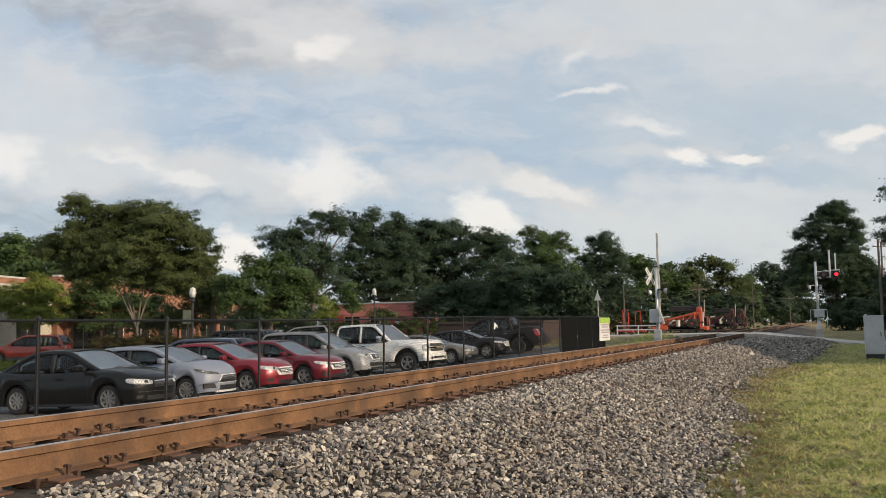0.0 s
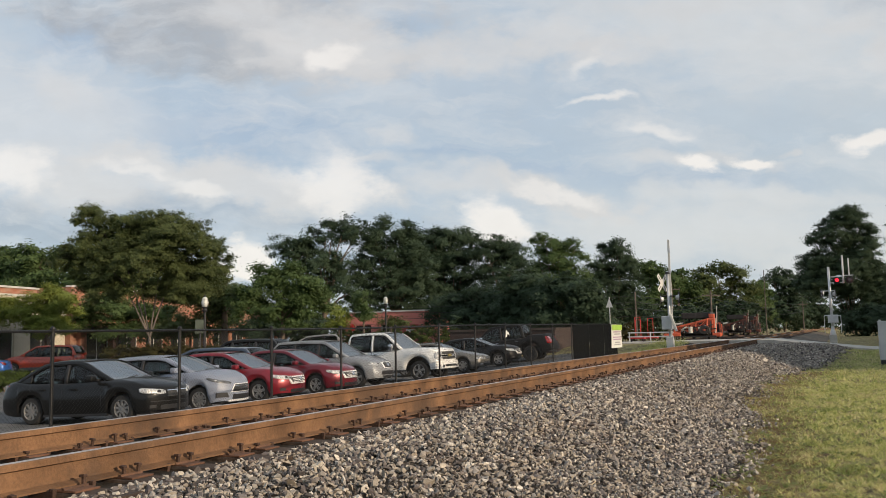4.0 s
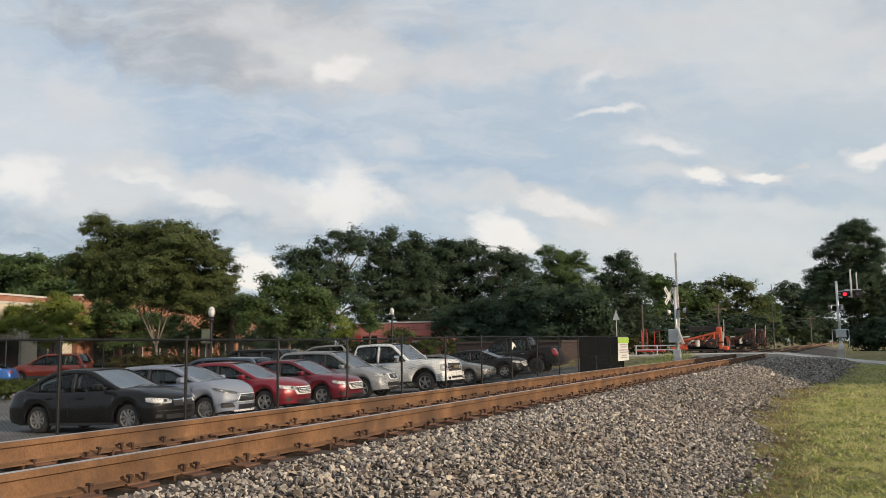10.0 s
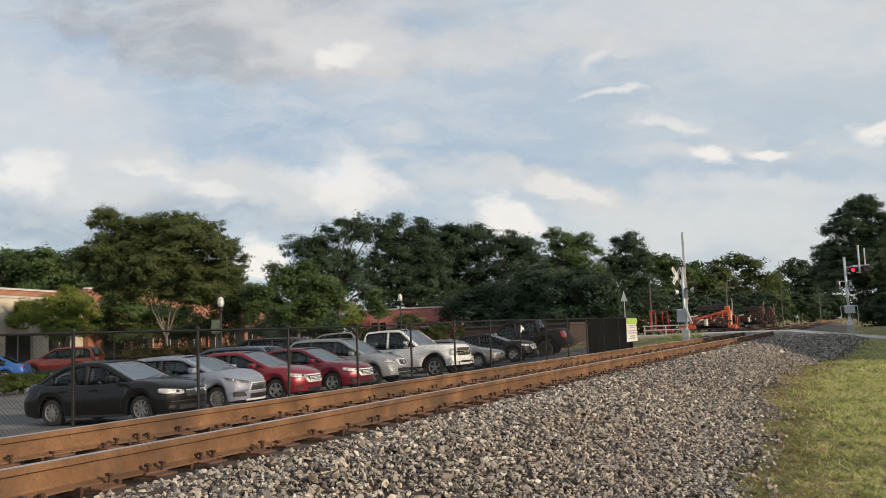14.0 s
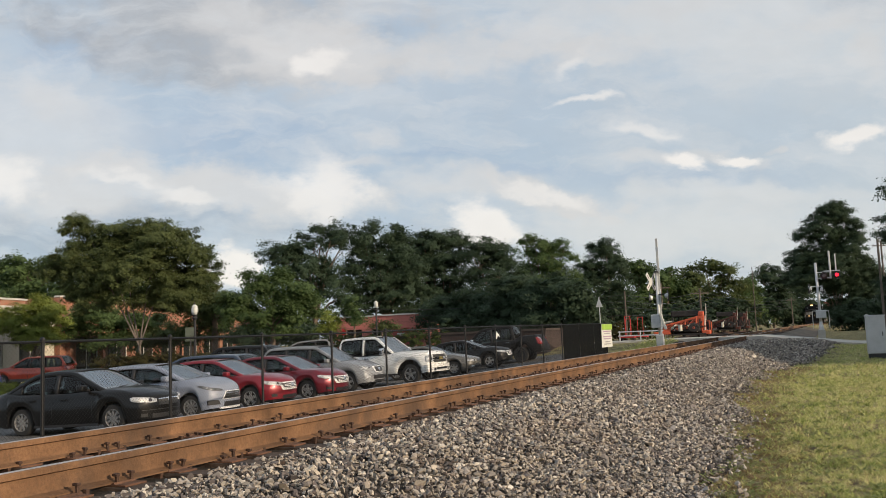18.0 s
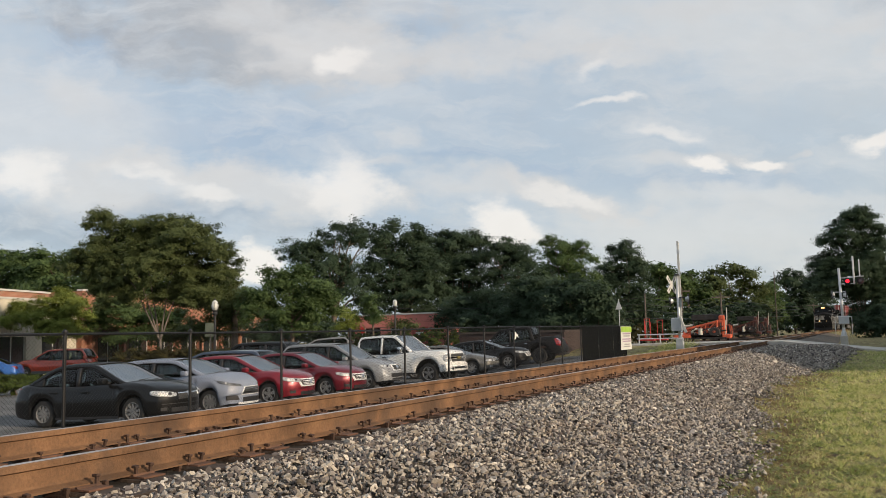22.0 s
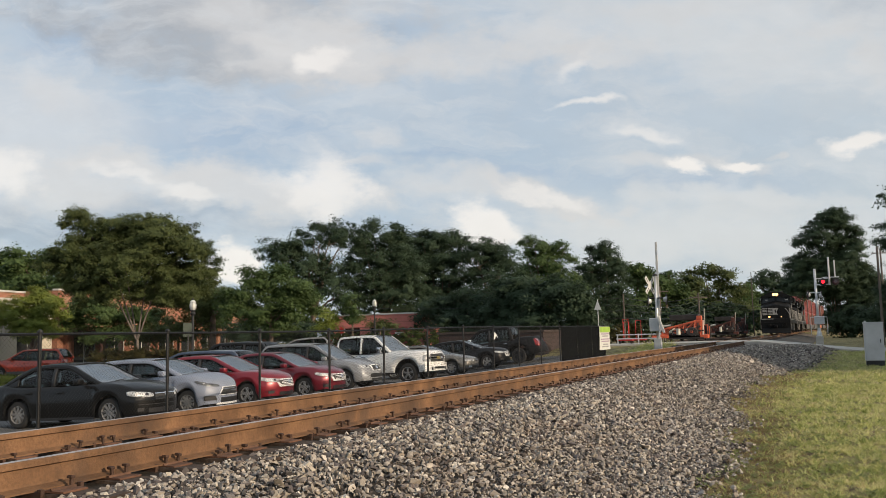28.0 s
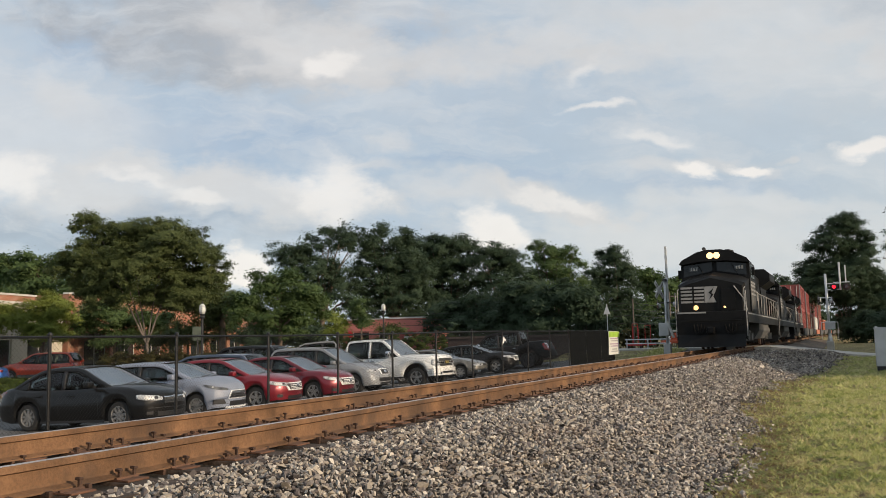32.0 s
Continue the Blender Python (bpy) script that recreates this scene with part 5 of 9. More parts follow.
tree(-35.0, 88.4, "tall dark oak in the wood behind the lot", [(-0.9, -0.6, 12.0, 2.6, 2.4, 2.1), (1.6, 0.4, 11.5, 2.0, 2.1, 2.3), (-0.5, -0.1, 8.7, 4.4, 4.0, 3.5), (-0.2, 0.4, 5.2, 5.7, 4.7, 3.1)],
     r=0.3, fork=2.8, n=6, clumps=985, per=68, size=0.123, spread=0.54, leaf=LEAF_DARK, bark=BARK, seed=18, z=-1.38, stems=1, group="wood behind the lot", name="tree")
tree(-28.7, 87.9, "tall dark oak in the wood behind the lot", [(-0.9, -0.6, 10.3, 2.3, 2.2, 2.0), (1.2, 0.3, 9.8, 2.0, 2.0, 2.0), (-0.0, 0.1, 7.0, 4.3, 3.8, 3.1), (-0.2, 0.3, 4.3, 4.9, 3.9, 2.4)],
     r=0.3, fork=2.6, n=6, clumps=757, per=68, size=0.123, spread=0.54, leaf=LEAF_DARK, bark=BARK, seed=19, z=-1.38, stems=1, group="wood behind the lot", name="tree")
tree(-26.7, 101.7, "tall dark oak in the wood behind the lot", [(-1.2, -0.8, 11.8, 2.5, 2.3, 1.9), (1.5, 0.4, 11.4, 2.3, 2.2, 1.9), (-0.2, -0.0, 8.8, 4.1, 3.6, 2.8), (-0.1, 0.4, 5.3, 5.5, 4.7, 3.4)],
     r=0.3, fork=2.7, n=6, clumps=796, per=68, size=0.123, spread=0.54, leaf=LEAF_MID, bark=BARK, seed=20, z=-1.38, stems=1, group="wood behind the lot", name="tree")
tree(-21.9, 110.4, "tall dark oak in the wood behind the lot", [(0.3, -0.2, 11.2, 2.8, 2.5, 2.2), (1.6, 0.6, 9.5, 1.6, 1.7, 1.7), (-1.8, -0.8, 9.3, 1.9, 1.9, 1.9), (0.0, 0.1, 7.8, 3.8, 3.4, 2.9), (-0.1, 0.4, 4.2, 4.4, 3.9, 3.3)],
     r=0.3, fork=1.7, n=6, clumps=790, per=68, size=0.123, spread=0.54, leaf=LEAF_DARK, bark=BARK, seed=21, z=-1.38, stems=1, group="wood behind the lot", name="tree")
tree(-22.1, 135.5, "distant tree along the railway", [(-0.5, -0.5, 10.5, 2.8, 2.6, 2.3), (1.0, 0.4, 8.3, 3.5, 3.5, 3.5), (-0.5, 0.1, 4.4, 4.4, 4.0, 3.5)],
     r=0.3, fork=1.7, n=6, clumps=259, per=52, size=0.251, spread=0.86, leaf=LEAF_MID, bark=BARK, seed=22, z=-1.38, stems=1, group="distant trees along the line", name="tree")
tree(-19.1, 142.2, "distant tree along the railway", [(-0.3, -0.3, 9.8, 2.4, 2.3, 2.2), (0.3, 0.3, 6.6, 3.3, 3.4, 3.6)],
     r=0.3, fork=3.7, n=6, clumps=130, per=52, size=0.251, spread=0.86, leaf=LEAF_MID, bark=BARK, seed=23, z=-1.38, stems=1, group="distant trees along the line", name="tree")
tree(-16.3, 150.1, "distant tree along the railway", [(-0.6, -0.6, 9.8, 3.2, 2.9, 2.5), (-0.5, -0.2, 6.2, 3.8, 3.8, 3.8), (1.1, 0.8, 3.2, 5.7, 4.6, 2.8)],
     r=0.3, fork=1.2, n=6, clumps=293, per=52, size=0.251, spread=0.86, leaf=LEAF_WARM, bark=BARK, seed=24, z=-1.38, stems=1, group="distant trees along the line", name="tree")
tree(-15.3, 181.8, "distant tree along the railway", [(-1.6, -1.0, 13.4, 3.4, 2.9, 2.0), (1.5, 0.3, 12.8, 2.7, 2.5, 2.3), (-0.3, -0.0, 9.0, 5.7, 5.2, 4.5), (0.4, 0.7, 4.5, 6.8, 5.9, 4.5)],
     r=0.3, fork=0.7, n=6, clumps=266, per=52, size=0.251, spread=0.86, leaf=LEAF_WARM, bark=BARK, seed=25, z=-1.38, stems=1, group="distant trees along the line", name="tree")
tree(-12.2, 199.9, "distant tree along the railway", [(0.4, -0.0, 7.7, 3.2, 3.4, 3.7), (-0.4, 0.0, 3.4, 4.9, 4.7, 4.3)],
     r=0.3, fork=0.6, n=6, clumps=253, per=52, size=0.251, spread=0.86, leaf=LEAF_MID, bark=BARK, seed=26, z=-0.93, stems=1, group="distant trees along the line", name="tree")
tree(-8.0, 223.2, "distant tree along the railway", [(-0.8, -0.7, 12.5, 4.1, 3.7, 3.0), (1.6, 0.5, 10.1, 4.6, 4.5, 4.4), (-0.8, 0.2, 4.1, 6.8, 6.5, 6.1)],
     r=0.3, fork=0.6, n=6, clumps=566, per=52, size=0.251, spread=0.86, leaf=LEAF_DARK, bark=BARK, seed=27, z=-0.93, stems=1, group="distant trees along the line", name="tree")
tree(-3.0, 258.4, "distant tree along the railway", [(-0.9, -0.6, 7.3, 6.2, 6.9, 7.8), (0.9, 0.6, 2.5, 9.4, 7.2, 3.9)],
     r=0.3, fork=0.6, n=6, clumps=648, per=52, size=0.251, spread=0.86, leaf=LEAF_DARK, bark=BARK, seed=28, z=-0.93, stems=1, group="distant trees along the line", name="tree")
tree(-26.3, 67.6, "dense ivy-grown thicket at the end of the lot", [(0.6, 0.2, 4.0, 2.5, 2.1, 1.5), (-0.6, -0.2, 2.9, 1.2, 1.1, 0.9)],
     r=0.12, fork=2.9, n=6, clumps=198, per=68, size=0.108, spread=0.48, leaf=LEAF_DARK, bark=BARK, seed=29, z=-1.38, stems=1, group="thickets behind the lot", name="tree")
tree(-23.0, 66.8, "dense ivy-grown thicket at the end of the lot", [(0.8, 0.3, 4.2, 2.8, 2.4, 1.7), (-0.8, -0.3, 2.9, 2.8, 2.1, 1.1)],
     r=0.12, fork=2.6, n=6, clumps=318, per=68, size=0.108, spread=0.48, leaf=LEAF_DARK, bark=BARK, seed=30, z=-1.38, stems=1, group="thickets behind the lot", name="tree")
tree(-18.2, 64.4, "dense ivy-grown thicket at the end of the lot", [(0.4, 0.1, 4.8, 2.3, 2.0, 1.6), (-0.4, -0.1, 3.2, 2.6, 2.2, 1.5)],
     r=0.12, fork=2.5, n=6, clumps=308, per=68, size=0.108, spread=0.48, leaf=LEAF_DARK, bark=BARK, seed=31, z=-1.38, stems=1, group="thickets behind the lot", name="tree")
tree(-14.6, 61.6, "dense ivy-grown thicket at the end of the lot", [(0.4, 0.1, 4.4, 2.4, 2.2, 1.8), (-0.4, -0.1, 2.6, 2.5, 2.1, 1.4)],
     r=0.12, fork=2.0, n=6, clumps=320, per=68, size=0.108, spread=0.48, leaf=LEAF_DARK, bark=BARK, seed=32, z=-1.38, stems=1, group="thickets behind the lot", name="tree")
tree(-11.8, 60.7, "dense ivy-grown thicket at the end of the lot", [(-0.2, -0.2, 3.4, 1.4, 1.5, 1.7), (0.2, 0.2, 2.0, 1.6, 1.5, 1.3)],
     r=0.12, fork=1.5, n=6, clumps=177, per=68, size=0.108, spread=0.48, leaf=LEAF_DARK, bark=BARK, seed=33, z=-0.93, stems=1, group="thickets behind the lot", name="tree")
tree(6.0, 150.5, "large dark tree beside the track beyond the crossing", [(-0.1, -0.9, 17.6, 2.7, 2.7, 2.7), (-2.4, -1.6, 14.6, 3.8, 3.5, 3.2), (1.9, 0.4, 13.8, 3.2, 3.4, 3.8), (-4.6, -2.0, 10.2, 3.0, 2.9, 2.7), (-0.7, -0.3, 9.2, 6.1, 5.6, 4.9), (1.5, 1.0, 6.0, 4.9, 4.0, 2.7), (3.7, 1.7, 7.9, 2.7, 3.0, 3.6), (0.9, 1.0, 3.1, 3.6, 3.0, 2.2), (-5.2, -2.0, 7.4, 2.9, 3.0, 3.2), (5.2, 2.6, 5.2, 4.0, 4.0, 4.0)],
     r=0.16, fork=1.8, n=8, clumps=3410, per=68, size=0.123, spread=0.54, leaf=LEAF_DARK, bark=BARK, seed=34, z=-0.83, stems=1, group="", name="tree")
tree(10.8, 80.8, "tall dark tree by the crossing street", [(0.6, -0.2, 11.4, 2.6, 2.5, 2.3), (0.0, -0.1, 8.2, 2.2, 2.3, 2.3), (0.8, 0.6, 4.7, 3.3, 3.3, 3.3), (-1.4, -0.2, 3.3, 1.4, 1.6, 1.9)],
     r=0.2, fork=2.2, n=7, clumps=792, per=68, size=0.101, spread=0.45, leaf=LEAF_DARK, bark=BARK, seed=35, z=-0.83, stems=1, group="", name="tree")
tree(-35.4, 57.3, "dense ivy-grown thicket at the end of the lot", [(-1.5, -0.6, 2.5, 2.6, 2.1, 1.3), (1.5, 0.6, 2.5, 2.2, 1.9, 1.3)],
     r=0.12, fork=1.9, n=6, clumps=260, per=68, size=0.108, spread=0.48, leaf=LEAF_DARK, bark=BARK, seed=36, z=-1.38, stems=1, group="thickets behind the lot", name="tree")
tree(9.1, 115.5, "dark undergrowth under the tall trees", [(-2.5, -1.1, 1.3, 1.9, 2.0, 2.2), (-0.1, -0.1, 1.6, 3.0, 3.0, 2.8), (2.6, 1.1, 1.1, 3.0, 2.9, 2.7)],
     r=0.12, fork=0.6, n=6, clumps=449, per=52, size=0.186, spread=0.64, leaf=LEAF_DARK, bark=BARK, seed=37, z=-0.83, stems=1, group="undergrowth east of the line", name="tree")
# trees east of the verge, whose shade falls over the crossing
round_tree(20.5, 33.5, 7.6, 9, 60, "broad shade tree east of the verge", LEAF_DARK, 8, 0.2, clumps=300, per=50, size=0.24, spread=0.8, r=0.3)
round_tree(22.5, 41, 8.8, 13, 61, "broad shade tree east of the verge", LEAF_DARK, 9, 0.2, clumps=420, per=50, size=0.24, spread=0.8, r=0.35)
round_tree(25.5, 53, 9.4, 14, 62, "broad shade tree east of the verge", LEAF_DARK, 9, 0.2, clumps=420, per=50, size=0.24, spread=0.8, r=0.35)
round_tree(27.0, 66, 11.5, 14, 63, "broad shade tree east of the verge", LEAF_DARK, 9, 0.2, clumps=420, per=50, size=0.24, spread=0.8, r=0.35)
round_tree(34, 72, 14, 15, 64, "broad shade tree east of the street", LEAF_DARK, 9, 0.2, clumps=420, per=50, size=0.26, spread=0.9, r=0.35)
round_tree(37, 87, 14, 15, 65, "broad shade tree east of the street", LEAF_DARK, 9, 0.2, clumps=420, per=50, size=0.26, spread=0.9, r=0.35)
round_tree(40, 103, 15, 16, 66, "broad shade tree east of the street", LEAF_DARK, 9, 0.2, clumps=420, per=50, size=0.26, spread=0.9, r=0.35)


# ---- ties, plates, spikes ----
def shared(name, bm, material):
    me = bpy.data.meshes.new(name)
    bm.to_mesh(me)
    bm.free()
    me.materials.append(material)
    return me


track_bed = thing("railway_track", pose(0, 0, 0), "timber ties with rusty tie plates and spikes, in grey stone ballast", "railway track")
tie_meshes = []
for k in range(4):
    rng = random.Random(k)
    bm = new_box((-1.3, -0.115, -0.18), (1.3, 0.115, 0), 0.012)
    for v in bm.verts:
        v.co.z += rng.uniform(-0.006, 0.006)
        v.co.x += rng.uniform(-0.012, 0.012)
    tie_meshes.append(shared("tie", bm, TIE_WOOD))
bm = new_box((-0.19, -0.095, 0), (0.19, 0.095, 0.014), 0.003)
prism(bm, [(-0.10, 0.012), (-0.078, 0.012), (-0.078, 0.026), (-0.092, 0.026)], "y", -0.095, 0.095)
prism(bm, [(0.10, 0.012), (0.078, 0.012), (0.078, 0.026), (0.092, 0.026)], "y", -0.095, 0.095)
plate_mesh = shared("tie_plate", bm, PLATE_RUST)
bm = new_box((-0.009, -0.009, -0.05), (0.009, 0.009, 0.026))
box(bm, (-0.026, -0.016, 0.022), (0.016, 0.016, 0.04), 0.004)
spike_mesh = shared("spike", bm, RUST_DARK)
bm = new_box((-0.10, -0.012, -0.055), (0.10, 0.012, -0.012), 0.004)
box(bm, (0.07, -0.014, -0.03), (0.105, 0.014, 0.004), 0.004)
box(bm, (-0.105, -0.014, -0.03), (-0.07, 0.014, 0.004), 0.004)
anchor_mesh = shared("rail_anchor", bm, RUST_DARK)
rng = random.Random(5)
TIE_STEP = 0.49
for i in range(-21, 97):
    y = 4.0 + TIE_STEP * i + rng.uniform(-0.045, 0.045)
    t = part("tie", tie_meshes[i % 4], None, track_bed)
    t.matrix_basis = pose(-0.7525 + rng.uniform(-0.04, 0.04), y, -0.202, 0, 0, rng.uniform(-1.2, 1.2))
    for rx, side in ((0.0, 1), (-1.505, -1)):
        dx = rx + 0.7525
        p = part("tie_plate", plate_mesh, None, t)
        p.location = (dx + 0.02 * side, 0, 0.001)
        for sx, sy in ((0.10, -0.06), (0.10, 0.065), (-0.10, 0.06)):
            if rng.random() < 0.9:
                s = part("spike", spike_mesh, None, t)
                s.matrix_basis = pose(dx + sx + 0.004 * rng.random(), sy, 0.006 + rng.uniform(0.0, 0.012) + (0.028 if rng.random() < 0.5 else 0), rng.uniform(-8, 8), rng.uniform(-8, 8), 0 if sx > 0 else 180)
        if i % 2 == 0:
            for sy in (-0.15, 0.15):
                a = part("rail_anchor", anchor_mesh, None, t)
                a.location = (dx, sy, 0.028)
# ties further off, too small to pick apart
V, F = [], []
cube = np.array([(x, y, z) for x in (-1, 1) for y in (-1, 1) for z in (-1, 0)], float)
cf = np.array([(0, 2, 3, 1), (4, 5, 7, 6), (0, 1, 5, 4), (2, 6, 7, 3), (1, 3, 7, 5)])
for i in range(97, 330):
    y = 4.0 + TIE_STEP * i
    V.append(cube * (1.3, 0.115, 0.15) + (track_x(y), y, -0.2))
F = np.concatenate([cf + 8 * k for k in range(len(V))])
tagged(part("tie_row", raw_mesh("distant_tie_row", np.concatenate(V), F, TIE_WOOD), None, track_bed), kind="stuff")

def verge(y):
    """Where the stones give way to the grass."""
    return np.interp(y, [0, 8, 12, 19, 27, 31, 36, 42, 51], [3.75, 3.45, 3.15, 2.62, 2.55, 2.95, 3.65, 4.2, 4.6]) + 0.1 * np.sin(y * 1.3) + 0.07 * np.sin(y * 3.1 + 1)


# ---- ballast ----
# this sheet's near-black colour stands for the shade between the loose stones
bed = sheet("ballast_bed", steps((-4.4, 5.2, 0.2)), steps((-6, 51, 0.5)), lambda x, y: ground_z(x, y) + 0.012 * np.sin(x * 7 + y * 3) + 0.004 - 0.09 * smoothstep(verge(y) - 0.2, verge(y) + 0.25, x), SHADED_GRIT)
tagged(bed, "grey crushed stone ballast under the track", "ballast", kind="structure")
bed2 = sheet("ballast_bed_far", steps((-4.2, 3.2, 0.5)), steps((58, 150, 4.0)), lambda x, y: ground_z(x, y) + 0.0, FAR_GRAVEL)
tagged(bed2, "grey crushed stone ballast beyond the crossing", "ballast", kind="structure")


def stone_shapes(rng, n):
    """Broken stones: angular hulls of a few points, as (vertices, triangles)."""
    out = []
    for k in range(n):
        p = rng.normal(size=(9 if k < n // 2 else 6, 3))
        p /= np.linalg.norm(p, axis=1)[:, None]
        p *= rng.uniform((1.0, 0.8, 0.55), (1.5, 1.15, 0.9))
        bm = bmesh.new()
        vs = [bm.verts.new(q) for q in p]
        r = bmesh.ops.convex_hull(bm, input=vs)
        bmesh.ops.delete(bm, geom=[v for v in bm.verts if not v.link_faces], context="VERTS")
        bmesh.ops.triangulate(bm, faces=bm.faces)
        bm.verts.index_update()
        out.append((np.array([v.co[:] for v in bm.verts]), np.array([[v.index for v in f.verts] for f in bm.faces])))
        bm.free()
    return out


srng = np.random.default_rng(11)
SHAPES = stone_shapes(srng, 40)


def turns(rng, n):
    q = rng.normal(size=(n, 4))
    q /= np.linalg.norm(q, axis=1)[:, None]
    w, x, y, z = q.T
    return np.stack([np.stack([1 - 2 * (y * y + z * z), 2 * (x * y - z * w), 2 * (x * z + y * w)], -1),
                     np.stack([2 * (x * y + z * w), 1 - 2 * (x * x + z * z), 2 * (y * z - x * w)], -1),
                     np.stack([2 * (x * z - y * w), 2 * (y * z + x * w), 1 - 2 * (x * x + y * y)], -1)], 1)


def scatter(x0, x1, y0, y1, per, size, keep=None):
    n = int((x1 - x0) * (y1 - y0) * per)
    x, y = srng.uniform(x0, x1, n), srng.uniform(y0, y1, n)
    if keep is not None:
        k = keep(x, y)
        x, y = x[k], y[k]
    n = len(x)
    s = size * np.exp(srng.normal(0, 0.32, n))
    z = ground_z(x, y) + srng.uniform(-0.03, 0.045, n) - 0.06 * (1 - smoothstep(0.15, 0.36, x)) * (x > -1.6)
    return x, y, z, s


def ragged(x, y):
    line = verge(y)
    out = np.zeros(len(x))
    for i in np.nonzero(np.abs(x - line) < 1.6)[0]:
        out[i] = 0.22 * noise.noise(Vector((x[i] * 1.1, y[i] * 0.9, 0))) + 0.3 * noise.noise(Vector((x[i] * 3.3, y[i] * 2.7, 5)))
    return out


def edge_fade(x, y):
    """The stones thin out into the grass along an uneven line."""
    line = verge(y)
    return srng.random(len(x)) < np.clip((line + 0.25 + ragged(x, y) - x) / 0.7, 0.015 * (x < line + 1.3), 1) ** 1.5


def off_ties(x, y):
    """No stones on the ties' tops nor under the rails."""
    ph = ((y - 4.0) / TIE_STEP + 0.5) % 1 - 0.5
    on_tie = (np.abs(ph * TIE_STEP) < 0.13) & (np.abs(x + 0.75) < 1.32)
    rail_ = (np.abs(x) < 0.09) | (np.abs(x + 1.505) < 0.09)
    return ~(on_tie & (srng.random(len(x)) < np.where(x > 0.34, 0.35, 0.93))) & ~rail_


fields = [scatter(0.12, 4.0, 2.6, 9.5, 1650, 0.0188, lambda x, y: edge_fade(x, y) & off_ties(x, y)),
          scatter(0.12, 4.0, 9.5, 17, 1250, 0.021, lambda x, y: edge_fade(x, y) & off_ties(x, y)),
          scatter(0.12, 4.0, 17, 30, 760, 0.0245, lambda x, y: edge_fade(x, y) & off_ties(x, y)),
          scatter(0.12, 5.0, 30, 51, 260, 0.039, edge_fade),
          scatter(-1.42, -0.08, 1.5, 24, 260, 0.03, off_ties),
          scatter(-1.42, -0.08, 24, 51, 90, 0.04, off_ties),
          scatter(-4.2, -1.6, -6, 40, 40, 0.045, off_ties),
          scatter(-1.42, -0.08, -6, 1.5, 120, 0.036, off_ties),
          scatter(0.12, 4.0, -6, 2.6, 150, 0.040, lambda x, y: edge_fade(x, y) & off_ties(x, y))]
sx, sy, sz, ss = (np.concatenate(c) for c in zip(*fields))
near = np.argsort((sx - 1.3) ** 2 + (sy - 5.2) ** 2)[:300]
rest = np.setdiff1d(np.arange(len(sx)), near)
R_ = turns(srng, len(rest))
R_[:, 2, :] *= 0.85
kind = srng.integers(0, 20, len(rest)) + np.where(sy[rest] > 15, 20, 0)
V, F, count = [], [], 0
centre = np.stack([sx, sy, sz], 1)[rest]
for k, (sv, sf) in enumerate(SHAPES):
    q = np.nonzero(kind == k)[0]
    v = np.einsum("nij,kj->nki", R_[q], sv) * ss[rest][q][:, None, None] + centre[q][:, None]
    V.append(v.reshape(-1, 3))
    F.append((sf[None] + (count + np.arange(len(q)) * len(sv))[:, None, None]).reshape(-1, 3))
    count += len(q) * len(sv)
tagged(part("loose_stones", raw_mesh("loose_stones", np.concatenate(V), np.concatenate(F), STONE), None, bed), "broken grey and buff granite stones", kind="stuff")
stone_meshes = [raw_mesh("stone", SHAPES[k][0], SHAPES[k][1], STONE) for k in range(12)]
for k, i in enumerate(near):
    ob = part("stone", stone_meshes[k % 12], None, bed)
    s = float(ss[i])
    ob.matrix_basis = Matrix.LocRotScale((float(sx[i]), float(sy[i]), float(sz[i])), Euler(srng.uniform(0, 6.28, 3)), (s, s, s * 0.9))

# sticks on the stones
DRY_WOOD = mat("weathered_stick_wood", (0.10, 0.07, 0.05), 0.9, vary=0.3, scale=6, grain=40, bump=0.4)
PALE_WOOD = mat("bleached_stick_wood", (0.45, 0.37, 0.25), 0.9, vary=0.25, scale=6, grain=40, bump=0.4)
for a, b, r, m, label in (((1.57, 15.59, -0.37), (1.84, 15.59, -0.46), 0.018, DRY_WOOD, "dark broken stick lying on the ballast"), ((2.32, 7.53, -0.65), (2.31, 7.93, -0.65), 0.007, PALE_WOOD, "pale splinter of wood lying on the ballast")):
    bm = tube(bmesh.new(), a, Vector(a).lerp(Vector(b), 0.55) + Vector((0, 0, r)), r, r * 0.85, 7)
    tube(bm, Vector(a).lerp(Vector(b), 0.53) + Vector((0, 0, r)), b, r * 0.85, r * 0.4, 7)
    tagged(mesh_ob("stick", bm, m), label, "stick", "sticks on the ballast")

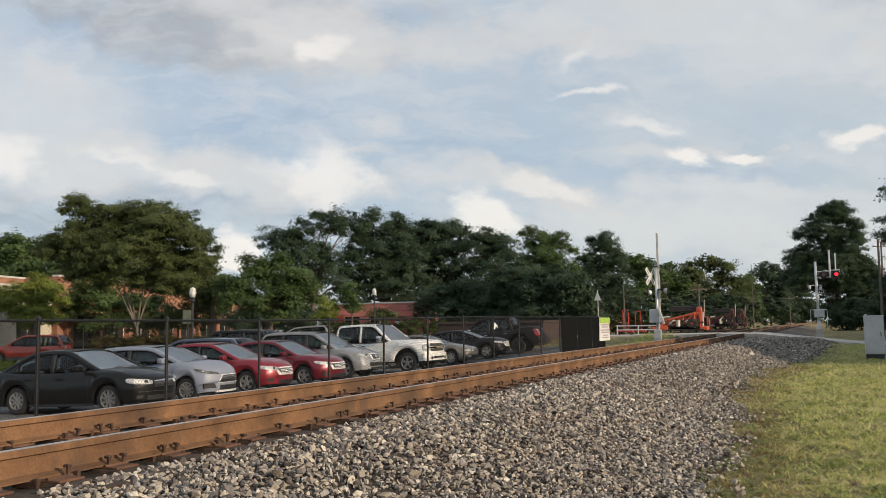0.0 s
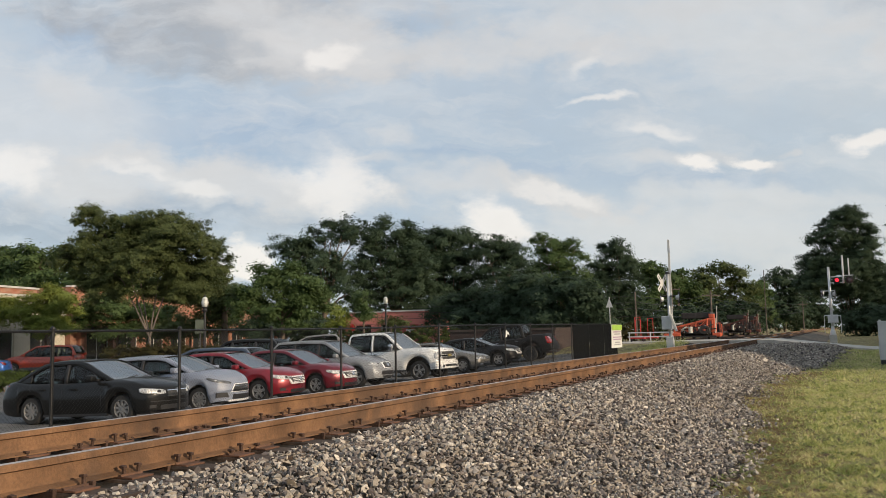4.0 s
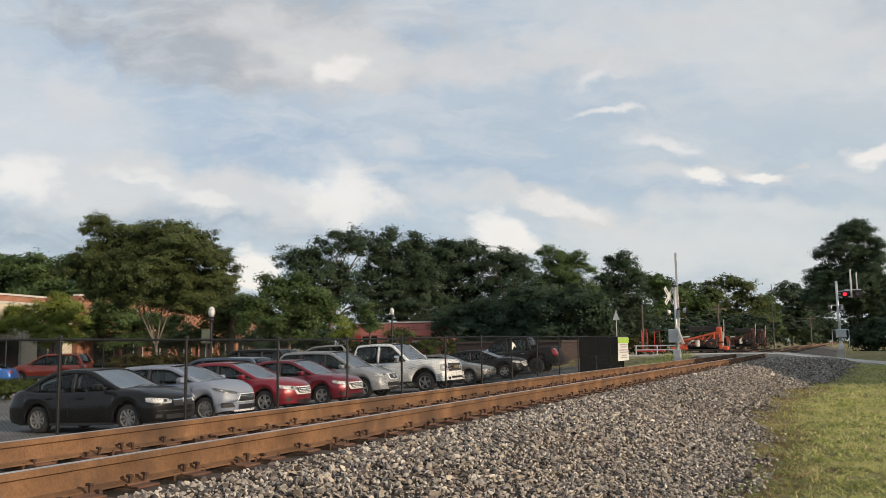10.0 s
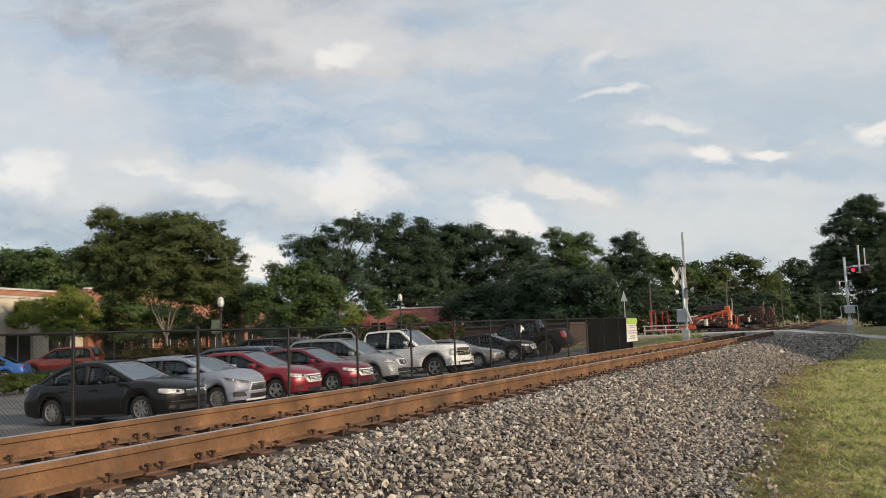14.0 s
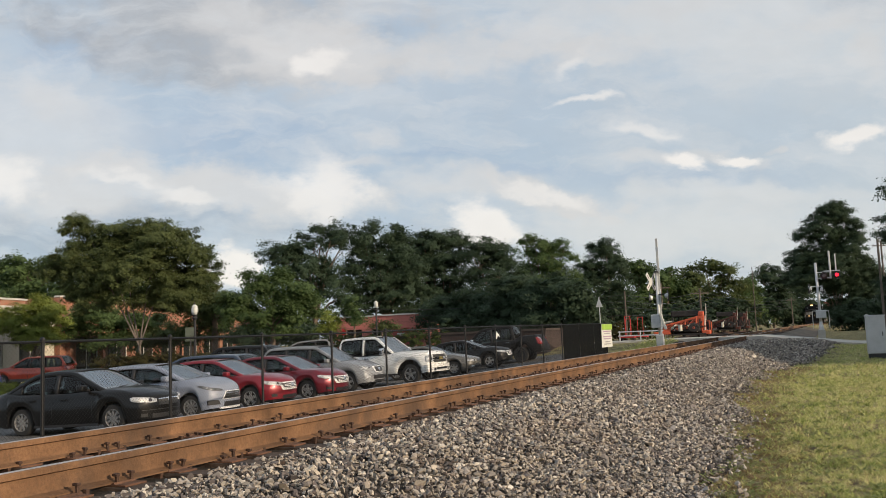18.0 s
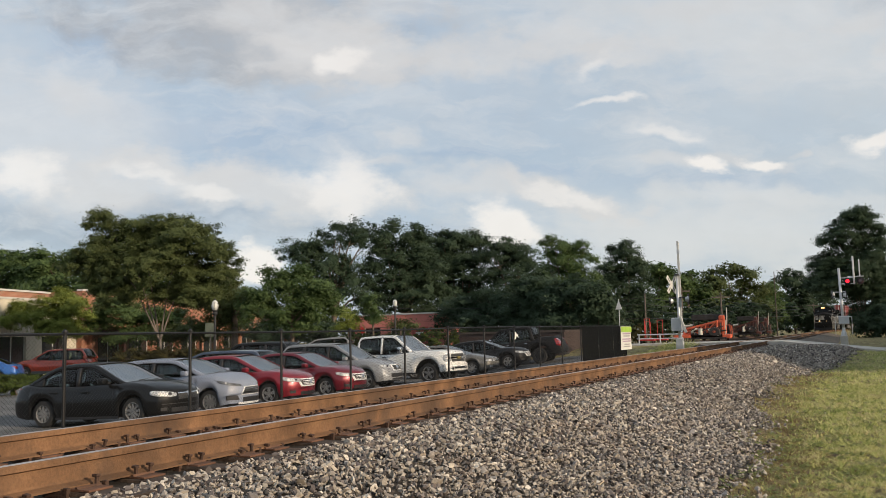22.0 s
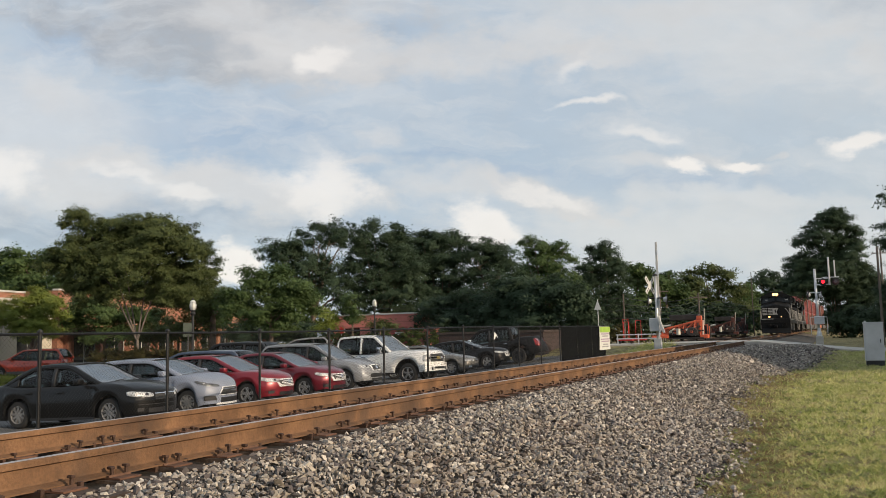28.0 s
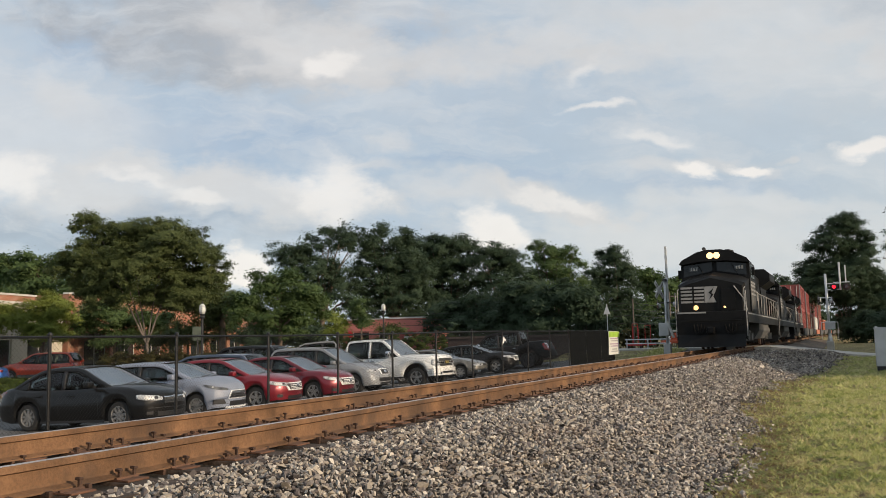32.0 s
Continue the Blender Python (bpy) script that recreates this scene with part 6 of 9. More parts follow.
# ---- grass ----
def grass_mat():
    """Blades that turn from fresh green to straw in patches."""
    m = bpy.data.materials.new("grass_blades")
    m.use_nodes = True
    n = Nodes(m.node_tree)
    g = n.add("ShaderNodeNewGeometry").outputs["Random Per Island"]
    co = n.add("ShaderNodeTexCoord").outputs["Object"]
    patch = n.ramp(n.noise(co, 1.1, 4, 0.6), [(0.36, 0.0), (0.64, 1.0)])
    spots = n.ramp(n.noise(co, 4.5, 3, 0.6), [(0.38, 0.0), (0.62, 1.0)])
    f = n.math("ADD", n.math("ADD", n.math("MULTIPLY", g, 0.4), n.math("MULTIPLY", patch, 0.3)), n.math("MULTIPLY", spots, 0.32), True)
    col = n.ramp(f, [(0.0, (0.075, 0.108, 0.03)), (0.24, (0.22, 0.27, 0.075)), (0.5, (0.46, 0.475, 0.17)), (0.78, (0.60, 0.53, 0.28)), (1.0, (0.40, 0.28, 0.18))])
    d = n.add("ShaderNodeBsdfPrincipled", {"Base Color": col}, in_Roughness=0.6)
    d.inputs["Specular IOR Level"].default_value = 0.2
    t = n.add("ShaderNodeBsdfTranslucent", {0: col})
    s = n.add("ShaderNodeMixShader", {1: d.outputs[0], 2: t.outputs[0]}, in_0=0.3)
    n.add("ShaderNodeOutputMaterial", {0: s.outputs[0]})
    return m


GRASS = grass_mat()  # short lawn


def grass_field(name, x0, x1, y0, y1, per, h, w, label, keep=None, material=None, flat=0.9):
    n = int((x1 - x0) * (y1 - y0) * per)
    x, y = srng.uniform(x0, x1, n), srng.uniform(y0, y1, n)
    tuft = np.array([0.3 * noise.noise(Vector((a * 1.3, b * 1.3, 0))) + 0.6 * noise.noise(Vector((a * 4.5, b * 4.5, 3))) + 0.9 * noise.noise(Vector((a * 14, b * 9, 7))) for a, b in zip(x, y)])
    k = srng.random(n) < np.clip(0.5 + 1.8 * tuft, 0.03, 1)
    if keep is not None:
        k &= keep(x, y)
    x, y, tuft = x[k], y[k], tuft[k]
    n = len(x)
    z = ground_z(x, y) - 0.032
    a = srng.uniform(0, 2 * np.pi, n)
    hh = h * srng.uniform(0.5, 1.4, n) * np.clip(1 + 1.8 * tuft, 0.25, 2.6)
    lean = srng.normal(0, flat, (n, 2)) * hh[:, None]
    d = np.stack([np.cos(a), np.sin(a)], 1) * w
    base = np.stack([x, y], 1)
    V = np.stack([np.concatenate([base - d, z[:, None]], 1), np.concatenate([base + d, z[:, None]], 1),
                  np.concatenate([base + lean, (z + hh)[:, None]], 1)], 1).reshape(-1, 3)
    return tagged(new(name, raw_mesh(name, V, np.arange(3 * n).reshape(-1, 3), material or GRASS)), label, "grass", kind="stuff")


def grass_edge(x, y):
    line = verge(y)
    return srng.random(len(x)) < np.clip((x - line + 0.05 - ragged(x, y)) / 1.1, 0, 1)


def dead_edge(x, y):
    return srng.random(len(x)) < np.clip(1 - np.abs(x - verge(y) - 0.3 - ragged(x, y)) / 0.75, 0, 1)


THATCH = leaf_mat("dead_grass_blades", (0.10, 0.065, 0.035), (0.36, 0.26, 0.14))
grass_field("dead_grass", 2.0, 5.0, 4.5, 32, 2200, 0.028, 0.0065, "brown dead grass matted along the edge of the stones", dead_edge, THATCH, 2.0)
grass_field("grass", 2.6, 8.5, -3, 4.5, 700, 0.04, 0.007, "short mown grass blades underfoot", grass_edge)
grass_field("grass", 2.2, 8.5, 4.5, 13, 3300, 0.031, 0.0062, "short mown grass blades, green and straw coloured", grass_edge)
grass_field("grass", 2.0, 8.8, 13, 26, 1200, 0.036, 0.011, "short mown grass blades further along the verge", grass_edge)
grass_field("grass", 2.6, 14, 26, 50, 240, 0.055, 0.016, "short grass blades near the crossing", grass_edge)


def weeds(x0, x1, y0, y1, plants, label):
    """Low broad-leaved weeds: small rosettes of leaves that lean outwards."""
    px, py = srng.uniform(x0, x1, plants), srng.uniform(y0, y1, plants)
    k = srng.random(plants) < np.clip(1 - (px - verge(py) - 0.1) / 2.2, 0, 1) * (px > verge(py) - 0.15)
    px, py = px[k], py[k]
    per = 14
    n = len(px) * per
    a = srng.uniform(0, 2 * np.pi, n)
    big = np.repeat(srng.uniform(0.6, 1.5, len(px)), per)
    reach = big * srng.uniform(0.01, 0.045, n)
    C = np.stack([np.repeat(px, per) + reach * np.cos(a), np.repeat(py, per) + reach * np.sin(a), np.repeat(ground_z(px, py), per) - 0.02 + big * srng.uniform(0.012, 0.045, n)], 1)
    out = np.stack([np.cos(a), np.sin(a), srng.uniform(-0.2, 0.6, n)], 1)
    side_ = np.stack([-np.sin(a), np.cos(a), srng.uniform(-0.3, 0.3, n)], 1)
    sz = (big * srng.uniform(0.010, 0.022, n))[:, None]
    V = np.stack([C - out * sz, C + side_ * sz * 0.6, C + out * sz, C - side_ * sz * 0.6], 1).reshape(-1, 3)
    return tagged(new("weeds", raw_mesh("weeds", V, np.arange(4 * n).reshape(-1, 4), WEED)), label, "weeds", kind="stuff")


WEED = leaf_mat("weed_leaves", (0.09, 0.115, 0.04), (0.32, 0.35, 0.13))
weeds(2.2, 6.2, 4.5, 14, 1300, "low green clover and weeds along the edge of the stones")
weeds(2.0, 6.0, 14, 40, 1100, "low green weeds further along the verge")
grass_field("grass", -5.1, -3.4, 36, 50, 400, 0.16, 0.014, "long weeds beside the far side of the track")


# ---- the fence ----
COATED = mat("black_coated_steel", (0.014, 0.014, 0.015), 0.45, 0.3, 0.2)
WIRE = mat("dark_fence_wire", (0.018, 0.018, 0.018), 0.45, 0.4, 0.15, bump=0.0)
FENCE_X, POST0, BAY, POSTS = -5.2, 8.50, 2.455, 16


def fence_top(y):
    return 0.83 + 0.1 * float(smoothstep(14, 26, y)) + 0.03 * float(smoothstep(26, 40, y))


def screen_cloth():
    """Woven shade cloth: fine holes let the lot show through."""
    m = bpy.data.materials.new("black_shade_cloth")
    m.use_nodes = True
    n = Nodes(m.node_tree)
    co = n.add("ShaderNodeTexCoord").outputs["Object"]
    f = n.math("ADD", 0.72, n.math("MULTIPLY", n.noise(co, 1.2, 3), 0.3), True)
    t = n.add("ShaderNodeBsdfTransparent")
    d = n.add("ShaderNodeBsdfPrincipled", in_Roughness=0.9)
    d.inputs["Base Color"].default_value = (0.006, 0.007, 0.008, 1)
    d.inputs["Specular IOR Level"].default_value = 0.08
    s = n.add("ShaderNodeMixShader", {0: f, 1: t.outputs[0], 2: d.outputs[0]})
    n.add("ShaderNodeOutputMaterial", {0: s.outputs[0]})
    return m


CLOTH = screen_cloth()
fence = thing("chain_link_fence", pose(FENCE_X, 0, 0), "black chain-link fence with shade cloth on its far bays", "fence")
fy = [POST0 + BAY * i for i in range(-5, POSTS - 2)]
for y in fy:
    g = float(ground_z(FENCE_X, y)) - 0.08
    bm = new_tube((0, y, g), (0, y, fence_top(y) + 0.02), 0.025, n=10)
    part("post", bm, COATED, fence, smooth=False)
    part("post_cap", lathe(bmesh.new(), [(0.034, 0), (0.036, 0.015), (0.028, 0.04), (0.001, 0.055)], 10, Matrix.Translation((0, y, fence_top(y) + 0.015))), COATED, fence)
for a, b in zip(fy, fy[1:]):
    part("top_rail", new_tube((0.0, a, fence_top(a)), (0.0, b, fence_top(b)), 0.017), COATED, fence)
    # woven wire: two families of slanting wires, knuckled at the top
    V, F = [], []
    zb, zt = float(ground_z(FENCE_X, (a + b) / 2)) - 0.02, (fence_top(a) + fence_top(b)) / 2 + 0.02
    hgt = zt - zb
    step, r = 0.06, 0.0018
    for fam in (1, -1):
        for k in np.arange(-hgt, b - a, step):
            y0, y1, z0, z1 = a + k, a + k + hgt, zb, zt
            if fam < 0:
                z0, z1 = zt, zb
            lo, hi = max(0.0, (a - y0) / hgt), min(1.0, (b - y0) / hgt)
            if hi - lo < 0.01:
                continue
            p, q = np.array((0.032 + 0.003 * fam, y0 + lo * hgt, z0 + lo * (z1 - z0))), np.array((0.032 + 0.003 * fam, y0 + hi * hgt, z0 + hi * (z1 - z0)))
            i = len(V)
            for o in ((r, 0, 0), (-r * 0.5, r * 0.6, -r * 0.6 * fam), (-r * 0.5, -r * 0.6, r * 0.6 * fam)):
                V += [p + o, q + o]
            F += [(i, i + 2, i + 3, i + 1), (i + 2, i + 4, i + 5, i + 3), (i + 4, i, i + 1, i + 5)]
    for k in np.arange(a + step / 2, b, step):
        i = len(V)
        for dy in (-0.012, 0.012):
            V += [(0.032, k + dy - r * 1.3, zt - 0.02), (0.032, k + dy + r * 1.3, zt - 0.02), (0.032, k + r * 1.3, zt + 0.022), (0.032, k - r * 1.3, zt + 0.022)]
        F += [(i, i + 1, i + 2, i + 3), (i + 4, i + 5, i + 6, i + 7)]
    part("wire_mesh", raw_mesh("wire_mesh", V, F, WIRE), None, fence)
    if a > 32.0:
        P = [[(0.045 + 0.006 * math.sin(5 * y + 3 * v), y, zb + 0.02 + (zt - zb - 0.05) * v) for v in np.linspace(0, 1, 5)] for y in np.linspace(a + 0.02, b - 0.02, 8)]
        Q = [[(x - 0.003, y, z) for x, y, z in row] for row in P]
        part("shade_cloth", slab(P, Q), CLOTH, fence)

# banner on the fence: pale with a green head and unreadable lines
BANNER = mat("banner_vinyl", (0.62, 0.63, 0.6), 0.55, vary=0.06, bump=0.05)
B_GREEN = mat("banner_green", (0.30, 0.48, 0.06), 0.55, vary=0.15, bump=0.05)
B_PURPLE = mat("banner_purple", (0.34, 0.24, 0.34), 0.55, vary=0.15, bump=0.05)
B_GREY = mat("banner_grey", (0.3, 0.3, 0.3), 0.55, vary=0.15, bump=0.05)
ban = thing("banner", pose(FENCE_X + 0.09, 39.1, -0.12), "white vinyl banner with a green head, tied to the fence", "banner")
part("sheet", slab([[(0.02 * math.sin(3 * u + 2 * v), u * 2.1, v * 1.06) for u in np.linspace(0, 1, 8)] for v in np.linspace(0, 1, 7)],
                   [[(0.02 * math.sin(3 * u + 2 * v) - 0.006, u * 2.1, v * 1.06) for u in np.linspace(0, 1, 8)] for v in np.linspace(0, 1, 7)]), BANNER, ban)
part("green_head", new_box((0.026, 0.04, 0.80), (0.032, 2.06, 1.05)), B_GREEN, ban)
for z, w, mm in ((0.70, 1.5, B_PURPLE), (0.60, 1.2, B_GREY), (0.46, 1.7, B_PURPLE), (0.36, 1.5, B_PURPLE), (0.22, 1.0, B_GREY), (0.12, 1.3, B_GREY)):
    part("text_bar", new_box((0.026, 1.05 - w / 2, z), (0.032, 1.05 + w / 2, z + 0.05)), mm, ban)
# a torn white rag caught on a post
rag = thing("rag", pose(FENCE_X + 0.06, 25.6, 0.52) @ Matrix.Scale(0.6, 4), "torn white plastic scrap caught on the fence", "scrap")
part("cloth", slab([[(0.02 * math.sin(6 * u), u * 0.5 - 0.05 + 0.1 * v, v * 0.42 * (1 - 0.75 * u) + 0.3 * u * (1 - v)) for u in np.linspace(0, 1, 6)] for v in np.linspace(0, 1, 4)],
                   [[(0.02 * math.sin(6 * u) - 0.005, u * 0.5 - 0.05 + 0.1 * v, v * 0.42 * (1 - 0.75 * u) + 0.3 * u * (1 - v)) for u in np.linspace(0, 1, 6)] for v in np.linspace(0, 1, 4)]), BANNER, rag)


# ---- the crossing ----
ALU = mat("brushed_aluminium", (0.55, 0.56, 0.57), 0.45, 0.6, 0.15, 3, 60, 0.1)
GREY_PAINT = mat("grey_enamel", (0.48, 0.49, 0.50), 0.55, 0.1, 0.1, 2, 50, 0.1, stain=0.2)
DARK_STEEL = mat("dark_steel", (0.03, 0.03, 0.032), 0.6, 0.3, 0.25)
WHITE_PANEL = mat("white_sign_sheet", (0.5, 0.5, 0.48), 0.5, vary=0.08, stain=0.15)
BAR_BLACK = mat("faded_black_lettering", (0.13, 0.13, 0.13), 0.6, vary=0.1)
RED_STRIPE = mat("red_reflective_tape", (0.5, 0.03, 0.03), 0.5, vary=0.1)
ROUNDEL = mat("dark_red_lens", (0.03, 0.006, 0.006), 0.2, vary=0.1, coat=1.0)
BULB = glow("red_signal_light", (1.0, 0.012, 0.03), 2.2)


def flasher(parent, at, turn=0.0, visor=True):
    """A lamp head: black round backing plate, hood and lens."""
    m = Matrix.Translation(at) @ pose(0, 0, 0, 90, 0, turn)
    bm = lathe(bmesh.new(), [(0.001, -0.02), (0.23, -0.02), (0.23, 0.0), (0.14, 0.01), (0.13, 0.02)], 20, m)
    h = part("lamp_head", bm, DARK_STEEL, parent)
    bm = lathe(bmesh.new(), [(0.13, 0.02), (0.12, 0.03), (0.06, 0.045), (0.001, 0.05)], 16, m)
    part("lens", bm, ROUNDEL, h)
    bm = bmesh.new()
    P = [[(m @ Vector((0.155 * math.cos(a), 0.155 * math.sin(a), z))) for a in np.linspace(0.1, math.pi - 0.1, 9)] for z in (0.0, 0.26)]
    Q = [[(m @ Vector((0.147 * math.cos(a), 0.147 * math.sin(a), z))) for a in np.linspace(0.1, math.pi - 0.1, 9)] for z in (0.0, 0.26)]
    part("visor", slab(P, Q), DARK_STEEL, h)
    return h


def side_flasher(parent, at, turn):
    """A lamp head seen from the side or back: bright aluminium bowl."""
    m = Matrix.Translation(at) @ pose(0, 0, 0, 90, 0, turn)
    h = part("lamp_head", lathe(bmesh.new(), [(0.001, -0.16), (0.09, -0.14), (0.13, -0.05), (0.16, 0.0), (0.15, 0.02)], 18, m), ALU, parent, "aluminium lamp bowl", smooth=True)
    part("lens", lathe(bmesh.new(), [(0.15, 0.02), (0.10, 0.04), (0.001, 0.05)], 16, m), ROUNDEL, h)
    bm = lathe(bmesh.new(), [(0.17, -0.01), (0.29, -0.01), (0.29, 0.005), (0.17, 0.005)], 20, m)
    part("backing_plate", bm, DARK_STEEL, h)
    return h


# gate mast on the far side of the track, its arm raised
gm = thing("crossing_gate", pose(-3.3, 43.7, float(ground_z(-3.3, 43.7)) - 0.05), "aluminium crossing gate mast, crossbuck and raised gate arm", "crossing gate")
gz0 = -float(ground_z(-3.3, 43.7)) + 0.05           # the mast's foot to the rail head
part("foot", new_box((-0.17, -0.17, 0), (0.17, 0.17, gz0 + 0.3), 0.03), GREY_PAINT, gm, "grey foot casting")
part("mast", new_tube((0, 0, 0.1), (0, 0, gz0 + 3.4), 0.065, n=14), ALU, gm, smooth=True)
part("mechanism", new_box((-0.34, -0.3, gz0 + 0.66), (0.14, 0.3, gz0 + 1.32), 0.04), GREY_PAINT, gm, "grey gate mechanism housing")
part("gate_arm", new_box((0.05, 0.06, gz0 + 1.0), (0.15, 0.13, gz0 + 5.1), 0.006), WHITE_PANEL, gm, "pale raised gate arm")
for k in range(6):
    part("arm_stripe", new_box((0.045, 0.055, gz0 + 1.7 + 0.55 * k), (0.155, 0.135, gz0 + 1.92 + 0.55 * k)), ALU if k % 2 else WHITE_PANEL, gm)
part("counterweight", new_box((-0.06, -0.06, -0.42), (0.06, 0.06, 0.42), 0.02, Matrix.Translation((0.24, -0.34, gz0 + 0.98)) @ pose(0, 0, 0, 0, -18)), WHITE_PANEL, gm, "white counterweight arm")
for s in (1, -1):
    part("crossbuck_blade", new_box((-0.11, -0.02, -0.55), (0.11, 0.0, 0.55), 0.01, Matrix.Translation((-0.27, -0.1, gz0 + 2.95)) @ pose(0, 0, 0, 0, 0, 70) @ pose(0, 0, 0, 0, 45 * s) @ Matrix.Translation((0, -0.016 * (s > 0), 0))), WHITE_PANEL, gm)
    for k in (-0.33, 0.33):
        part("text_bar", new_box((-0.028, -0.024, k - 0.12), (0.028, -0.021, k + 0.12), 0, Matrix.Translation((-0.27, -0.1, gz0 + 2.95)) @ pose(0, 0, 0, 0, 0, 70) @ pose(0, 0, 0, 0, 45 * s) @ Matrix.Translation((0, -0.016 * (s > 0), 0))), BAR_BLACK, gm)
part("cross_arm", new_tube((-0.36, 0, gz0 + 2.3), (0.5, 0, gz0 + 2.3), 0.03), DARK_STEEL, gm)
side_flasher(gm, (-0.36, -0.1, gz0 + 2.15), -75)
side_flasher(gm, (0.5, 0.0, gz0 + 2.22), 110)
part("bell", lathe(bmesh.new(), [(0.001, 0.1), (0.1, 0.08), (0.13, 0.0), (0.12, 0.0)], 16, Matrix.Translation((0, 0, gz0 + 3.4))), DARK_STEEL, gm)

# cantilever signal on the near side of the street beyond
cm = thing("crossing_signal", pose(3.87, 59.9, float(ground_z(3.87, 59.9)) - 0.05), "aluminium crossing signal mast with red flashing lamps", "crossing signal")
cz = -float(ground_z(3.87, 59.9)) + 0.05
part("foot", new_box((-0.22, -0.22, 0), (0.22, 0.22, cz + 0.12), 0.04), CONCRETE, cm, "concrete foot")
part("foot_casting", lathe(bmesh.new(), [(0.17, 0), (0.15, 0.2), (0.11, 0.3), (0.09, 0.5)], 12, Matrix.Translation((0, 0, cz + 0.12))), ALU, cm)
part("mast", new_tube((0, 0, cz + 0.1), (-0.05, 0, cz + 4.35), 0.085, 0.075, 14), ALU, cm, smooth=True)
for z in (3.35, 3.72):
    part("bracket", new_tube((0, 0, cz + z), (0.75, 0, cz + z), 0.028), ALU, cm)
part("cantilever_post", new_tube((0.78, 0, cz + 3.3), (0.78, 0, cz + 5.05), 0.06), ALU, cm)
part("cantilever_post", new_tube((1.12, 0.1, cz + 3.75), (1.12, 0.1, cz + 4.85), 0.04), ALU, cm)
part("walkway_bar", new_tube((0.4, 0, cz + 3.78), (1.35, 0, cz + 3.78), 0.03), ALU, cm)
for x in (0.41, 1.14):
    flasher(cm, (x, -0.1, cz + 3.5))
part("cross_arm", new_tube((-0.55, 0, cz + 2.85), (0.3, 0, cz + 2.85), 0.03), ALU, cm)
side_flasher(cm, (-0.52, -0.1, cz + 2.72), -75)
side_flasher(cm, (0.26, 0.0, cz + 2.66), 100)
part("mechanism", new_box((-0.25, -0.2, cz + 0.85), (0.35, 0.2, cz + 1.35), 0.03), GREY_PAINT, cm, "grey gate mechanism housing")
part("guard_rail", new_tube((-0.45, -0.3, cz + 0.2), (-0.45, -0.3, cz + 1.3), 0.02), ALU, cm)
part("guard_rail", new_tube((0.5, -0.3, cz + 0.2), (0.5, -0.3, cz + 1.3), 0.02), ALU, cm)
part("guard_rail", new_tube((-0.45, -0.3, cz + 1.3), (0.5, -0.3, cz + 1.3), 0.02), ALU, cm)
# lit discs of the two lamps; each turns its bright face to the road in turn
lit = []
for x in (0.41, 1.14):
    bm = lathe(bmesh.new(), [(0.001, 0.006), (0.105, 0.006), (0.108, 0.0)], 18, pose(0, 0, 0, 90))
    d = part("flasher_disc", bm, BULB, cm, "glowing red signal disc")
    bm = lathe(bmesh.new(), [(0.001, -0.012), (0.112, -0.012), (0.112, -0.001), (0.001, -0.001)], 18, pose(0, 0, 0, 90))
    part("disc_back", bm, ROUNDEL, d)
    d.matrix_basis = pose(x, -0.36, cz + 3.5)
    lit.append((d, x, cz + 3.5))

# signal cabinet on the grass
cab = thing("signal_cabinet", pose(5.95, 36.75, float(ground_z(5.95, 36.75)) - 0.03, 0, 0, 0), "grey steel signal cabinet on a dark plinth", "cabinet")
part("plinth", new_box((-0.31, -0.25, 0), (0.31, 0.25, 0.2), 0.02), DARK_STEEL, cab, "dark plinth")
part("housing", new_box((-0.33, -0.27, 0.19), (0.33, 0.27, 1.58), 0.02), GREY_PAINT, cab)
part("lid", new_box((-0.35, -0.29, 1.58), (0.35, 0.29, 1.63), 0.015), GREY_PAINT, cab)
part("door", new_box((-0.29, -0.28, 0.26), (0.29, -0.268, 1.5), 0.004), GREY_PAINT, cab)
part("door_handle", new_box((0.2, -0.3, 0.85), (0.23, -0.28, 1.0), 0.004), DARK_STEEL, cab)
part("vent", new_box((-0.3, -0.03, 1.63), (-0.22, 0.05, 1.68), 0.01), WHITE_PANEL, cab)
st = thing("marker_stake", pose(7.4, 40.5, float(ground_z(7.4, 40.5)) - 0.05), "white plastic marker stake in the grass", "stake")
part("stake", new_box((-0.04, -0.02, 0), (0.04, 0.02, 0.75), 0.006), WHITE_PANEL, st)

# poles and wires
POLE = mat("weathered_pole_wood", (0.12, 0.10, 0.085), 0.9, vary=0.3, scale=2, grain=25, bump=0.5)


def utility_pole(x, y, h, label, arm=True, r=0.13, z=None):
    z = float(ground_z(x, y)) if z is None else z
    t = thing("utility_pole", pose(x, y, z - 0.1, 0, 0, 20), label, "utility pole", "utility poles")
    part("pole", new_tube((0, 0, 0), (0, 0, h), r, r * 0.7, 10), POLE, t)
    if arm:
        part("crossarm", new_box((-1.0, -0.06, h - 0.6), (1.0, 0.06, h - 0.48)), POLE, t)
        for k in (-0.9, -0.3, 0.3, 0.9):
            part("insulator", new_tube((k, 0, h - 0.48), (k, 0, h - 0.33), 0.04), DARK_STEEL, t)
    return x, y, z + h - 0.4


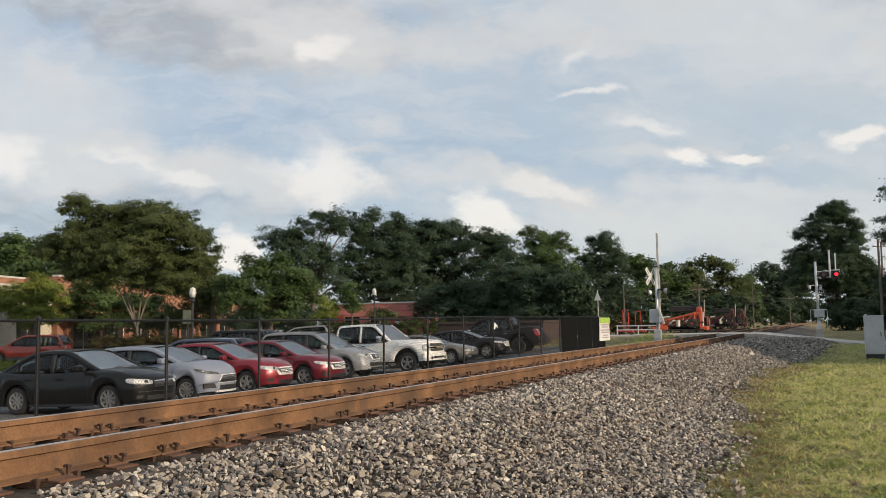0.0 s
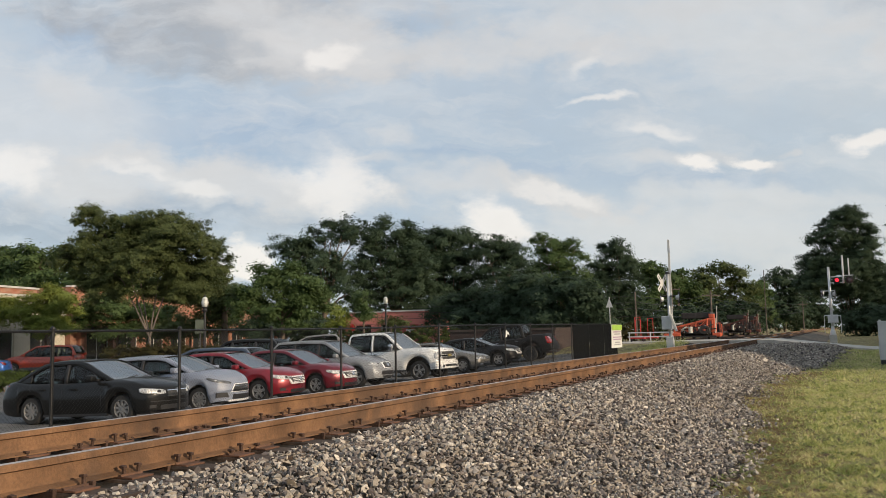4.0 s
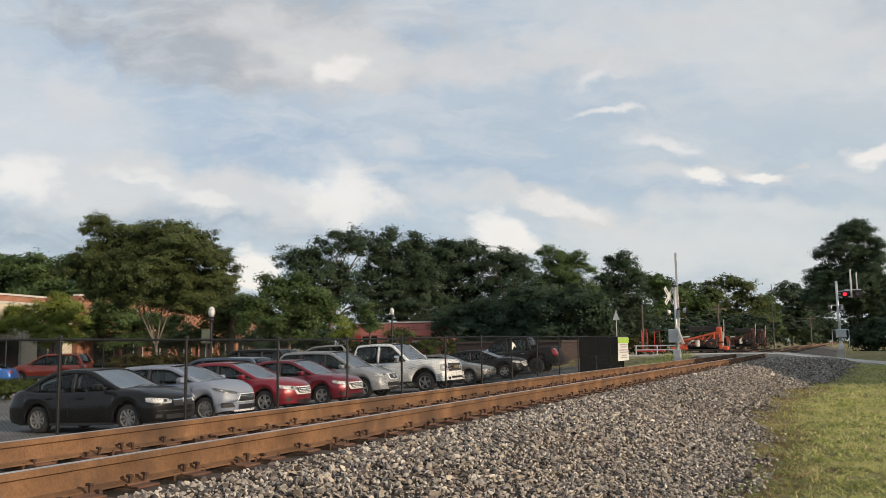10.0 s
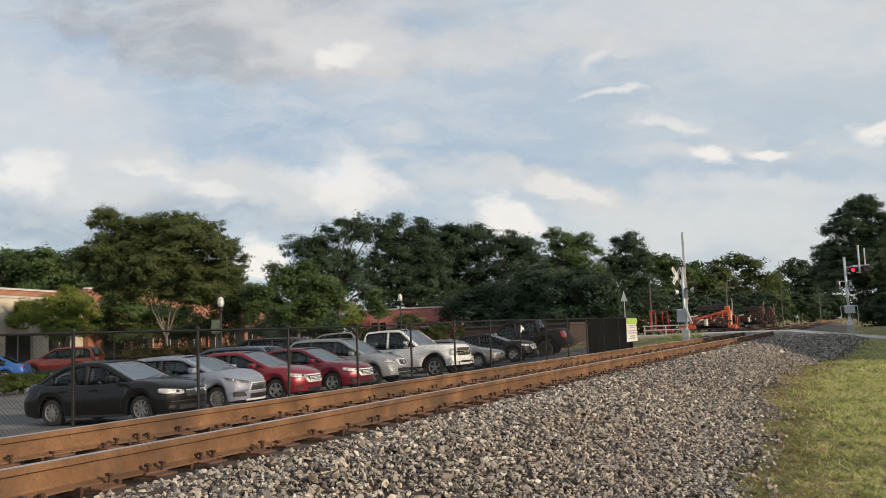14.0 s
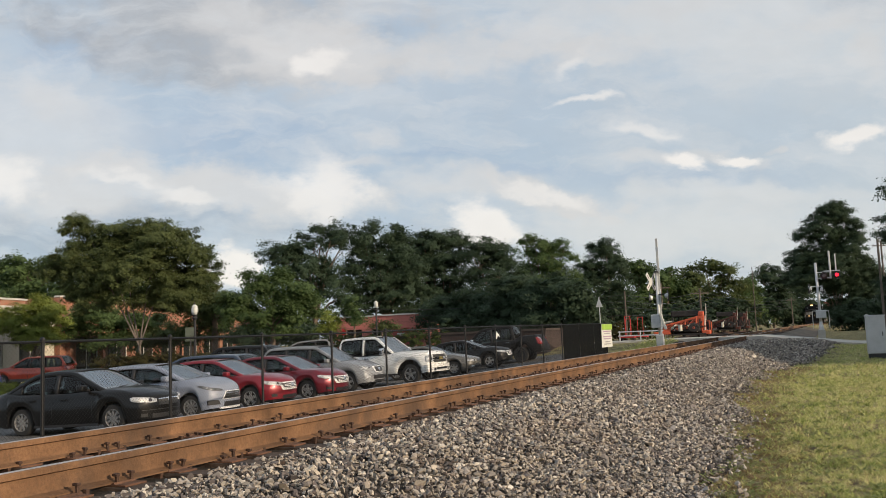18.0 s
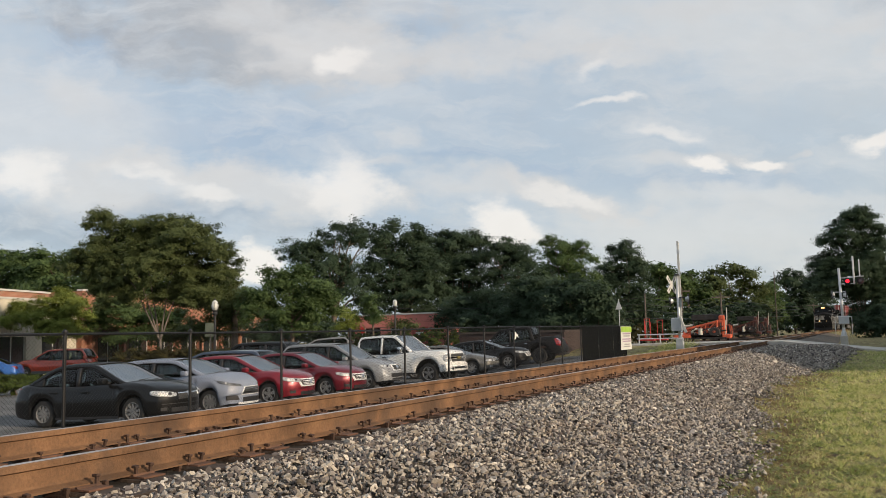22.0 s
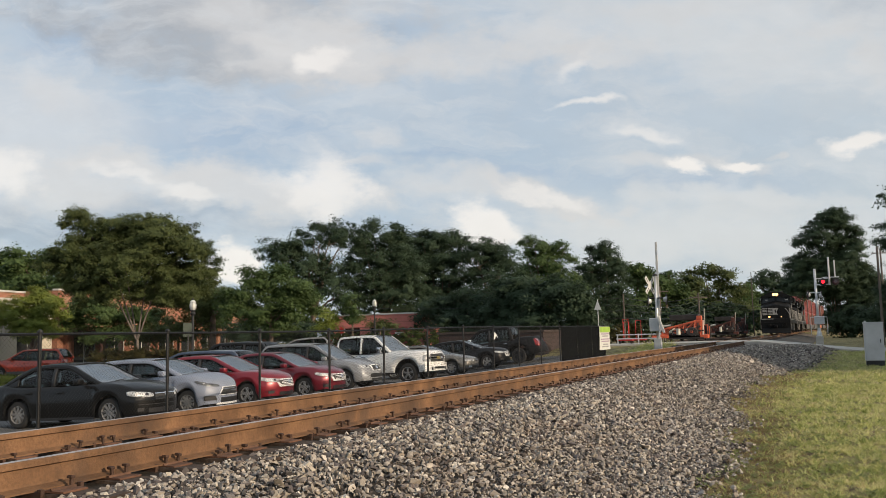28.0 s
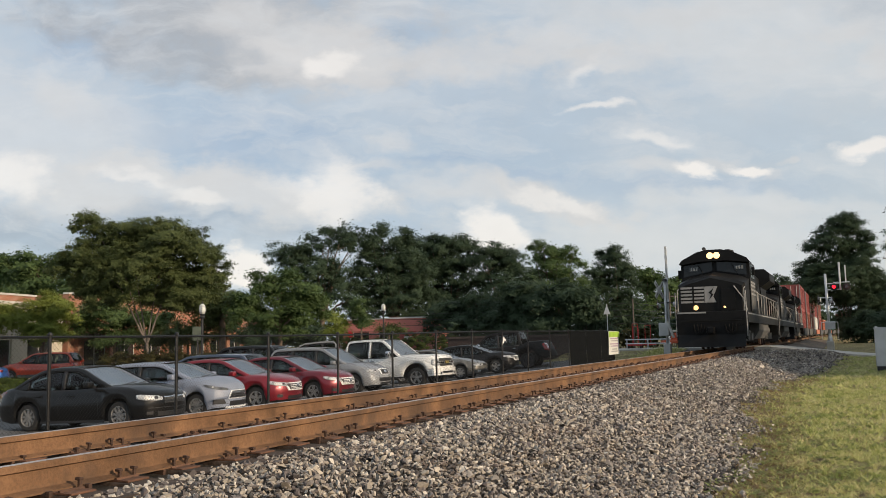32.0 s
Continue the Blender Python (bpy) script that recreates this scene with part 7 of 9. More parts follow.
P1 = utility_pole(-10.5, 69.8, 4.6, "weathered timber utility pole beyond the crossing", False, 0.08)
P2 = utility_pole(-13.5, 104, 7.0, "weathered timber utility pole in the distance", True)
P3 = utility_pole(-8.6, 100, 5.5, "weathered timber utility pole in the distance", True)
utility_pole(7.8, 66.6, 6.8, "dark timber pole beside the street", False, 0.1)
utility_pole(10.6, 115, 10.5, "dark timber pole in the distance", True, 0.13)
P4 = utility_pole(-2.5, 190, 6.0, "slim timber pole far along the line", True)
utility_pole(-5.0, 128, 9.0, "tall bare trunk-like pole among the trees", False, 0.07)


def wire(a, b, sag, label):
    bm = bmesh.new()
    a, b = Vector(a), Vector(b)
    pts = [a.lerp(b, k / 10) - Vector((0, 0, sag * 4 * (k / 10) * (1 - k / 10))) for k in range(11)]
    rings = []
    for p in pts:
        side_ = (b - a).cross(Vector((0, 0, 1))).normalized() * 0.016
        rings.append([bm.verts.new(p + o) for o in (side_, Vector((0, 0, 0.016)), -side_, Vector((0, 0, -0.016)))])
    for p, q in zip(rings, rings[1:]):
        for k in range(4):
            bm.faces.new((p[k], p[(k + 1) % 4], q[(k + 1) % 4], q[k]))
    return tagged(mesh_ob("overhead_wire", bm, DARK_STEEL), label, "wire", "overhead wires")


for dz in (0, -0.5, -1.0, -1.6):
    wire((P1[0], P1[1], P1[2] + dz), (P3[0], P3[1], P3[2] + dz), 0.5, "dark overhead wire between poles")
    wire((-34, 62, 3.4 + dz), (P1[0], P1[1], P1[2] + dz), 0.5, "dark overhead wire between poles")
    wire((P3[0], P3[1], P3[2] + dz), (P4[0], P4[1], P4[2] + dz), 0.8, "dark overhead wire between poles")

# triangular sign, back to the camera side, on a post among the bushes
sg = thing("triangle_sign", pose(-10.0, 59.1, float(ground_z(-10, 59.1)) - 0.1), "pale triangular road sign on a thin post", "road sign")
part("post", new_tube((0, 0, 0), (0, 0, 3.2), 0.03), ALU, sg)
part("plate", prism(bmesh.new(), [(-0.24, 2.5), (0.24, 2.5), (0.0, 3.15)], "y", -0.05, -0.035), GREY_PAINT, sg)

# ---- track machines on the siding ----
ORANGE = mat("orange_machine_paint", (0.60, 0.11, 0.045), 0.5, vary=0.2, scale=3, grain=40, bump=0.1, stain=0.45)
MACHINE_DARK = mat("oily_dark_steel", (0.035, 0.03, 0.028), 0.6, 0.2, 0.4, 4, 40, 0.3)
RUSTY_ORANGE = mat("grimy_orange_paint", (0.11, 0.032, 0.02), 0.6, vary=0.35, scale=3, grain=40, bump=0.1, stain=0.6)
CART_RED = mat("red_cart_paint", (0.42, 0.035, 0.03), 0.5, vary=0.2)
PALE_HOSE = mat("pale_machine_cover", (0.5, 0.48, 0.42), 0.6, vary=0.2)
side_rails = thing("siding_track", pose(0, 0, 0), "rusty siding rails beside the main line", "railway track")
for off in (-6.2, -4.7):
    part("siding_rail", new_box((off - 0.035, 59, -0.2), (off + 0.035, 110, -0.06)), RUST_DARK, side_rails)
for y in np.arange(59, 110, 1.2):
    part("siding_tie", new_box((-6.8, y, -0.3), (-4.1, y + 0.22, -0.195)), TIE_WOOD, side_rails)


def wheelset(parent, y, r=0.36):
    for x in (-0.75, 0.75):
        w = part("wheel", lathe(bmesh.new(), [(0.001, -0.06), (r, -0.06), (r * 1.06, 0.05), (0.001, 0.06)], 18, Matrix.Translation((x, y, r)) @ pose(0, 0, 0, 0, 90)), MACHINE_DARK, parent)
    part("axle", new_tube((-0.75, y, r), (0.75, y, r), 0.07), MACHINE_DARK, parent)


def tamper(m, label, seed, dark=False):
    """A track maintenance machine: low frame, rising lattice boom, dark canopy, a cluttered work head with rams and hoses."""
    rng = random.Random(seed)
    paint_ = RUSTY_ORANGE if dark else ORANGE
    t = thing("track_machine", m, label, "track machine", "track machines")
    part("frame", new_box((-1.25, -3.4, 0.42), (1.25, 3.4, 0.56), 0.03), MACHINE_DARK, t)
    part("front_beam", new_box((-1.7, -3.75, 0.28), (-0.75, -3.35, 0.5), 0.03), paint_, t)
    part("skid_plate", new_box((-0.75, -3.65, 0.18), (1.3, -3.4, 0.3), 0.02), MACHINE_DARK, t)
    for y in (-2.3, 2.3):
        wheelset(t, y)
    # lattice boom, one truss on each side
    for dy in (-3.5, -2.4):
        lo = [(-1.15, 0.5), (-0.55, 0.62), (0.1, 0.72), (0.75, 0.8)]
        hi = [(-1.0, 0.98), (-0.45, 1.12), (0.15, 1.3), (0.8, 1.5)]
        for row in (hi, lo):
            for (x0, z0), (x1, z1) in zip(row, row[1:]):
                part("boom_chord", new_box((-0.02, -0.05, -0.06), (math.hypot(x1 - x0, z1 - z0) + 0.02, 0.05, 0.06), 0.012, Matrix.Translation((x0, dy, z0)) @ pose(0, 0, 0, 0, -math.degrees(math.atan2(z1 - z0, x1 - x0)))), paint_, t)
        for (x0, z0), (x1, z1) in zip(hi, lo):
            part("boom_strut", new_tube((x0, dy, z0), (x1, dy, z1), 0.05, n=8), paint_, t)
        for (x0, z0), (x1, z1) in zip(hi[1:], lo):
            part("boom_brace", new_tube((x0, dy, z0), (x1, dy, z1), 0.035, n=6), paint_, t)
        part("boom_leg", new_tube((-1.0, dy, 0.98), (-1.32, dy, 0.16), 0.06, 0.045, 8), paint_, t)
    part("roller", new_tube((-1.75, -3.0, 1.08), (-0.65, -3.0, 1.24), 0.085, n=14), PALE_HOSE, t, "pale rolled cover")
    part("roller_cap", new_tube((-0.65, -3.0, 1.24), (-0.6, -3.0, 1.25), 0.1, n=14), MACHINE_DARK, t)
    part("tank", new_tube((-0.15, -3.62, 0.5), (-0.15, -3.62, 0.98), 0.12, n=14), PALE_HOSE, t, "pale upright tank")
    # canopy on posts over the engine
    part("engine_block", new_box((-0.7, -1.2, 0.56), (0.75, 1.0, 1.25), 0.08), MACHINE_DARK, t)
    part("radiator", new_box((-0.62, -1.28, 0.7), (0.3, -1.2, 1.18), 0.02), MACHINE_DARK, t)
    for k in range(6):
        part("radiator_bar", new_box((-0.58, -1.3, 0.74 + 0.07 * k), (0.26, -1.28, 0.77 + 0.07 * k)), paint_ if k == 5 else MACHINE_DARK, t)
    part("canopy", new_box((-0.95, -1.5, 1.62), (0.75, 1.0, 2.06), 0.05), MACHINE_DARK, t)
    for x in (-0.85, 0.65):
        for y in (-1.4, 0.9):
            part("canopy_post", new_tube((x, y, 0.56), (x, y, 1.64), 0.04), MACHINE_DARK, t)
    # work head
    part("head_block", new_box((0.75, -3.3, 0.5), (1.2, -2.3, 1.6), 0.05), paint_, t)
    part("head_top", new_box((0.85, -3.1, 1.6), (1.15, -2.6, 1.92), 0.05), paint_, t)
    part("head_shoe", new_box((1.05, -3.5, 0.2), (1.5, -2.6, 0.5), 0.05), paint_, t)
    part("flywheel", lathe(bmesh.new(), [(0.1, -0.06), (0.3, -0.06), (0.34, -0.03), (0.34, 0.03), (0.3, 0.06), (0.1, 0.06)], 20, Matrix.Translation((0.62, -3.55, 0.72)) @ pose(0, 0, 0, 90)), MACHINE_DARK, t)
    part("flywheel_hub", lathe(bmesh.new(), [(0.001, 0.08), (0.09, 0.07), (0.1, -0.06)], 12, Matrix.Translation((0.62, -3.55, 0.72)) @ pose(0, 0, 0, 90)), paint_, t)
    for k in range(4):
        x = 0.78 + 0.15 * k
        part("lifting_ram", new_tube((x, -3.42, 0.4), (x + 0.04 * (k % 2), -3.36, 1.25 + 0.1 * k), 0.045, 0.03, 8), (PALE_HOSE, MACHINE_DARK, paint_)[k % 3] if not dark else MACHINE_DARK, t)
        part("ram_collar", new_tube((x, -3.42, 0.75), (x + 0.01, -3.415, 0.85), 0.07, n=8), MACHINE_DARK, t)
    for k in range(5):
        part("tamping_arm", new_box((1.15, -1.9 + 0.5 * k, 0.25), (1.3, -1.78 + 0.5 * k, 1.15 + 0.12 * (k % 3)), 0.02), paint_ if k % 2 else MACHINE_DARK, t)
    for k in range(12):
        x, z = rng.uniform(-0.9, 1.1), rng.uniform(0.5, 0.8)
        pts = [Vector((x, -3.56, z)), Vector((x + rng.uniform(-0.15, 0.15), -3.62, z + rng.uniform(0.15, 0.3))), Vector((x + rng.uniform(0.1, 0.35), -3.5, z + rng.uniform(0.2, 0.5)))]
        bm = bmesh.new()
        for p_, q_ in zip(pts, pts[1:]):
            tube(bm, p_, q_, 0.028, n=6)
        part("hose", bm, (MACHINE_DARK, PALE_HOSE, MACHINE_DARK)[k % 3], t)
        part("valve", new_box((x - 0.06, -3.58, z - 0.08), (x + 0.06, -3.48, z + 0.06), 0.015), (PALE_HOSE if k % 4 == 0 else MACHINE_DARK), t)
    part("exhaust_stack", new_tube((1.0, -0.4, 1.25), (1.0, -0.4, 2.2), 0.07, n=10), paint_ if dark else MACHINE_DARK, t)
    part("marker_pole", new_tube((1.3, -3.2, 1.2), (1.35, -3.2, 2.5), 0.02, n=6), PALE_HOSE, t)
    return t


tamper(pose(-4.55, 63.0, -0.06) @ Matrix.Diagonal((1.12, 1, 0.88, 1)), "orange track maintenance machine with a slanting boom", 1)
tamper(pose(-5.45, 96.0, -0.06), "orange and dark track machine parked behind another", 2, True)
tamper(pose(-5.45, 107.5, -0.06), "oily dark track machine at the end of the siding", 3, True)
# red push carts and a low rail
for x, y, h in ((-7.4, 55.4, 0.95), (-6.7, 55.9, 0.85), (-7.8, 57.5, 0.8)):
    t = thing("push_cart", pose(x, y, float(road_z(np.float64(x), 0)) + 0.0), "red steel push cart frame beside the street", "cart", "red carts")
    part("deck", new_box((-0.5, -0.3, 0.18), (0.5, 0.3, 0.28), 0.02), CART_RED, t)
    for sx in (-0.42, 0.42):
        part("upright", new_tube((sx * 0.4, 0.2, 0.28), (sx * 0.4, 0.2, h + 0.6), 0.02), CART_RED, t)
        for sy in (-0.22, 0.22):
            part("wheel", new_tube((sx - 0.03, sy, 0.1), (sx + 0.03, sy, 0.1), 0.1, n=12), MACHINE_DARK, t)
    part("handle", new_tube((-0.17, 0.2, h + 0.6), (0.17, 0.2, h + 0.6), 0.02), CART_RED, t)
gr = thing("guard_rail", pose(-6.2, 54.5, -0.06), "low galvanised guard rail beside the street", "guard rail")
for z in (0.3, 0.55):
    part("rail_bar", new_tube((-1.6, 0, z), (1.2, 0, z), 0.035), ALU, gr)
for x in (-1.5, -0.2, 1.1):
    part("rail_post", new_tube((x, 0, 0), (x, 0, 0.6), 0.04), ALU, gr)


# ---- behind the lot ----

def brick_mat(name, a, b, joint, scale=1.0):
    m = bpy.data.materials.new(name)
    m.use_nodes = True
    n = Nodes(m.node_tree)
    co = n.add("ShaderNodeTexCoord").outputs["Object"]
    xyz = n.add("ShaderNodeSeparateXYZ", {0: co})
    flat = n.add("ShaderNodeCombineXYZ", {0: n.math("ADD", xyz.outputs[0], xyz.outputs[1]), 1: xyz.outputs[2]}).outputs[0]
    br = n.add("ShaderNodeTexBrick", {"Vector": flat}, in_Scale=1.0)
    br.inputs["Color1"].default_value, br.inputs["Color2"].default_value, br.inputs["Mortar"].default_value = (*a, 1), (*b, 1), (*joint, 1)
    br.inputs["Brick Width"].default_value, br.inputs["Row Height"].default_value, br.inputs["Mortar Size"].default_value = 0.21 * scale, 0.075 * scale, 0.008
    big = n.noise(co, 0.6, 4)
    col = n.mix(n.math("MULTIPLY", n.ramp(big, [(0.4, 0.0), (0.7, 1.0)]), 0.4), br.outputs["Color"], tuple(c * 0.55 for c in a))
    bump = n.add("ShaderNodeBump", {"Height": br.outputs["Fac"]}, in_Strength=0.4, in_Distance=-0.01).outputs[0]
    p = n.add("ShaderNodeBsdfPrincipled", {"Base Color": col, "Normal": bump}, in_Roughness=0.85)
    n.add("ShaderNodeOutputMaterial", {0: p.outputs[0]})
    return m


BRICK = brick_mat("orange_brick", (0.33, 0.125, 0.07), (0.26, 0.095, 0.055), (0.35, 0.27, 0.2))
BRICK_DARK = brick_mat("dark_brick", (0.06, 0.034, 0.029), (0.042, 0.025, 0.022), (0.075, 0.062, 0.056))
RED_WALL = mat("pink_red_painted_wall", (0.50, 0.17, 0.14), 0.8, vary=0.12, scale=0.8, grain=30, bump=0.15, stain=0.2)
CREAM = mat("cream_stucco", (0.55, 0.50, 0.40), 0.85, vary=0.12, scale=0.7, grain=40, bump=0.2, stain=0.25)
ROOF_EDGE = mat("pale_metal_coping", (0.55, 0.54, 0.5), 0.5, 0.2, 0.1)
DARK_EDGE = mat("dark_brick_coping", (0.07, 0.05, 0.042), 0.8, vary=0.2)
WINDOW_GLASS = mat("dark_shop_glass", (0.02, 0.024, 0.026), 0.05, 0.0, 0.2, bump=0.0, spec=0.9)


def block(name, m, size, label, wall, openings, height, category="building"):
    """A flat-roofed building: local x runs along its front, which faces -y. openings: (x0, x1, z0, z1)."""
    L, D = size
    b = thing(name, m, label, category)
    xs_ = sorted({0.0, L, *[o[0] for o in openings], *[o[1] for o in openings]})
    zs_ = sorted({0.0, height, *[o[2] for o in openings], *[o[3] for o in openings]})
    bm = bmesh.new()
    for x0, x1 in zip(xs_, xs_[1:]):
        for z0, z1 in zip(zs_, zs_[1:]):
            if not any(o[0] <= x0 and x1 <= o[1] and o[2] <= z0 and z1 <= o[3] for o in openings):
                box(bm, (x0, 0, z0), (x1, 0.3, z1))
    bmesh.ops.remove_doubles(bm, verts=bm.verts, dist=1e-4)
    part("front_wall", bm, wall, b)
    part("side_wall", new_box((0, 0.3, 0), (0.3, D, height)), wall, b)
    part("side_wall", new_box((L - 0.3, 0.3, 0), (L, D, height)), wall, b)
    part("back_wall", new_box((0.3, D - 0.3, 0), (L - 0.3, D, height)), wall, b)
    part("roof", new_box((0.3, 0.3, height - 0.5), (L - 0.3, D - 0.3, height - 0.35)), CONCRETE, b)
    part("coping", new_box((-0.08, -0.08, height), (L + 0.08, 0.4, height + 0.12)), ROOF_EDGE if height > 3 else DARK_EDGE, b)
    part("coping", new_box((L - 0.35, 0.4, height), (L + 0.08, D, height + 0.12)), ROOF_EDGE if height > 3 else DARK_EDGE, b)
    for x0, x1, z0, z1 in openings:
        w = part("window", new_box((x0, 0.14, z0), (x1, 0.17, z1)), WINDOW_GLASS, b, "dark window glass")
        for a, c in ((x0, x0 + 0.07), (x1 - 0.07, x1), ((x0 + x1) / 2 - 0.03, (x0 + x1) / 2 + 0.03)):
            part("frame_bar", new_box((a, 0.1, z0), (c, 0.2, z1)), ROOF_EDGE, w)
        part("window_sill", new_box((x0 - 0.08, -0.06, z0 - 0.12), (x1 + 0.08, 0.1, z0)), ROOF_EDGE, w)
    return b


# long brick shop building; its front recedes from the camera
A_, B_ = Vector((-46.0, 46.0)), Vector((-55.0, 83.0))
ang = math.degrees(math.atan2(B_.y - A_.y, B_.x - A_.x))
Lb = (B_ - A_).length
opens = [(2.0 + 4.2 * i, 4.9 + 4.2 * i, 0.4, 2.7) for i in range(int((Lb - 3) / 4.2))]
bb = block("shop_building", pose(A_.x, A_.y, -1.45, 0, 0, ang), (Lb, 14), "long orange-brick shop building with dark shop windows", BRICK, opens, 6.1)
for i in range(int(Lb / 4.2) + 1):
    part("column", new_box((0.7 + 4.2 * i, -0.35, 0), (1.3 + 4.2 * i, 0.0, 3.2), 0.02), BRICK, bb)
part("awning", new_box((0.5, -1.3, 3.0), (Lb, -0.01, 3.2), 0.03, None), mat("dark_awning", (0.05, 0.05, 0.055), 0.7), bb, "dark flat awning")
# cream corner block with a brick attic
A2 = Vector((-43.5, 36.5))
cb = block("corner_shop", pose(A2.x, A2.y, -1.45, 0, 0, 104), (9.0, 10), "cream stucco corner shop with a brick attic", CREAM, [(1.0, 3.6, 0.5, 2.8), (5.2, 7.8, 0.5, 2.8)], 5.2)
part("attic", new_box((0.0, 0.5, 5.32), (6.5, 6.0, 5.75)), BRICK, cb)
part("attic_coping", new_box((-0.1, 0.4, 5.75), (6.6, 6.1, 5.87)), ROOF_EDGE, cb)
# red painted building
A3, B3 = Vector((-36.3, 68.0)), Vector((-28.2, 67.7))
rb = block("red_building", pose(A3.x, A3.y, -1.3, 0, 0, math.degrees(math.atan2(B3.y - A3.y, B3.x - A3.x))), ((B3 - A3).length, 6), "low pink-red painted building with a flat roof", RED_WALL,
           [(1.0, 2.7, 1.6, 2.9), (3.7, 5.3, 1.6, 2.9)], 4.0)
part("door_panel", new_box((5.9, -0.06, 1.2), (7.5, 0.0, 2.9), 0.02), mat("dull_red_panel", (0.34, 0.07, 0.06), 0.7), rb)
part("text_bar", new_box((6.3, -0.08, 2.2), (7.1, -0.062, 2.45)), WHITE_PANEL, rb)
# dark brick house behind the far bays of the fence
hb = block("brick_house", pose(-16.6, 47.0, -1.0, 0, 0, 0), (6.4, 7), "low dark-brick wall of a house behind the fence", BRICK_DARK, [], 1.78, "house")

# ---- hedges and shrubs ----
RED_SHRUB = leaf_mat("russet_shrub_leaves", (0.035, 0.042, 0.014), (0.10, 0.082, 0.032))
WOODY = BARK


def hedge(x0, y0, x1, y1, w, h, label, leaf, seed, size=0.06, k=2.4):
    rng = np.random.default_rng(seed)
    L = math.hypot(x1 - x0, y1 - y0)
    z = float(ground_z((x0 + x1) / 2, (y0 + y1) / 2))
    t = thing("hedge", pose(x0, y0, z, 0, 0, math.degrees(math.atan2(y1 - y0, x1 - x0))), label, "hedge", "hedges")
    n = max(3, int(L / (w * 0.7)))
    blobs = [(L * (i + 0.5) / n, rng.uniform(-0.1, 0.1) * w, h * 0.5, L / n * 0.75, w * 0.55, h * 0.52 * rng.uniform(0.85, 1.1)) for i in range(n)]
    area = L * (h * 2 + w)
    V, F = leaves(rng, blobs, int(k * area / (1.1 * size * size) / 24), 40, size * 0.8, 0.14)
    part("foliage", raw_mesh("foliage", V, F, leaf), None, t)
    bm = bmesh.new()
    for b in blobs:
        for j in range(3):
            tube(bm, (b[0], 0, -0.05), (b[0] + rng.uniform(-0.5, 0.5) * b[3], rng.uniform(-0.3, 0.3) * w, h * 0.7), 0.03, 0.01, 5)
    part("stems", bm, WOODY, t)
    return t


hedge(-28.5, 21.5, -25.0, 26.0, 1.5, 0.62, "clipped green hedge at the edge of the lot", HEDGE_LEAF, 1)
hedge(-31.4, 24.0, -30.6, 31.5, 1.4, 0.7, "clipped green hedge beside the lane", HEDGE_LEAF, 2)
hedge(-29.5, 33.0, -24.0, 38.5, 2.2, 1.75, "loose russet-green shrubs round the tree", RED_SHRUB, 3)
hedge(-24.0, 38.5, -19.5, 44.5, 1.6, 1.45, "loose green shrubs behind the parked cars", HEDGE_LEAF, 4)
hedge(-30.0, 55.0, -22.0, 60.0, 1.6, 1.9, "loose green shrubs behind the lot", HEDGE_LEAF, 5, 0.09)
hedge(-24.0, 62.0, -12.0, 64.0, 2.6, 3.0, "dense dark shrubs under the wood", LEAF_DARK, 6, 0.13)
hedge(-66.0, 92.0, -28.0, 104.0, 6.0, 6.0, "dense undergrowth of the wood", LEAF_DARK, 7, 0.3, 2.2)
hedge(-28.0, 104.0, -12.0, 128.0, 6.0, 6.0, "dense undergrowth of the wood", LEAF_DARK, 8, 0.3, 2.2)
hedge(-26.0, 68.0, -9.3, 73.0, 2.6, 2.6, "brown-green shrubs beyond the street", RED_SHRUB, 17, 0.12)
hedge(-9.0, 108.0, -7.5, 135.0, 4.0, 4.5, "dense dark undergrowth along the line", LEAF_DARK, 18, 0.25)
hedge(-14.0, 128.0, -9.0, 200.0, 6.0, 5.5, "dense undergrowth along the line", LEAF_DARK, 9, 0.4, 2.2)
hedge(-9.0, 205.0, 2.0, 300.0, 8.0, 7.0, "distant undergrowth along the line", LEAF_DARK, 10, 0.5, 2.2)
hedge(20.0, 112.0, 40.0, 108.0, 5.0, 5.0, "dark undergrowth east of the line", LEAF_DARK, 11, 0.3, 1.3)
hedge(11.0, 78.0, 30.0, 76.0, 3.0, 3.5, "dark shrubs beyond the street", LEAF_DARK, 12, 0.2)
hedge(-11.5, 76.0, -8.2, 112.0, 2.4, 3.2, "dense dark undergrowth behind the track machines", LEAF_DARK, 19, 0.2, 2.0)
hedge(-30.0, 78.0, -12.0, 84.0, 3.0, 4.6, "dense dark undergrowth of the wood", LEAF_DARK, 20, 0.25, 2.2)
hedge(-62.0, 80.0, -36.0, 86.0, 3.0, 4.5, "dense dark undergrowth of the wood", LEAF_DARK, 21, 0.28, 2.2)
hedge(13.0, 400.0, 70.0, 340.0, 12.0, 18.0, "distant dark woodland edge", LEAF_DARK, 13, 0.7, 1.3)
hedge(-40.0, 420.0, 20.0, 430.0, 12.0, 12.0, "distant dark woodland edge", LEAF_DARK, 14, 0.8, 1.3)

# unseen belts behind the viewpoint, added so that paint and glass reflect something dark
hedge(-95.0, -30.0, 34.0, -34.0, 6.0, 9.0, "tall dark tree belt south of the lot", LEAF_DARK, 15, 0.5, 1.6)
hedge(78.0, -34.0, 82.0, 60.0, 6.0, 8.5, "tall dark tree belt east of the verge", LEAF_DARK, 16, 0.5, 1.6)

# ---- street lamps ----
LAMP_GLASS = mat("frosted_lamp_globe", (0.55, 0.56, 0.53), 0.35, vary=0.08, bump=0.0)


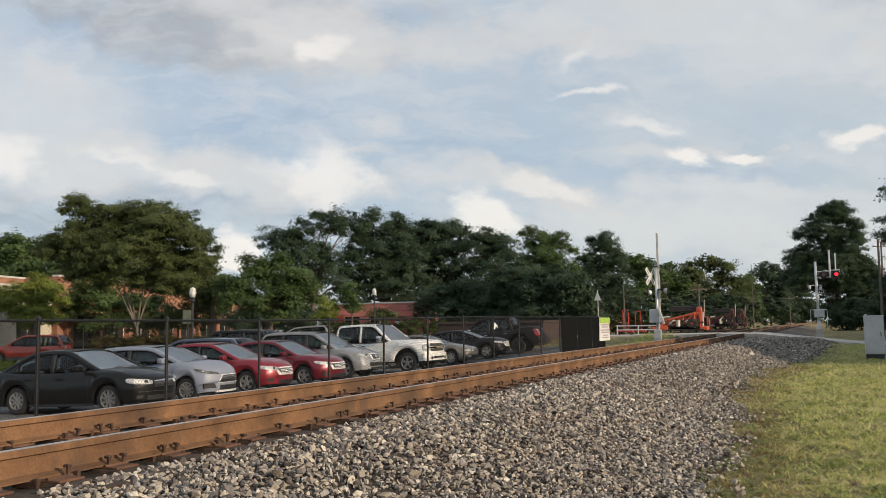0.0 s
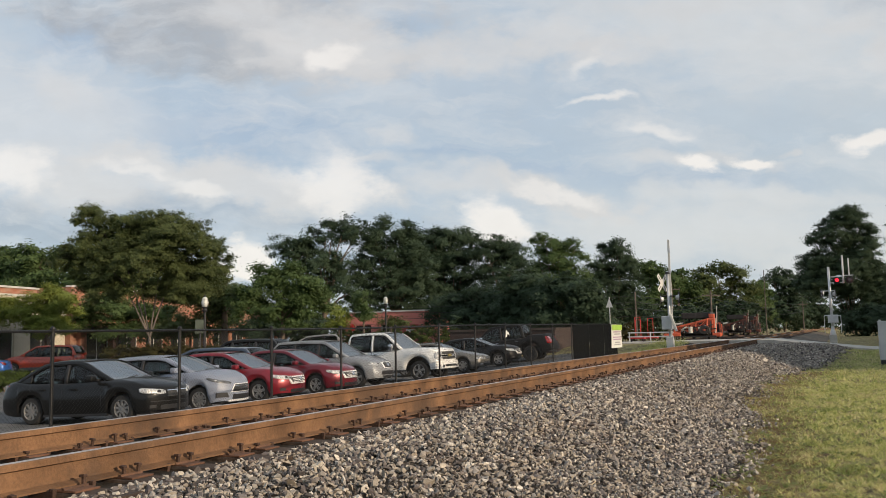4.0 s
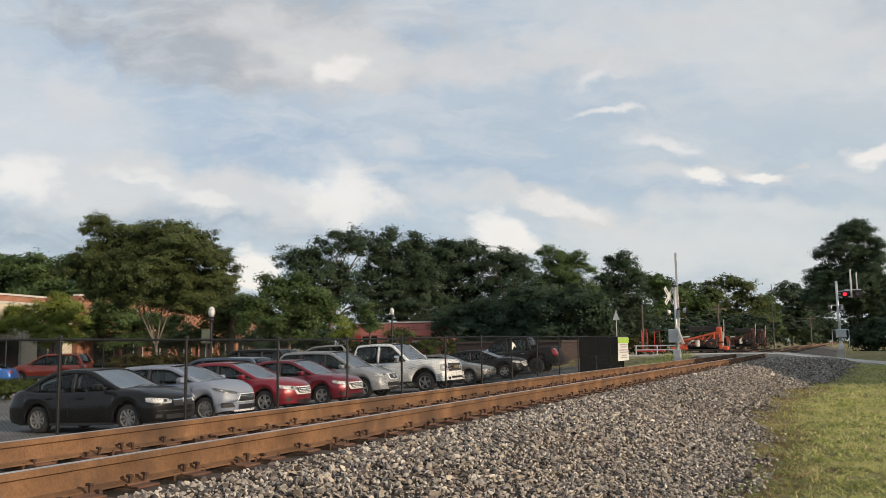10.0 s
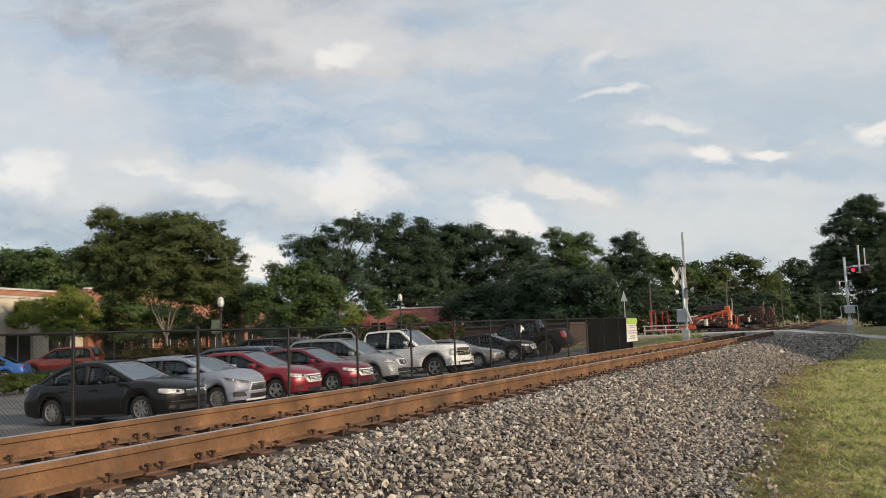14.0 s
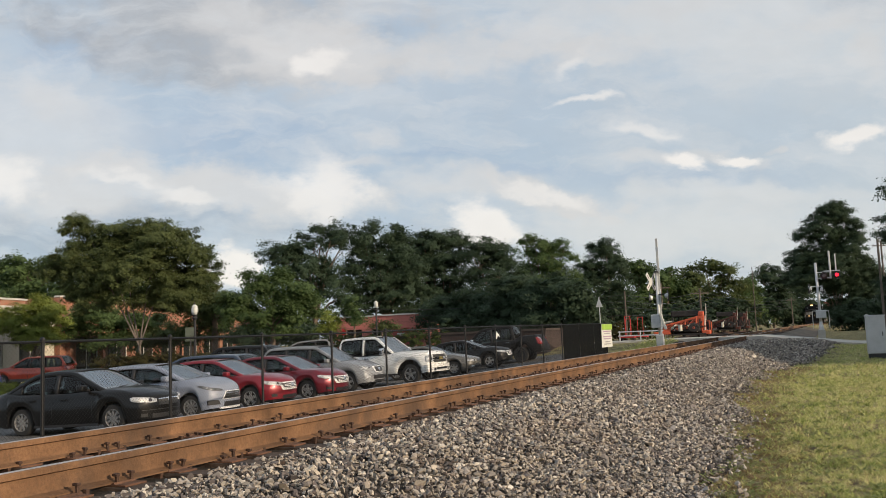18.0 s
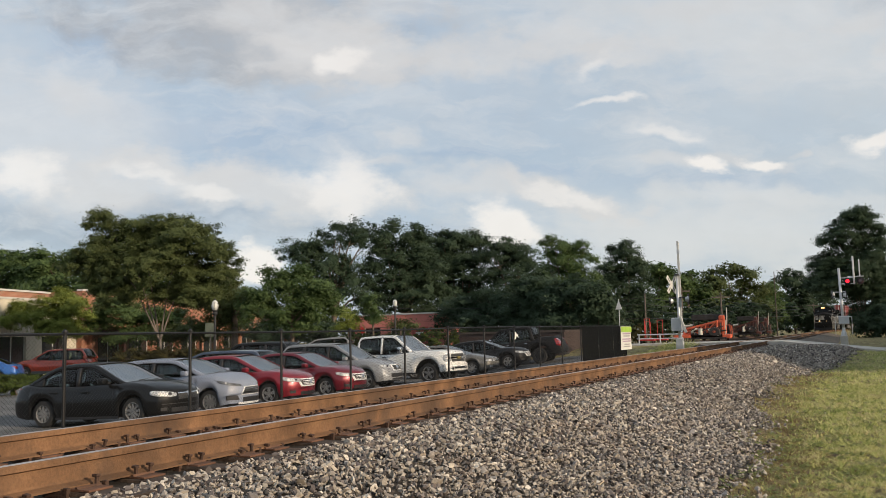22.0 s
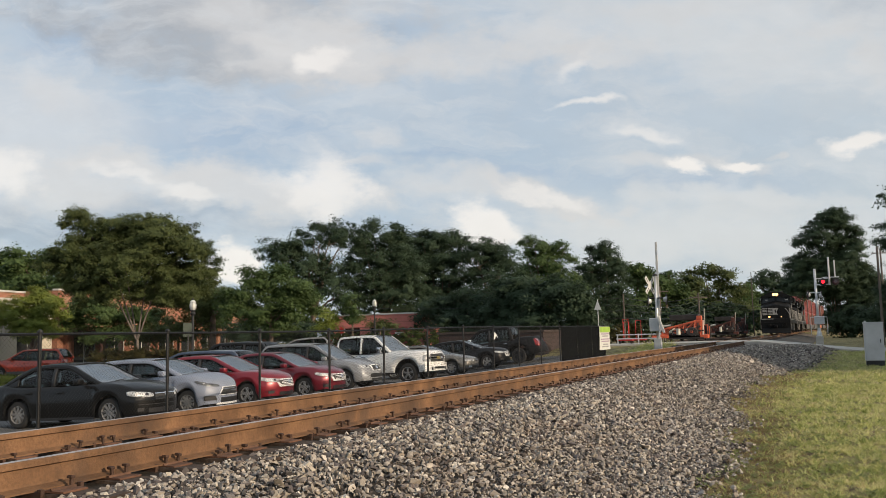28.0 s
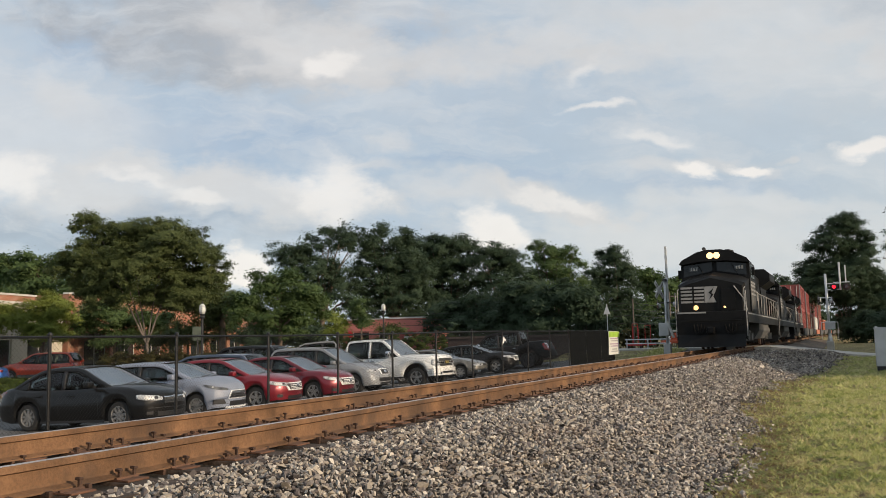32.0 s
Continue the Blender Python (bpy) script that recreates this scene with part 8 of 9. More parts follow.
def street_lamp(x, y, label):
    z = float(ground_z(x, y))
    t = thing("street_lamp", pose(x, y, z), label, "street lamp", "street lamps")
    part("base", lathe(bmesh.new(), [(0.2, 0), (0.2, 0.25), (0.12, 0.45), (0.08, 0.8)], 14), DARK_STEEL, t)
    part("pole", new_tube((0, 0, 0.7), (0, 0, 3.2), 0.065, 0.05, 12), DARK_STEEL, t)
    part("collar", lathe(bmesh.new(), [(0.06, 3.15), (0.13, 3.25), (0.09, 3.32), (0.14, 3.4)], 14), DARK_STEEL, t)
    part("globe", lathe(bmesh.new(), [(0.09, 3.4), (0.14, 3.5), (0.165, 3.62), (0.125, 3.76)], 16), LAMP_GLASS, t, "pale ribbed lamp globe", smooth=True)
    for k in range(6):
        c, d = math.cos(math.pi * k / 3), math.sin(math.pi * k / 3)
        bm = tube(bmesh.new(), (0.145 * c, 0.145 * d, 3.4), (0.172 * c, 0.172 * d, 3.62), 0.006, n=5)
        part("rib", tube(bm, (0.172 * c, 0.172 * d, 3.62), (0.135 * c, 0.135 * d, 3.77), 0.006, n=5), DARK_STEEL, t)
    part("cap", lathe(bmesh.new(), [(0.15, 3.755), (0.14, 3.775), (0.09, 3.83), (0.05, 3.87)], 14), LAMP_GLASS, t, "pale lamp cap")
    part("finial", lathe(bmesh.new(), [(0.05, 3.87), (0.03, 3.9), (0.035, 3.93), (0.001, 4.0)], 10), DARK_STEEL, t)
    return t


street_lamp(-22.4, 32.2, "black street lamp with a pale ribbed globe, by the shrubs")
street_lamp(-24.2, 53.2, "black street lamp with a pale ribbed globe, behind the lot")
cl = thing("road_lamp", pose(-34.5, 92.0, -1.0), "grey roadside lamp with a curved arm, before the wood", "street lamp")
part("pole", new_tube((0, 0, 0), (0, 0, 5.6), 0.08, 0.06), ALU, cl)
part("arm", new_tube((0, 0, 5.5), (2.6, 0, 6.0), 0.045), ALU, cl)
part("head", new_box((2.3, -0.15, 5.92), (3.2, 0.15, 6.1), 0.04), LAMP_GLASS, cl)
sgn = thing("notice_sign", pose(-23.0, 32.6, -1.35, 0, 0, 30), "grey-green notice board on a post beside the lamp", "sign")
part("post", new_tube((0, 0, 0), (0, 0, 2.4), 0.04), DARK_STEEL, sgn)
part("board", new_box((-0.24, -0.03, 2.3), (0.24, 0.03, 2.95), 0.01), mat("grey_green_board", (0.07, 0.085, 0.065), 0.7), sgn)
ss_ = thing("stop_sign", pose(-28.5, 56.0, -1.2), "small red road sign on a post behind the lot", "road sign")
part("post", new_tube((0, 0, 0), (0, 0, 2.6), 0.035), ALU, ss_)
part("plate", lathe(bmesh.new(), [(0.001, -0.01), (0.26, -0.01), (0.26, 0.01), (0.001, 0.01)], 8, Matrix.Translation((0, -0.05, 2.5)) @ pose(0, 0, 0, 90)), RED_STRIPE, ss_)

# ---- more cars ----
lane = sheet("lane", steps((-37.5, -31.2, 1.05)), steps((46.0, 90, 4.0)), ground_z, ASPHALT, 0.004)
tagged(lane, "grey asphalt lane behind the lot", "road", kind="structure")
WAGON = dict(SUV)
WAGON.update(H=1.62, L=4.6)
TALL = dict(SUV)
TALL.update(H=1.88)
park(-20.6, 28.9, 190, TALL, BLACK_PAINT, "black off-roader parked in the second row", "car", "cars in the second row", "suv")
park(-18.4, 24.3, 190, WAGON, paint("slate_blue_paint", (0.05, 0.07, 0.11), 0.3, 0.4), "slate-blue estate car parked in the second row", "car", "cars in the second row")
park(-19.5, 26.6, 190, SALOON, WHITE, "white car parked in the second row", "car", "cars in the second row")
park(-19.9, 31.5, 190, FAMILY, BLACK_PAINT, "black saloon parked in the second row", "car", "cars in the second row")
park(-41.8, 37.2, 205, SUV, ORANGE_RED, "orange-red off-roader parked beside the lane", "car", "cars by the shops", "suv")
park(-41.0, 31.1, 215, OLD_SALOON, BLUE, "bright blue saloon parked by the shops", "car", "cars by the shops")
park(-36.0, 47.0, 200, OLD_SALOON, DARK_GREY, "dark saloon parked by the shops", "car", "cars by the shops")
park(-31.5, 51.0, 200, WAGON, SILVER, "silver estate car parked by the shops", "car", "cars by the shops")
DARK_TRUCK = dict(PICKUP)
DARK_TRUCK.update(rim=BLACK_TRIM, pillar_mat=BLACK_TRIM)
park(-14.9, 43.6, 184, DARK_TRUCK, mat("matt_black_paint", (0.008, 0.008, 0.009), 0.6, vary=0.1, bump=0.0, spec=0.25), "black pickup truck parked tail to the fence", "pickup truck", "cars in the front row", "pickup_truck")


# ---- the train ----
LOCO_BLACK = mat("sooty_black_enamel", (0.0075, 0.0075, 0.0075), 0.55, 0.0, 0.35, 1.5, 30, 0.1, spec=0.18, stain=0.2)
LOCO_WHITE = mat("white_stripe_paint", (0.27, 0.265, 0.255), 0.5, 0.0, 0.15, 2, 40, 0.05, stain=0.35)
LOCO_GREY = mat("grimy_grey_underframe", (0.09, 0.087, 0.08), 0.7, 0.1, 0.35, 2, 30, 0.3, stain=0.3)
HEADLIGHT = glow("headlight_glow", (1.0, 0.58, 0.24), 2.4)
DITCH = glow("ditch_light_glow", (1.0, 0.58, 0.22), 1.7)
CAB_GLASS = mat("cab_windscreen", (0.012, 0.014, 0.016), 0.12, 0.0, 0.4, 1.5, 20, bump=0.0, spec=0.35)
DARK_GLASS = mat("dark_cab_glass", (0.02, 0.025, 0.025), 0.06, 0.0, 0.1, bump=0.0, spec=0.8)
BOX_RED = mat("faded_red_container", (0.27, 0.065, 0.058), 0.65, 0.0, 0.2, 0.8, 30, 0.1, stain=0.3)
BOX_BROWN = mat("brown_container", (0.22, 0.075, 0.05), 0.65, 0.0, 0.2, 0.8, 30, 0.1, stain=0.3)
BOX_WHITE = mat("white_container", (0.62, 0.61, 0.58), 0.6, 0.0, 0.12, 0.8, 30, 0.1, stain=0.3)
BOX_GREEN = mat("green_container", (0.06, 0.20, 0.12), 0.6, 0.0, 0.2, 0.8, 30, 0.1, stain=0.3)
BOX_ORANGE = mat("orange_container", (0.38, 0.12, 0.055), 0.6, 0.0, 0.2, 0.8, 30, 0.1, stain=0.3)


def bogie(parent, yc, axles, r=0.5, half=2.1):
    for s in (-1, 1):
        b = part("truck_frame", new_box((s * 1.02 - 0.09, yc - half, 0.45), (s * 1.02 + 0.09, yc + half, 0.85), 0.05), LOCO_GREY, parent)
        for k in range(axles):
            y = yc - half * 0.75 + k * half * 1.5 / max(1, axles - 1)
            part("axle_box", new_box((s * 1.1 - 0.1, y - 0.2, 0.35), (s * 1.1 + 0.1, y + 0.2, 0.72), 0.04), LOCO_GREY, b)
            part("spring", new_tube((s * 1.13, y + 0.4, 0.35), (s * 1.13, y + 0.4, 0.75), 0.11, n=10), LOCO_GREY, b)
    for k in range(axles):
        y = yc - half * 0.75 + k * half * 1.5 / max(1, axles - 1)
        for s in (-1, 1):
            part("wheel", lathe(bmesh.new(), [(0.001, -0.07), (r * 0.8, -0.07), (r, -0.06), (r * 1.05, 0.05), (0.001, 0.07)], 24, Matrix.Translation((s * 0.76, y, r)) @ pose(0, 0, 0, 0, -90 * s)), RUST_DARK, parent)
        part("axle", new_tube((-0.76, y, r), (0.76, y, r), 0.1), RUST_DARK, parent)


def locomotive(lead, label):
    """Six-axle diesel; its front is y = 0, it reaches back along +y, z = 0 is the rail head."""
    t = thing("locomotive", pose(0, 0, 0), label, "locomotive", "locomotives")
    part("deck", new_box((-1.5, 0.5, 1.45), (1.5, 21.9, 1.72), 0.03), LOCO_BLACK, t)
    part("side_sill", new_box((1.46, 0.9, 1.2), (1.53, 21.5, 1.66), 0.01), LOCO_BLACK, t)
    part("side_sill", new_box((-1.53, 0.9, 1.2), (-1.46, 21.5, 1.66), 0.01), LOCO_BLACK, t)
    part("sill_stripe", new_box((1.53, 1.0, 1.58), (1.536, 21.4, 1.64)), LOCO_WHITE, t)
    part("pilot", new_box((-1.5, 0.25, 0.55), (1.5, 0.6, 1.72), 0.04), LOCO_BLACK, t)
    part("plow", prism(bmesh.new(), [(0.28, 0.75), (0.0, 0.14), (0.12, 0.14), (0.5, 0.75)], "x", -1.45, 1.45), LOCO_BLACK, t, "black snow plough")
    part("coupler", new_box((-0.16, -0.3, 0.72), (0.16, 0.3, 1.03), 0.06), LOCO_BLACK, t)
    part("coupler_knuckle", new_box((-0.05, -0.42, 0.74), (0.17, -0.28, 1.01), 0.04), LOCO_BLACK, t)
    part("step_well", new_box((-1.52, 0.3, 0.45), (-1.1, 0.95, 1.5), 0.03), LOCO_BLACK, t)
    part("step_well", new_box((1.1, 0.3, 0.45), (1.52, 0.95, 1.5), 0.03), LOCO_BLACK, t)
    # nose and cab
    bm = bmesh.new()
    rows = []
    for y, w, z in ((0.72, 1.34, 2.98), (0.9, 1.46, 3.1), (2.3, 1.5, 3.34), (2.6, 1.5, 3.38)):
        rows.append([bm.verts.new(p) for p in ((-w, y, 1.72), (-w, y, z - 0.14), (-w + 0.3, y, z), (0, y, z + 0.26), (w - 0.3, y, z), (w, y, z - 0.14), (w, y, 1.72))])
    for a, b in zip(rows, rows[1:]):
        for k in range(6):
            bm.faces.new((a[k], a[k + 1], b[k + 1], b[k]))
    bm.faces.new(rows[0])
    bm.faces.new(rows[-1][::-1])
    bmesh.ops.recalc_face_normals(bm, faces=bm.faces)
    part("nose", bm, LOCO_BLACK, t)
    part("nose_edge", new_tube((1.36, 0.70, 2.3), (1.5, 0.95, 1.74), 0.03, n=6), LOCO_WHITE, t)
    part("nose_edge", new_tube((1.0, 0.70, 2.84), (1.36, 0.70, 2.3), 0.025, n=6), LOCO_WHITE, t)
    roof = [(-1.55, 1.72), (-1.55, 4.0), (-1.42, 4.2), (-0.72, 4.56), (-0.3, 4.64), (0.3, 4.64), (0.72, 4.56), (1.42, 4.2), (1.55, 4.0), (1.55, 1.72)]
    part("cab", prism(bmesh.new(), roof, "y", 2.55, 5.2), LOCO_BLACK, t)
    part("cab_visor", prism(bmesh.new(), [(-1.6, 4.02), (-1.46, 4.22), (-0.74, 4.58), (-0.3, 4.66), (0.3, 4.66), (0.74, 4.58), (1.46, 4.22), (1.6, 4.02), (1.52, 4.0), (0.6, 4.12), (-0.6, 4.12), (-1.52, 4.0)], "y", 2.2, 2.55), LOCO_BLACK, t)
    for x0, x1 in ((-1.42, -0.1), (0.1, 1.42)):
        q_ = [(x0, 3.42), (x1, 3.68), (x1, 4.1), (x0, 3.96)] if x0 < 0 else [(x0, 3.68), (x1, 3.42), (x1, 3.96), (x0, 4.1)]
        w = part("windscreen", prism(bmesh.new(), q_, "y", 2.5, 2.56), CAB_GLASS, t, "dark cab windscreen")
        part("wiper", new_tube(((x0 + x1) / 2, 2.48, 3.98), ((x0 + x1) / 2 + 0.25, 2.48, 3.55), 0.015, n=5), LOCO_BLACK, w)
    for x0, x1 in ((-1.15, -0.75), (0.9, 1.3)):
        nb = part("number_board", new_box((x0, 2.47, 3.68), (x1, 2.5, 3.9), 0.01), DARK_GLASS, t)
        for k in range(3):
            part("bar", new_box((x0 + 0.06 + 0.12 * k, 2.455, 3.72), (x0 + 0.13 + 0.12 * k, 2.47, 3.86)), LOCO_WHITE, nb)
    for s in (-1, 1):
        part("side_window", new_box((s * 1.54, 3.0, 3.3), (s * 1.565, 3.75, 3.95)), DARK_GLASS, t)
        part("side_window", new_box((s * 1.54, 3.95, 3.3), (s * 1.565, 4.75, 3.95)), DARK_GLASS, t)
        part("cab_panel", new_box((s * 1.545, 2.7, 1.85), (s * 1.562, 4.95, 3.15)), LOCO_GREY, t)
        part("mirror", new_box((s * 1.6, 2.85, 3.4), (s * 1.75, 2.92, 3.8), 0.02), LOCO_BLACK, t)
        for k, z in enumerate((2.55, 2.75, 2.95, 3.1)):
            part("stripe", new_box((s * 1.563, 2.7, z - 0.05), (s * 1.572, 4.95, z + 0.04)), LOCO_WHITE, t)
    # white bands and a plain emblem on the nose
    for k in range(5):
        z = 2.13 + 0.16 * k
        part("stripe", new_box((-1.33, 0.70, z), (-0.3, 0.722, z + 0.09)), LOCO_WHITE, t)
    part("stripe", new_box((-0.82, 0.694, 2.1), (-0.74, 0.699, 2.9)), LOCO_BLACK, t)
    em = part("emblem", prism(bmesh.new(), [(-0.28, 2.13), (0.22, 2.13), (0.1, 2.4), (0.3, 2.86), (-0.28, 2.86)], "y", 0.70, 0.722), LOCO_WHITE, t, "pale emblem panel")
    part("emblem_mark", prism(bmesh.new(), [(-0.08, 2.25), (0.12, 2.5), (0.02, 2.55), (0.14, 2.8), (-0.1, 2.58), (0.0, 2.5)], "y", 0.69, 0.699), LOCO_BLACK, em)
    part("stripe", new_box((-1.45, 0.228, 1.64), (-0.2, 0.246, 1.71)), LOCO_WHITE, t)
    for s in (-1, 1):
        part("nose_handrail", new_tube((s * 1.44, 0.45, 1.72), (s * 1.44, 0.45, 2.7), 0.022, n=6), LOCO_WHITE, t)
        part("nose_handrail", new_tube((s * 1.44, 0.45, 2.7), (s * 1.44, 2.3, 3.1), 0.022, n=6), LOCO_WHITE, t)
    # lamps
    lamp = part("headlight_housing", new_box((-0.36, 2.22, 4.22), (0.36, 2.5, 4.58), 0.04), LOCO_BLACK, t)
    for s in (-1, 1):
        m = Matrix.Translation((0.15 * s, 2.2, 4.38)) @ pose(0, 0, 0, 90)
        part("headlight", lathe(bmesh.new(), [(0.001, 0.03), (0.15, 0.02), (0.16, -0.02)], 16, m), HEADLIGHT if lead else LAMP_CLEAR, t, "lit headlight" if lead else "unlit headlight")
        m = Matrix.Translation((0.62 * s, 0.22, 1.9)) @ pose(0, 0, 0, 90)
        q_ = 1.0 if s < 0 else 0.45
        part("ditch_light", lathe(bmesh.new(), [(0.001, 0.03), (0.1 * q_, 0.02), (0.11 * q_, -0.05)], 14, m), DITCH if lead else LAMP_CLEAR, t, "lit ditch light" if lead else "unlit ditch light")
    # brake hoses, cut lever and steps on the pilot
    for x in (-0.75, -0.6, 0.6, 0.75):
        for k in range(4):
            a0, a1 = math.pi * k / 4, math.pi * (k + 1) / 4
            part("brake_hose", new_tube((x + 0.16 * (1 - math.cos(a0)), 0.18, 1.15 - 0.42 * math.sin(a0)), (x + 0.16 * (1 - math.cos(a1)), 0.18, 1.15 - 0.42 * math.sin(a1)), 0.03, n=6), LOCO_BLACK, t)
    part("cut_lever", new_tube((-1.3, 0.16, 1.3), (1.3, 0.16, 1.3), 0.02, n=6), LOCO_BLACK, t)
    for s in (-1, 1):
        for z in (0.5, 0.8, 1.1, 1.4):
            part("step", new_box((s * 1.3 - 0.2, 0.22, z), (s * 1.3 + 0.2, 0.3, z + 0.04)), LOCO_BLACK, t)
        part("pilot_grab", new_tube((s * 1.52, 0.28, 0.6), (s * 1.52, 0.28, 2.6), 0.022, n=6), LOCO_WHITE, t)
    part("nose_door", new_box((0.42, 0.70, 1.75), (1.05, 0.72, 2.75), 0.02), LOCO_BLACK, t)
    part("horn", new_tube((-0.5, 3.4, 4.75), (-0.5, 2.9, 4.78), 0.05, 0.09, 10), LOCO_GREY, t)
    part("antenna_dome", lathe(bmesh.new(), [(0.3, 4.6), (0.28, 4.7), (0.1, 4.76), (0.001, 4.77)], 16, Matrix.Translation((0.5, 3.6, 0))), LOCO_BLACK, t)
    # long hood, radiators, walkway rails
    part("long_hood", prism(bmesh.new(), [(-0.88, 1.72), (-0.88, 4.0), (-0.6, 4.28), (0.6, 4.28), (0.88, 4.0), (0.88, 1.72)], "y", 5.2, 16.4), LOCO_BLACK, t)
    part("radiator", prism(bmesh.new(), [(-0.95, 1.72), (-0.95, 3.5), (-1.5, 3.9), (-1.5, 4.35), (-1.2, 4.62), (1.2, 4.62), (1.5, 4.35), (1.5, 3.9), (0.95, 3.5), (0.95, 1.72)], "y", 16.4, 20.9), LOCO_BLACK, t)
    part("blower_duct", new_box((-1.35, 5.2, 1.72), (-0.88, 9.0, 3.4), 0.05), LOCO_BLACK, t)
    part("equipment_box", new_box((0.88, 5.3, 1.72), (1.42, 7.4, 3.3), 0.05), LOCO_BLACK, t)
    part("exhaust", new_box((-0.35, 10.0, 4.28), (0.35, 11.2, 4.5), 0.03), RUST_DARK, t)
    for k in range(8):
        part("hood_door", new_box((0.875, 7.8 + 1.05 * k, 1.9), (0.905, 8.7 + 1.05 * k, 3.7), 0.01), LOCO_BLACK, t)
    part("hood_lettering", new_box((0.91, 8.4, 2.6), (0.918, 14.6, 3.15)), LOCO_WHITE, t, "pale lettering band")
    for s in (-1, 1):
        for k in range(9):
            part("rail_post", new_tube((s * 1.47, 5.6 + 1.9 * k, 1.72), (s * 1.47, 5.6 + 1.9 * k, 2.75), 0.02, n=5), LOCO_WHITE, t)
        part("hand_rail", new_tube((s * 1.47, 5.4, 2.75), (s * 1.47, 21.2, 2.75), 0.02, n=5), LOCO_WHITE, t)
    # underframe
    part("fuel_tank", prism(bmesh.new(), [(-1.42, 1.4), (-1.42, 0.85), (-1.15, 0.42), (1.15, 0.42), (1.42, 0.85), (1.42, 1.4)], "y", 7.6, 14.2), LOCO_GREY, t, "grimy pale fuel tank")
    part("air_tank", new_tube((1.2, 14.5, 0.9), (1.2, 15.6, 0.9), 0.2, n=12), LOCO_GREY, t)
    bogie(t, 4.6, 3)
    bogie(t, 17.4, 3)
    part("rear_coupler", new_box((-0.18, 21.8, 0.7), (0.18, 22.3, 1.05), 0.05), RUST_DARK, t)
    part("pilot", new_box((-1.5, 21.6, 0.6), (1.5, 21.9, 1.72), 0.03), LOCO_BLACK, t)
    return t


def container(t, y0, length, z0, material):
    h, w = 2.85, 1.28
    c = part("container", new_box((-w, y0, z0), (w, y0 + length, z0 + h), 0.03), material, t)
    bm = bmesh.new()
    for k in range(int(length / 0.55)):
        for s in (-1, 1):
            box(bm, (s * w - 0.02, y0 + 0.2 + 0.55 * k, z0 + 0.15), (s * w + 0.025, y0 + 0.42 + 0.55 * k, z0 + h - 0.15))
    tagged(part("corrugation", bm, material, c), kind="stuff")
    for k in range(4):
        part("door_bar", new_tube((-0.9 + 0.6 * k, y0 - 0.02, z0 + 0.1), (-0.9 + 0.6 * k, y0 - 0.02, z0 + h - 0.1), 0.025, n=6), BOX_WHITE, c)
    for s in (-1, 1):
        part("corner_post", new_box((s * w - 0.09 * (s > 0) - 0.0, y0 - 0.015, z0), (s * w + 0.09 * (s < 0) + 0.012 * s, y0 + 0.15, z0 + h), 0.01), LOCO_WHITE if material in (BOX_RED, BOX_BROWN) else material, c)
    return c


def well_car(lower, upper, label):
    t = thing("container_wagon", pose(0, 0, 0), label, "freight wagon", "container wagons")
    part("well", new_box((-1.42, 2.8, 0.35), (1.42, 16.0, 0.6)), LOCO_GREY, t)
    for s in (-1, 1):
        part("side_beam", new_box((s * 1.48 - 0.06, 2.6, 0.45), (s * 1.48 + 0.06, 16.2, 1.25), 0.02), BOX_ORANGE if lower is BOX_WHITE else LOCO_GREY, t)
    for y in (0.2, 16.2):
        part("platform", new_box((-1.4, y, 0.95), (1.4, y + 2.4, 1.25), 0.03), LOCO_GREY, t)
        bogie(t, y + 1.2, 2, 0.42, 1.2)
    if lower:
        container(t, 3.2, 12.2, 0.62, lower)
    if upper:
        container(t, 2.6, 13.4, 3.49, upper)
    return t


TRAIN = []
y_off = 0.0
for k, lab in enumerate(("black diesel locomotive with white nose stripes and lit headlight", "black trailing diesel locomotive", "black trailing diesel locomotive at the end of the engines")):
    TRAIN.append((locomotive(k == 0, lab), y_off, 22.3))
    y_off += 22.4
for k, (lo, hi) in enumerate(((BOX_RED, BOX_RED), (BOX_BROWN, BOX_RED), (BOX_BROWN, BOX_RED), (BOX_WHITE, BOX_RED), (BOX_RED, BOX_BROWN), (BOX_ORANGE, None), (BOX_WHITE, None), (BOX_GREEN, None), (BOX_RED, None), (BOX_ORANGE, None), (BOX_RED, BOX_BROWN), (BOX_BROWN, None), (BOX_ORANGE, None))):
    TRAIN.append((well_car(lo, hi, "freight wagon carrying %s" % ("two stacked steel containers" if hi else "one steel container" if lo else "nothing, its well empty")), y_off, 18.8))
    y_off += 18.9

# ---- vehicles on the lane behind the hedge ----
CAMPER = dict(PICKUP)
camper = car(pose(0, 0, 0), "white pickup truck with a canopy over its bed, driving", "pickup truck", WHITE, CAMPER, "", "pickup_truck")
part("canopy", slab([[(x, u * 0.93, z) for u in (-1, -0.5, 0.5, 1)] for x, z in ((-2.88, 1.32), (-2.75, 1.9), (-1.55, 1.94), (-1.48, 1.35))],
                    [[(x, u * 0.88, z - 0.04) for u in (-1, -0.5, 0.5, 1)] for x, z in ((-2.8, 1.32), (-2.68, 1.9), (-1.58, 1.94), (-1.52, 1.35))]), WHITE, camper, "white bed canopy")
for s in (-1, 1):
    part("canopy_side", new_box((-2.82, s * 0.93 - 0.02, 1.3), (-1.5, s * 0.93 + 0.02, 1.92)), WHITE, camper)
    part("canopy_window", new_box((-2.65, s * 0.955 - 0.008, 1.45), (-1.65, s * 0.955 + 0.008, 1.8), 0.004), DARK_GLASS, camper)
crossover = car(pose(0, 0, 0), "white compact off-roader driving along the lane", "car", WHITE, WAGON, "", "suv")


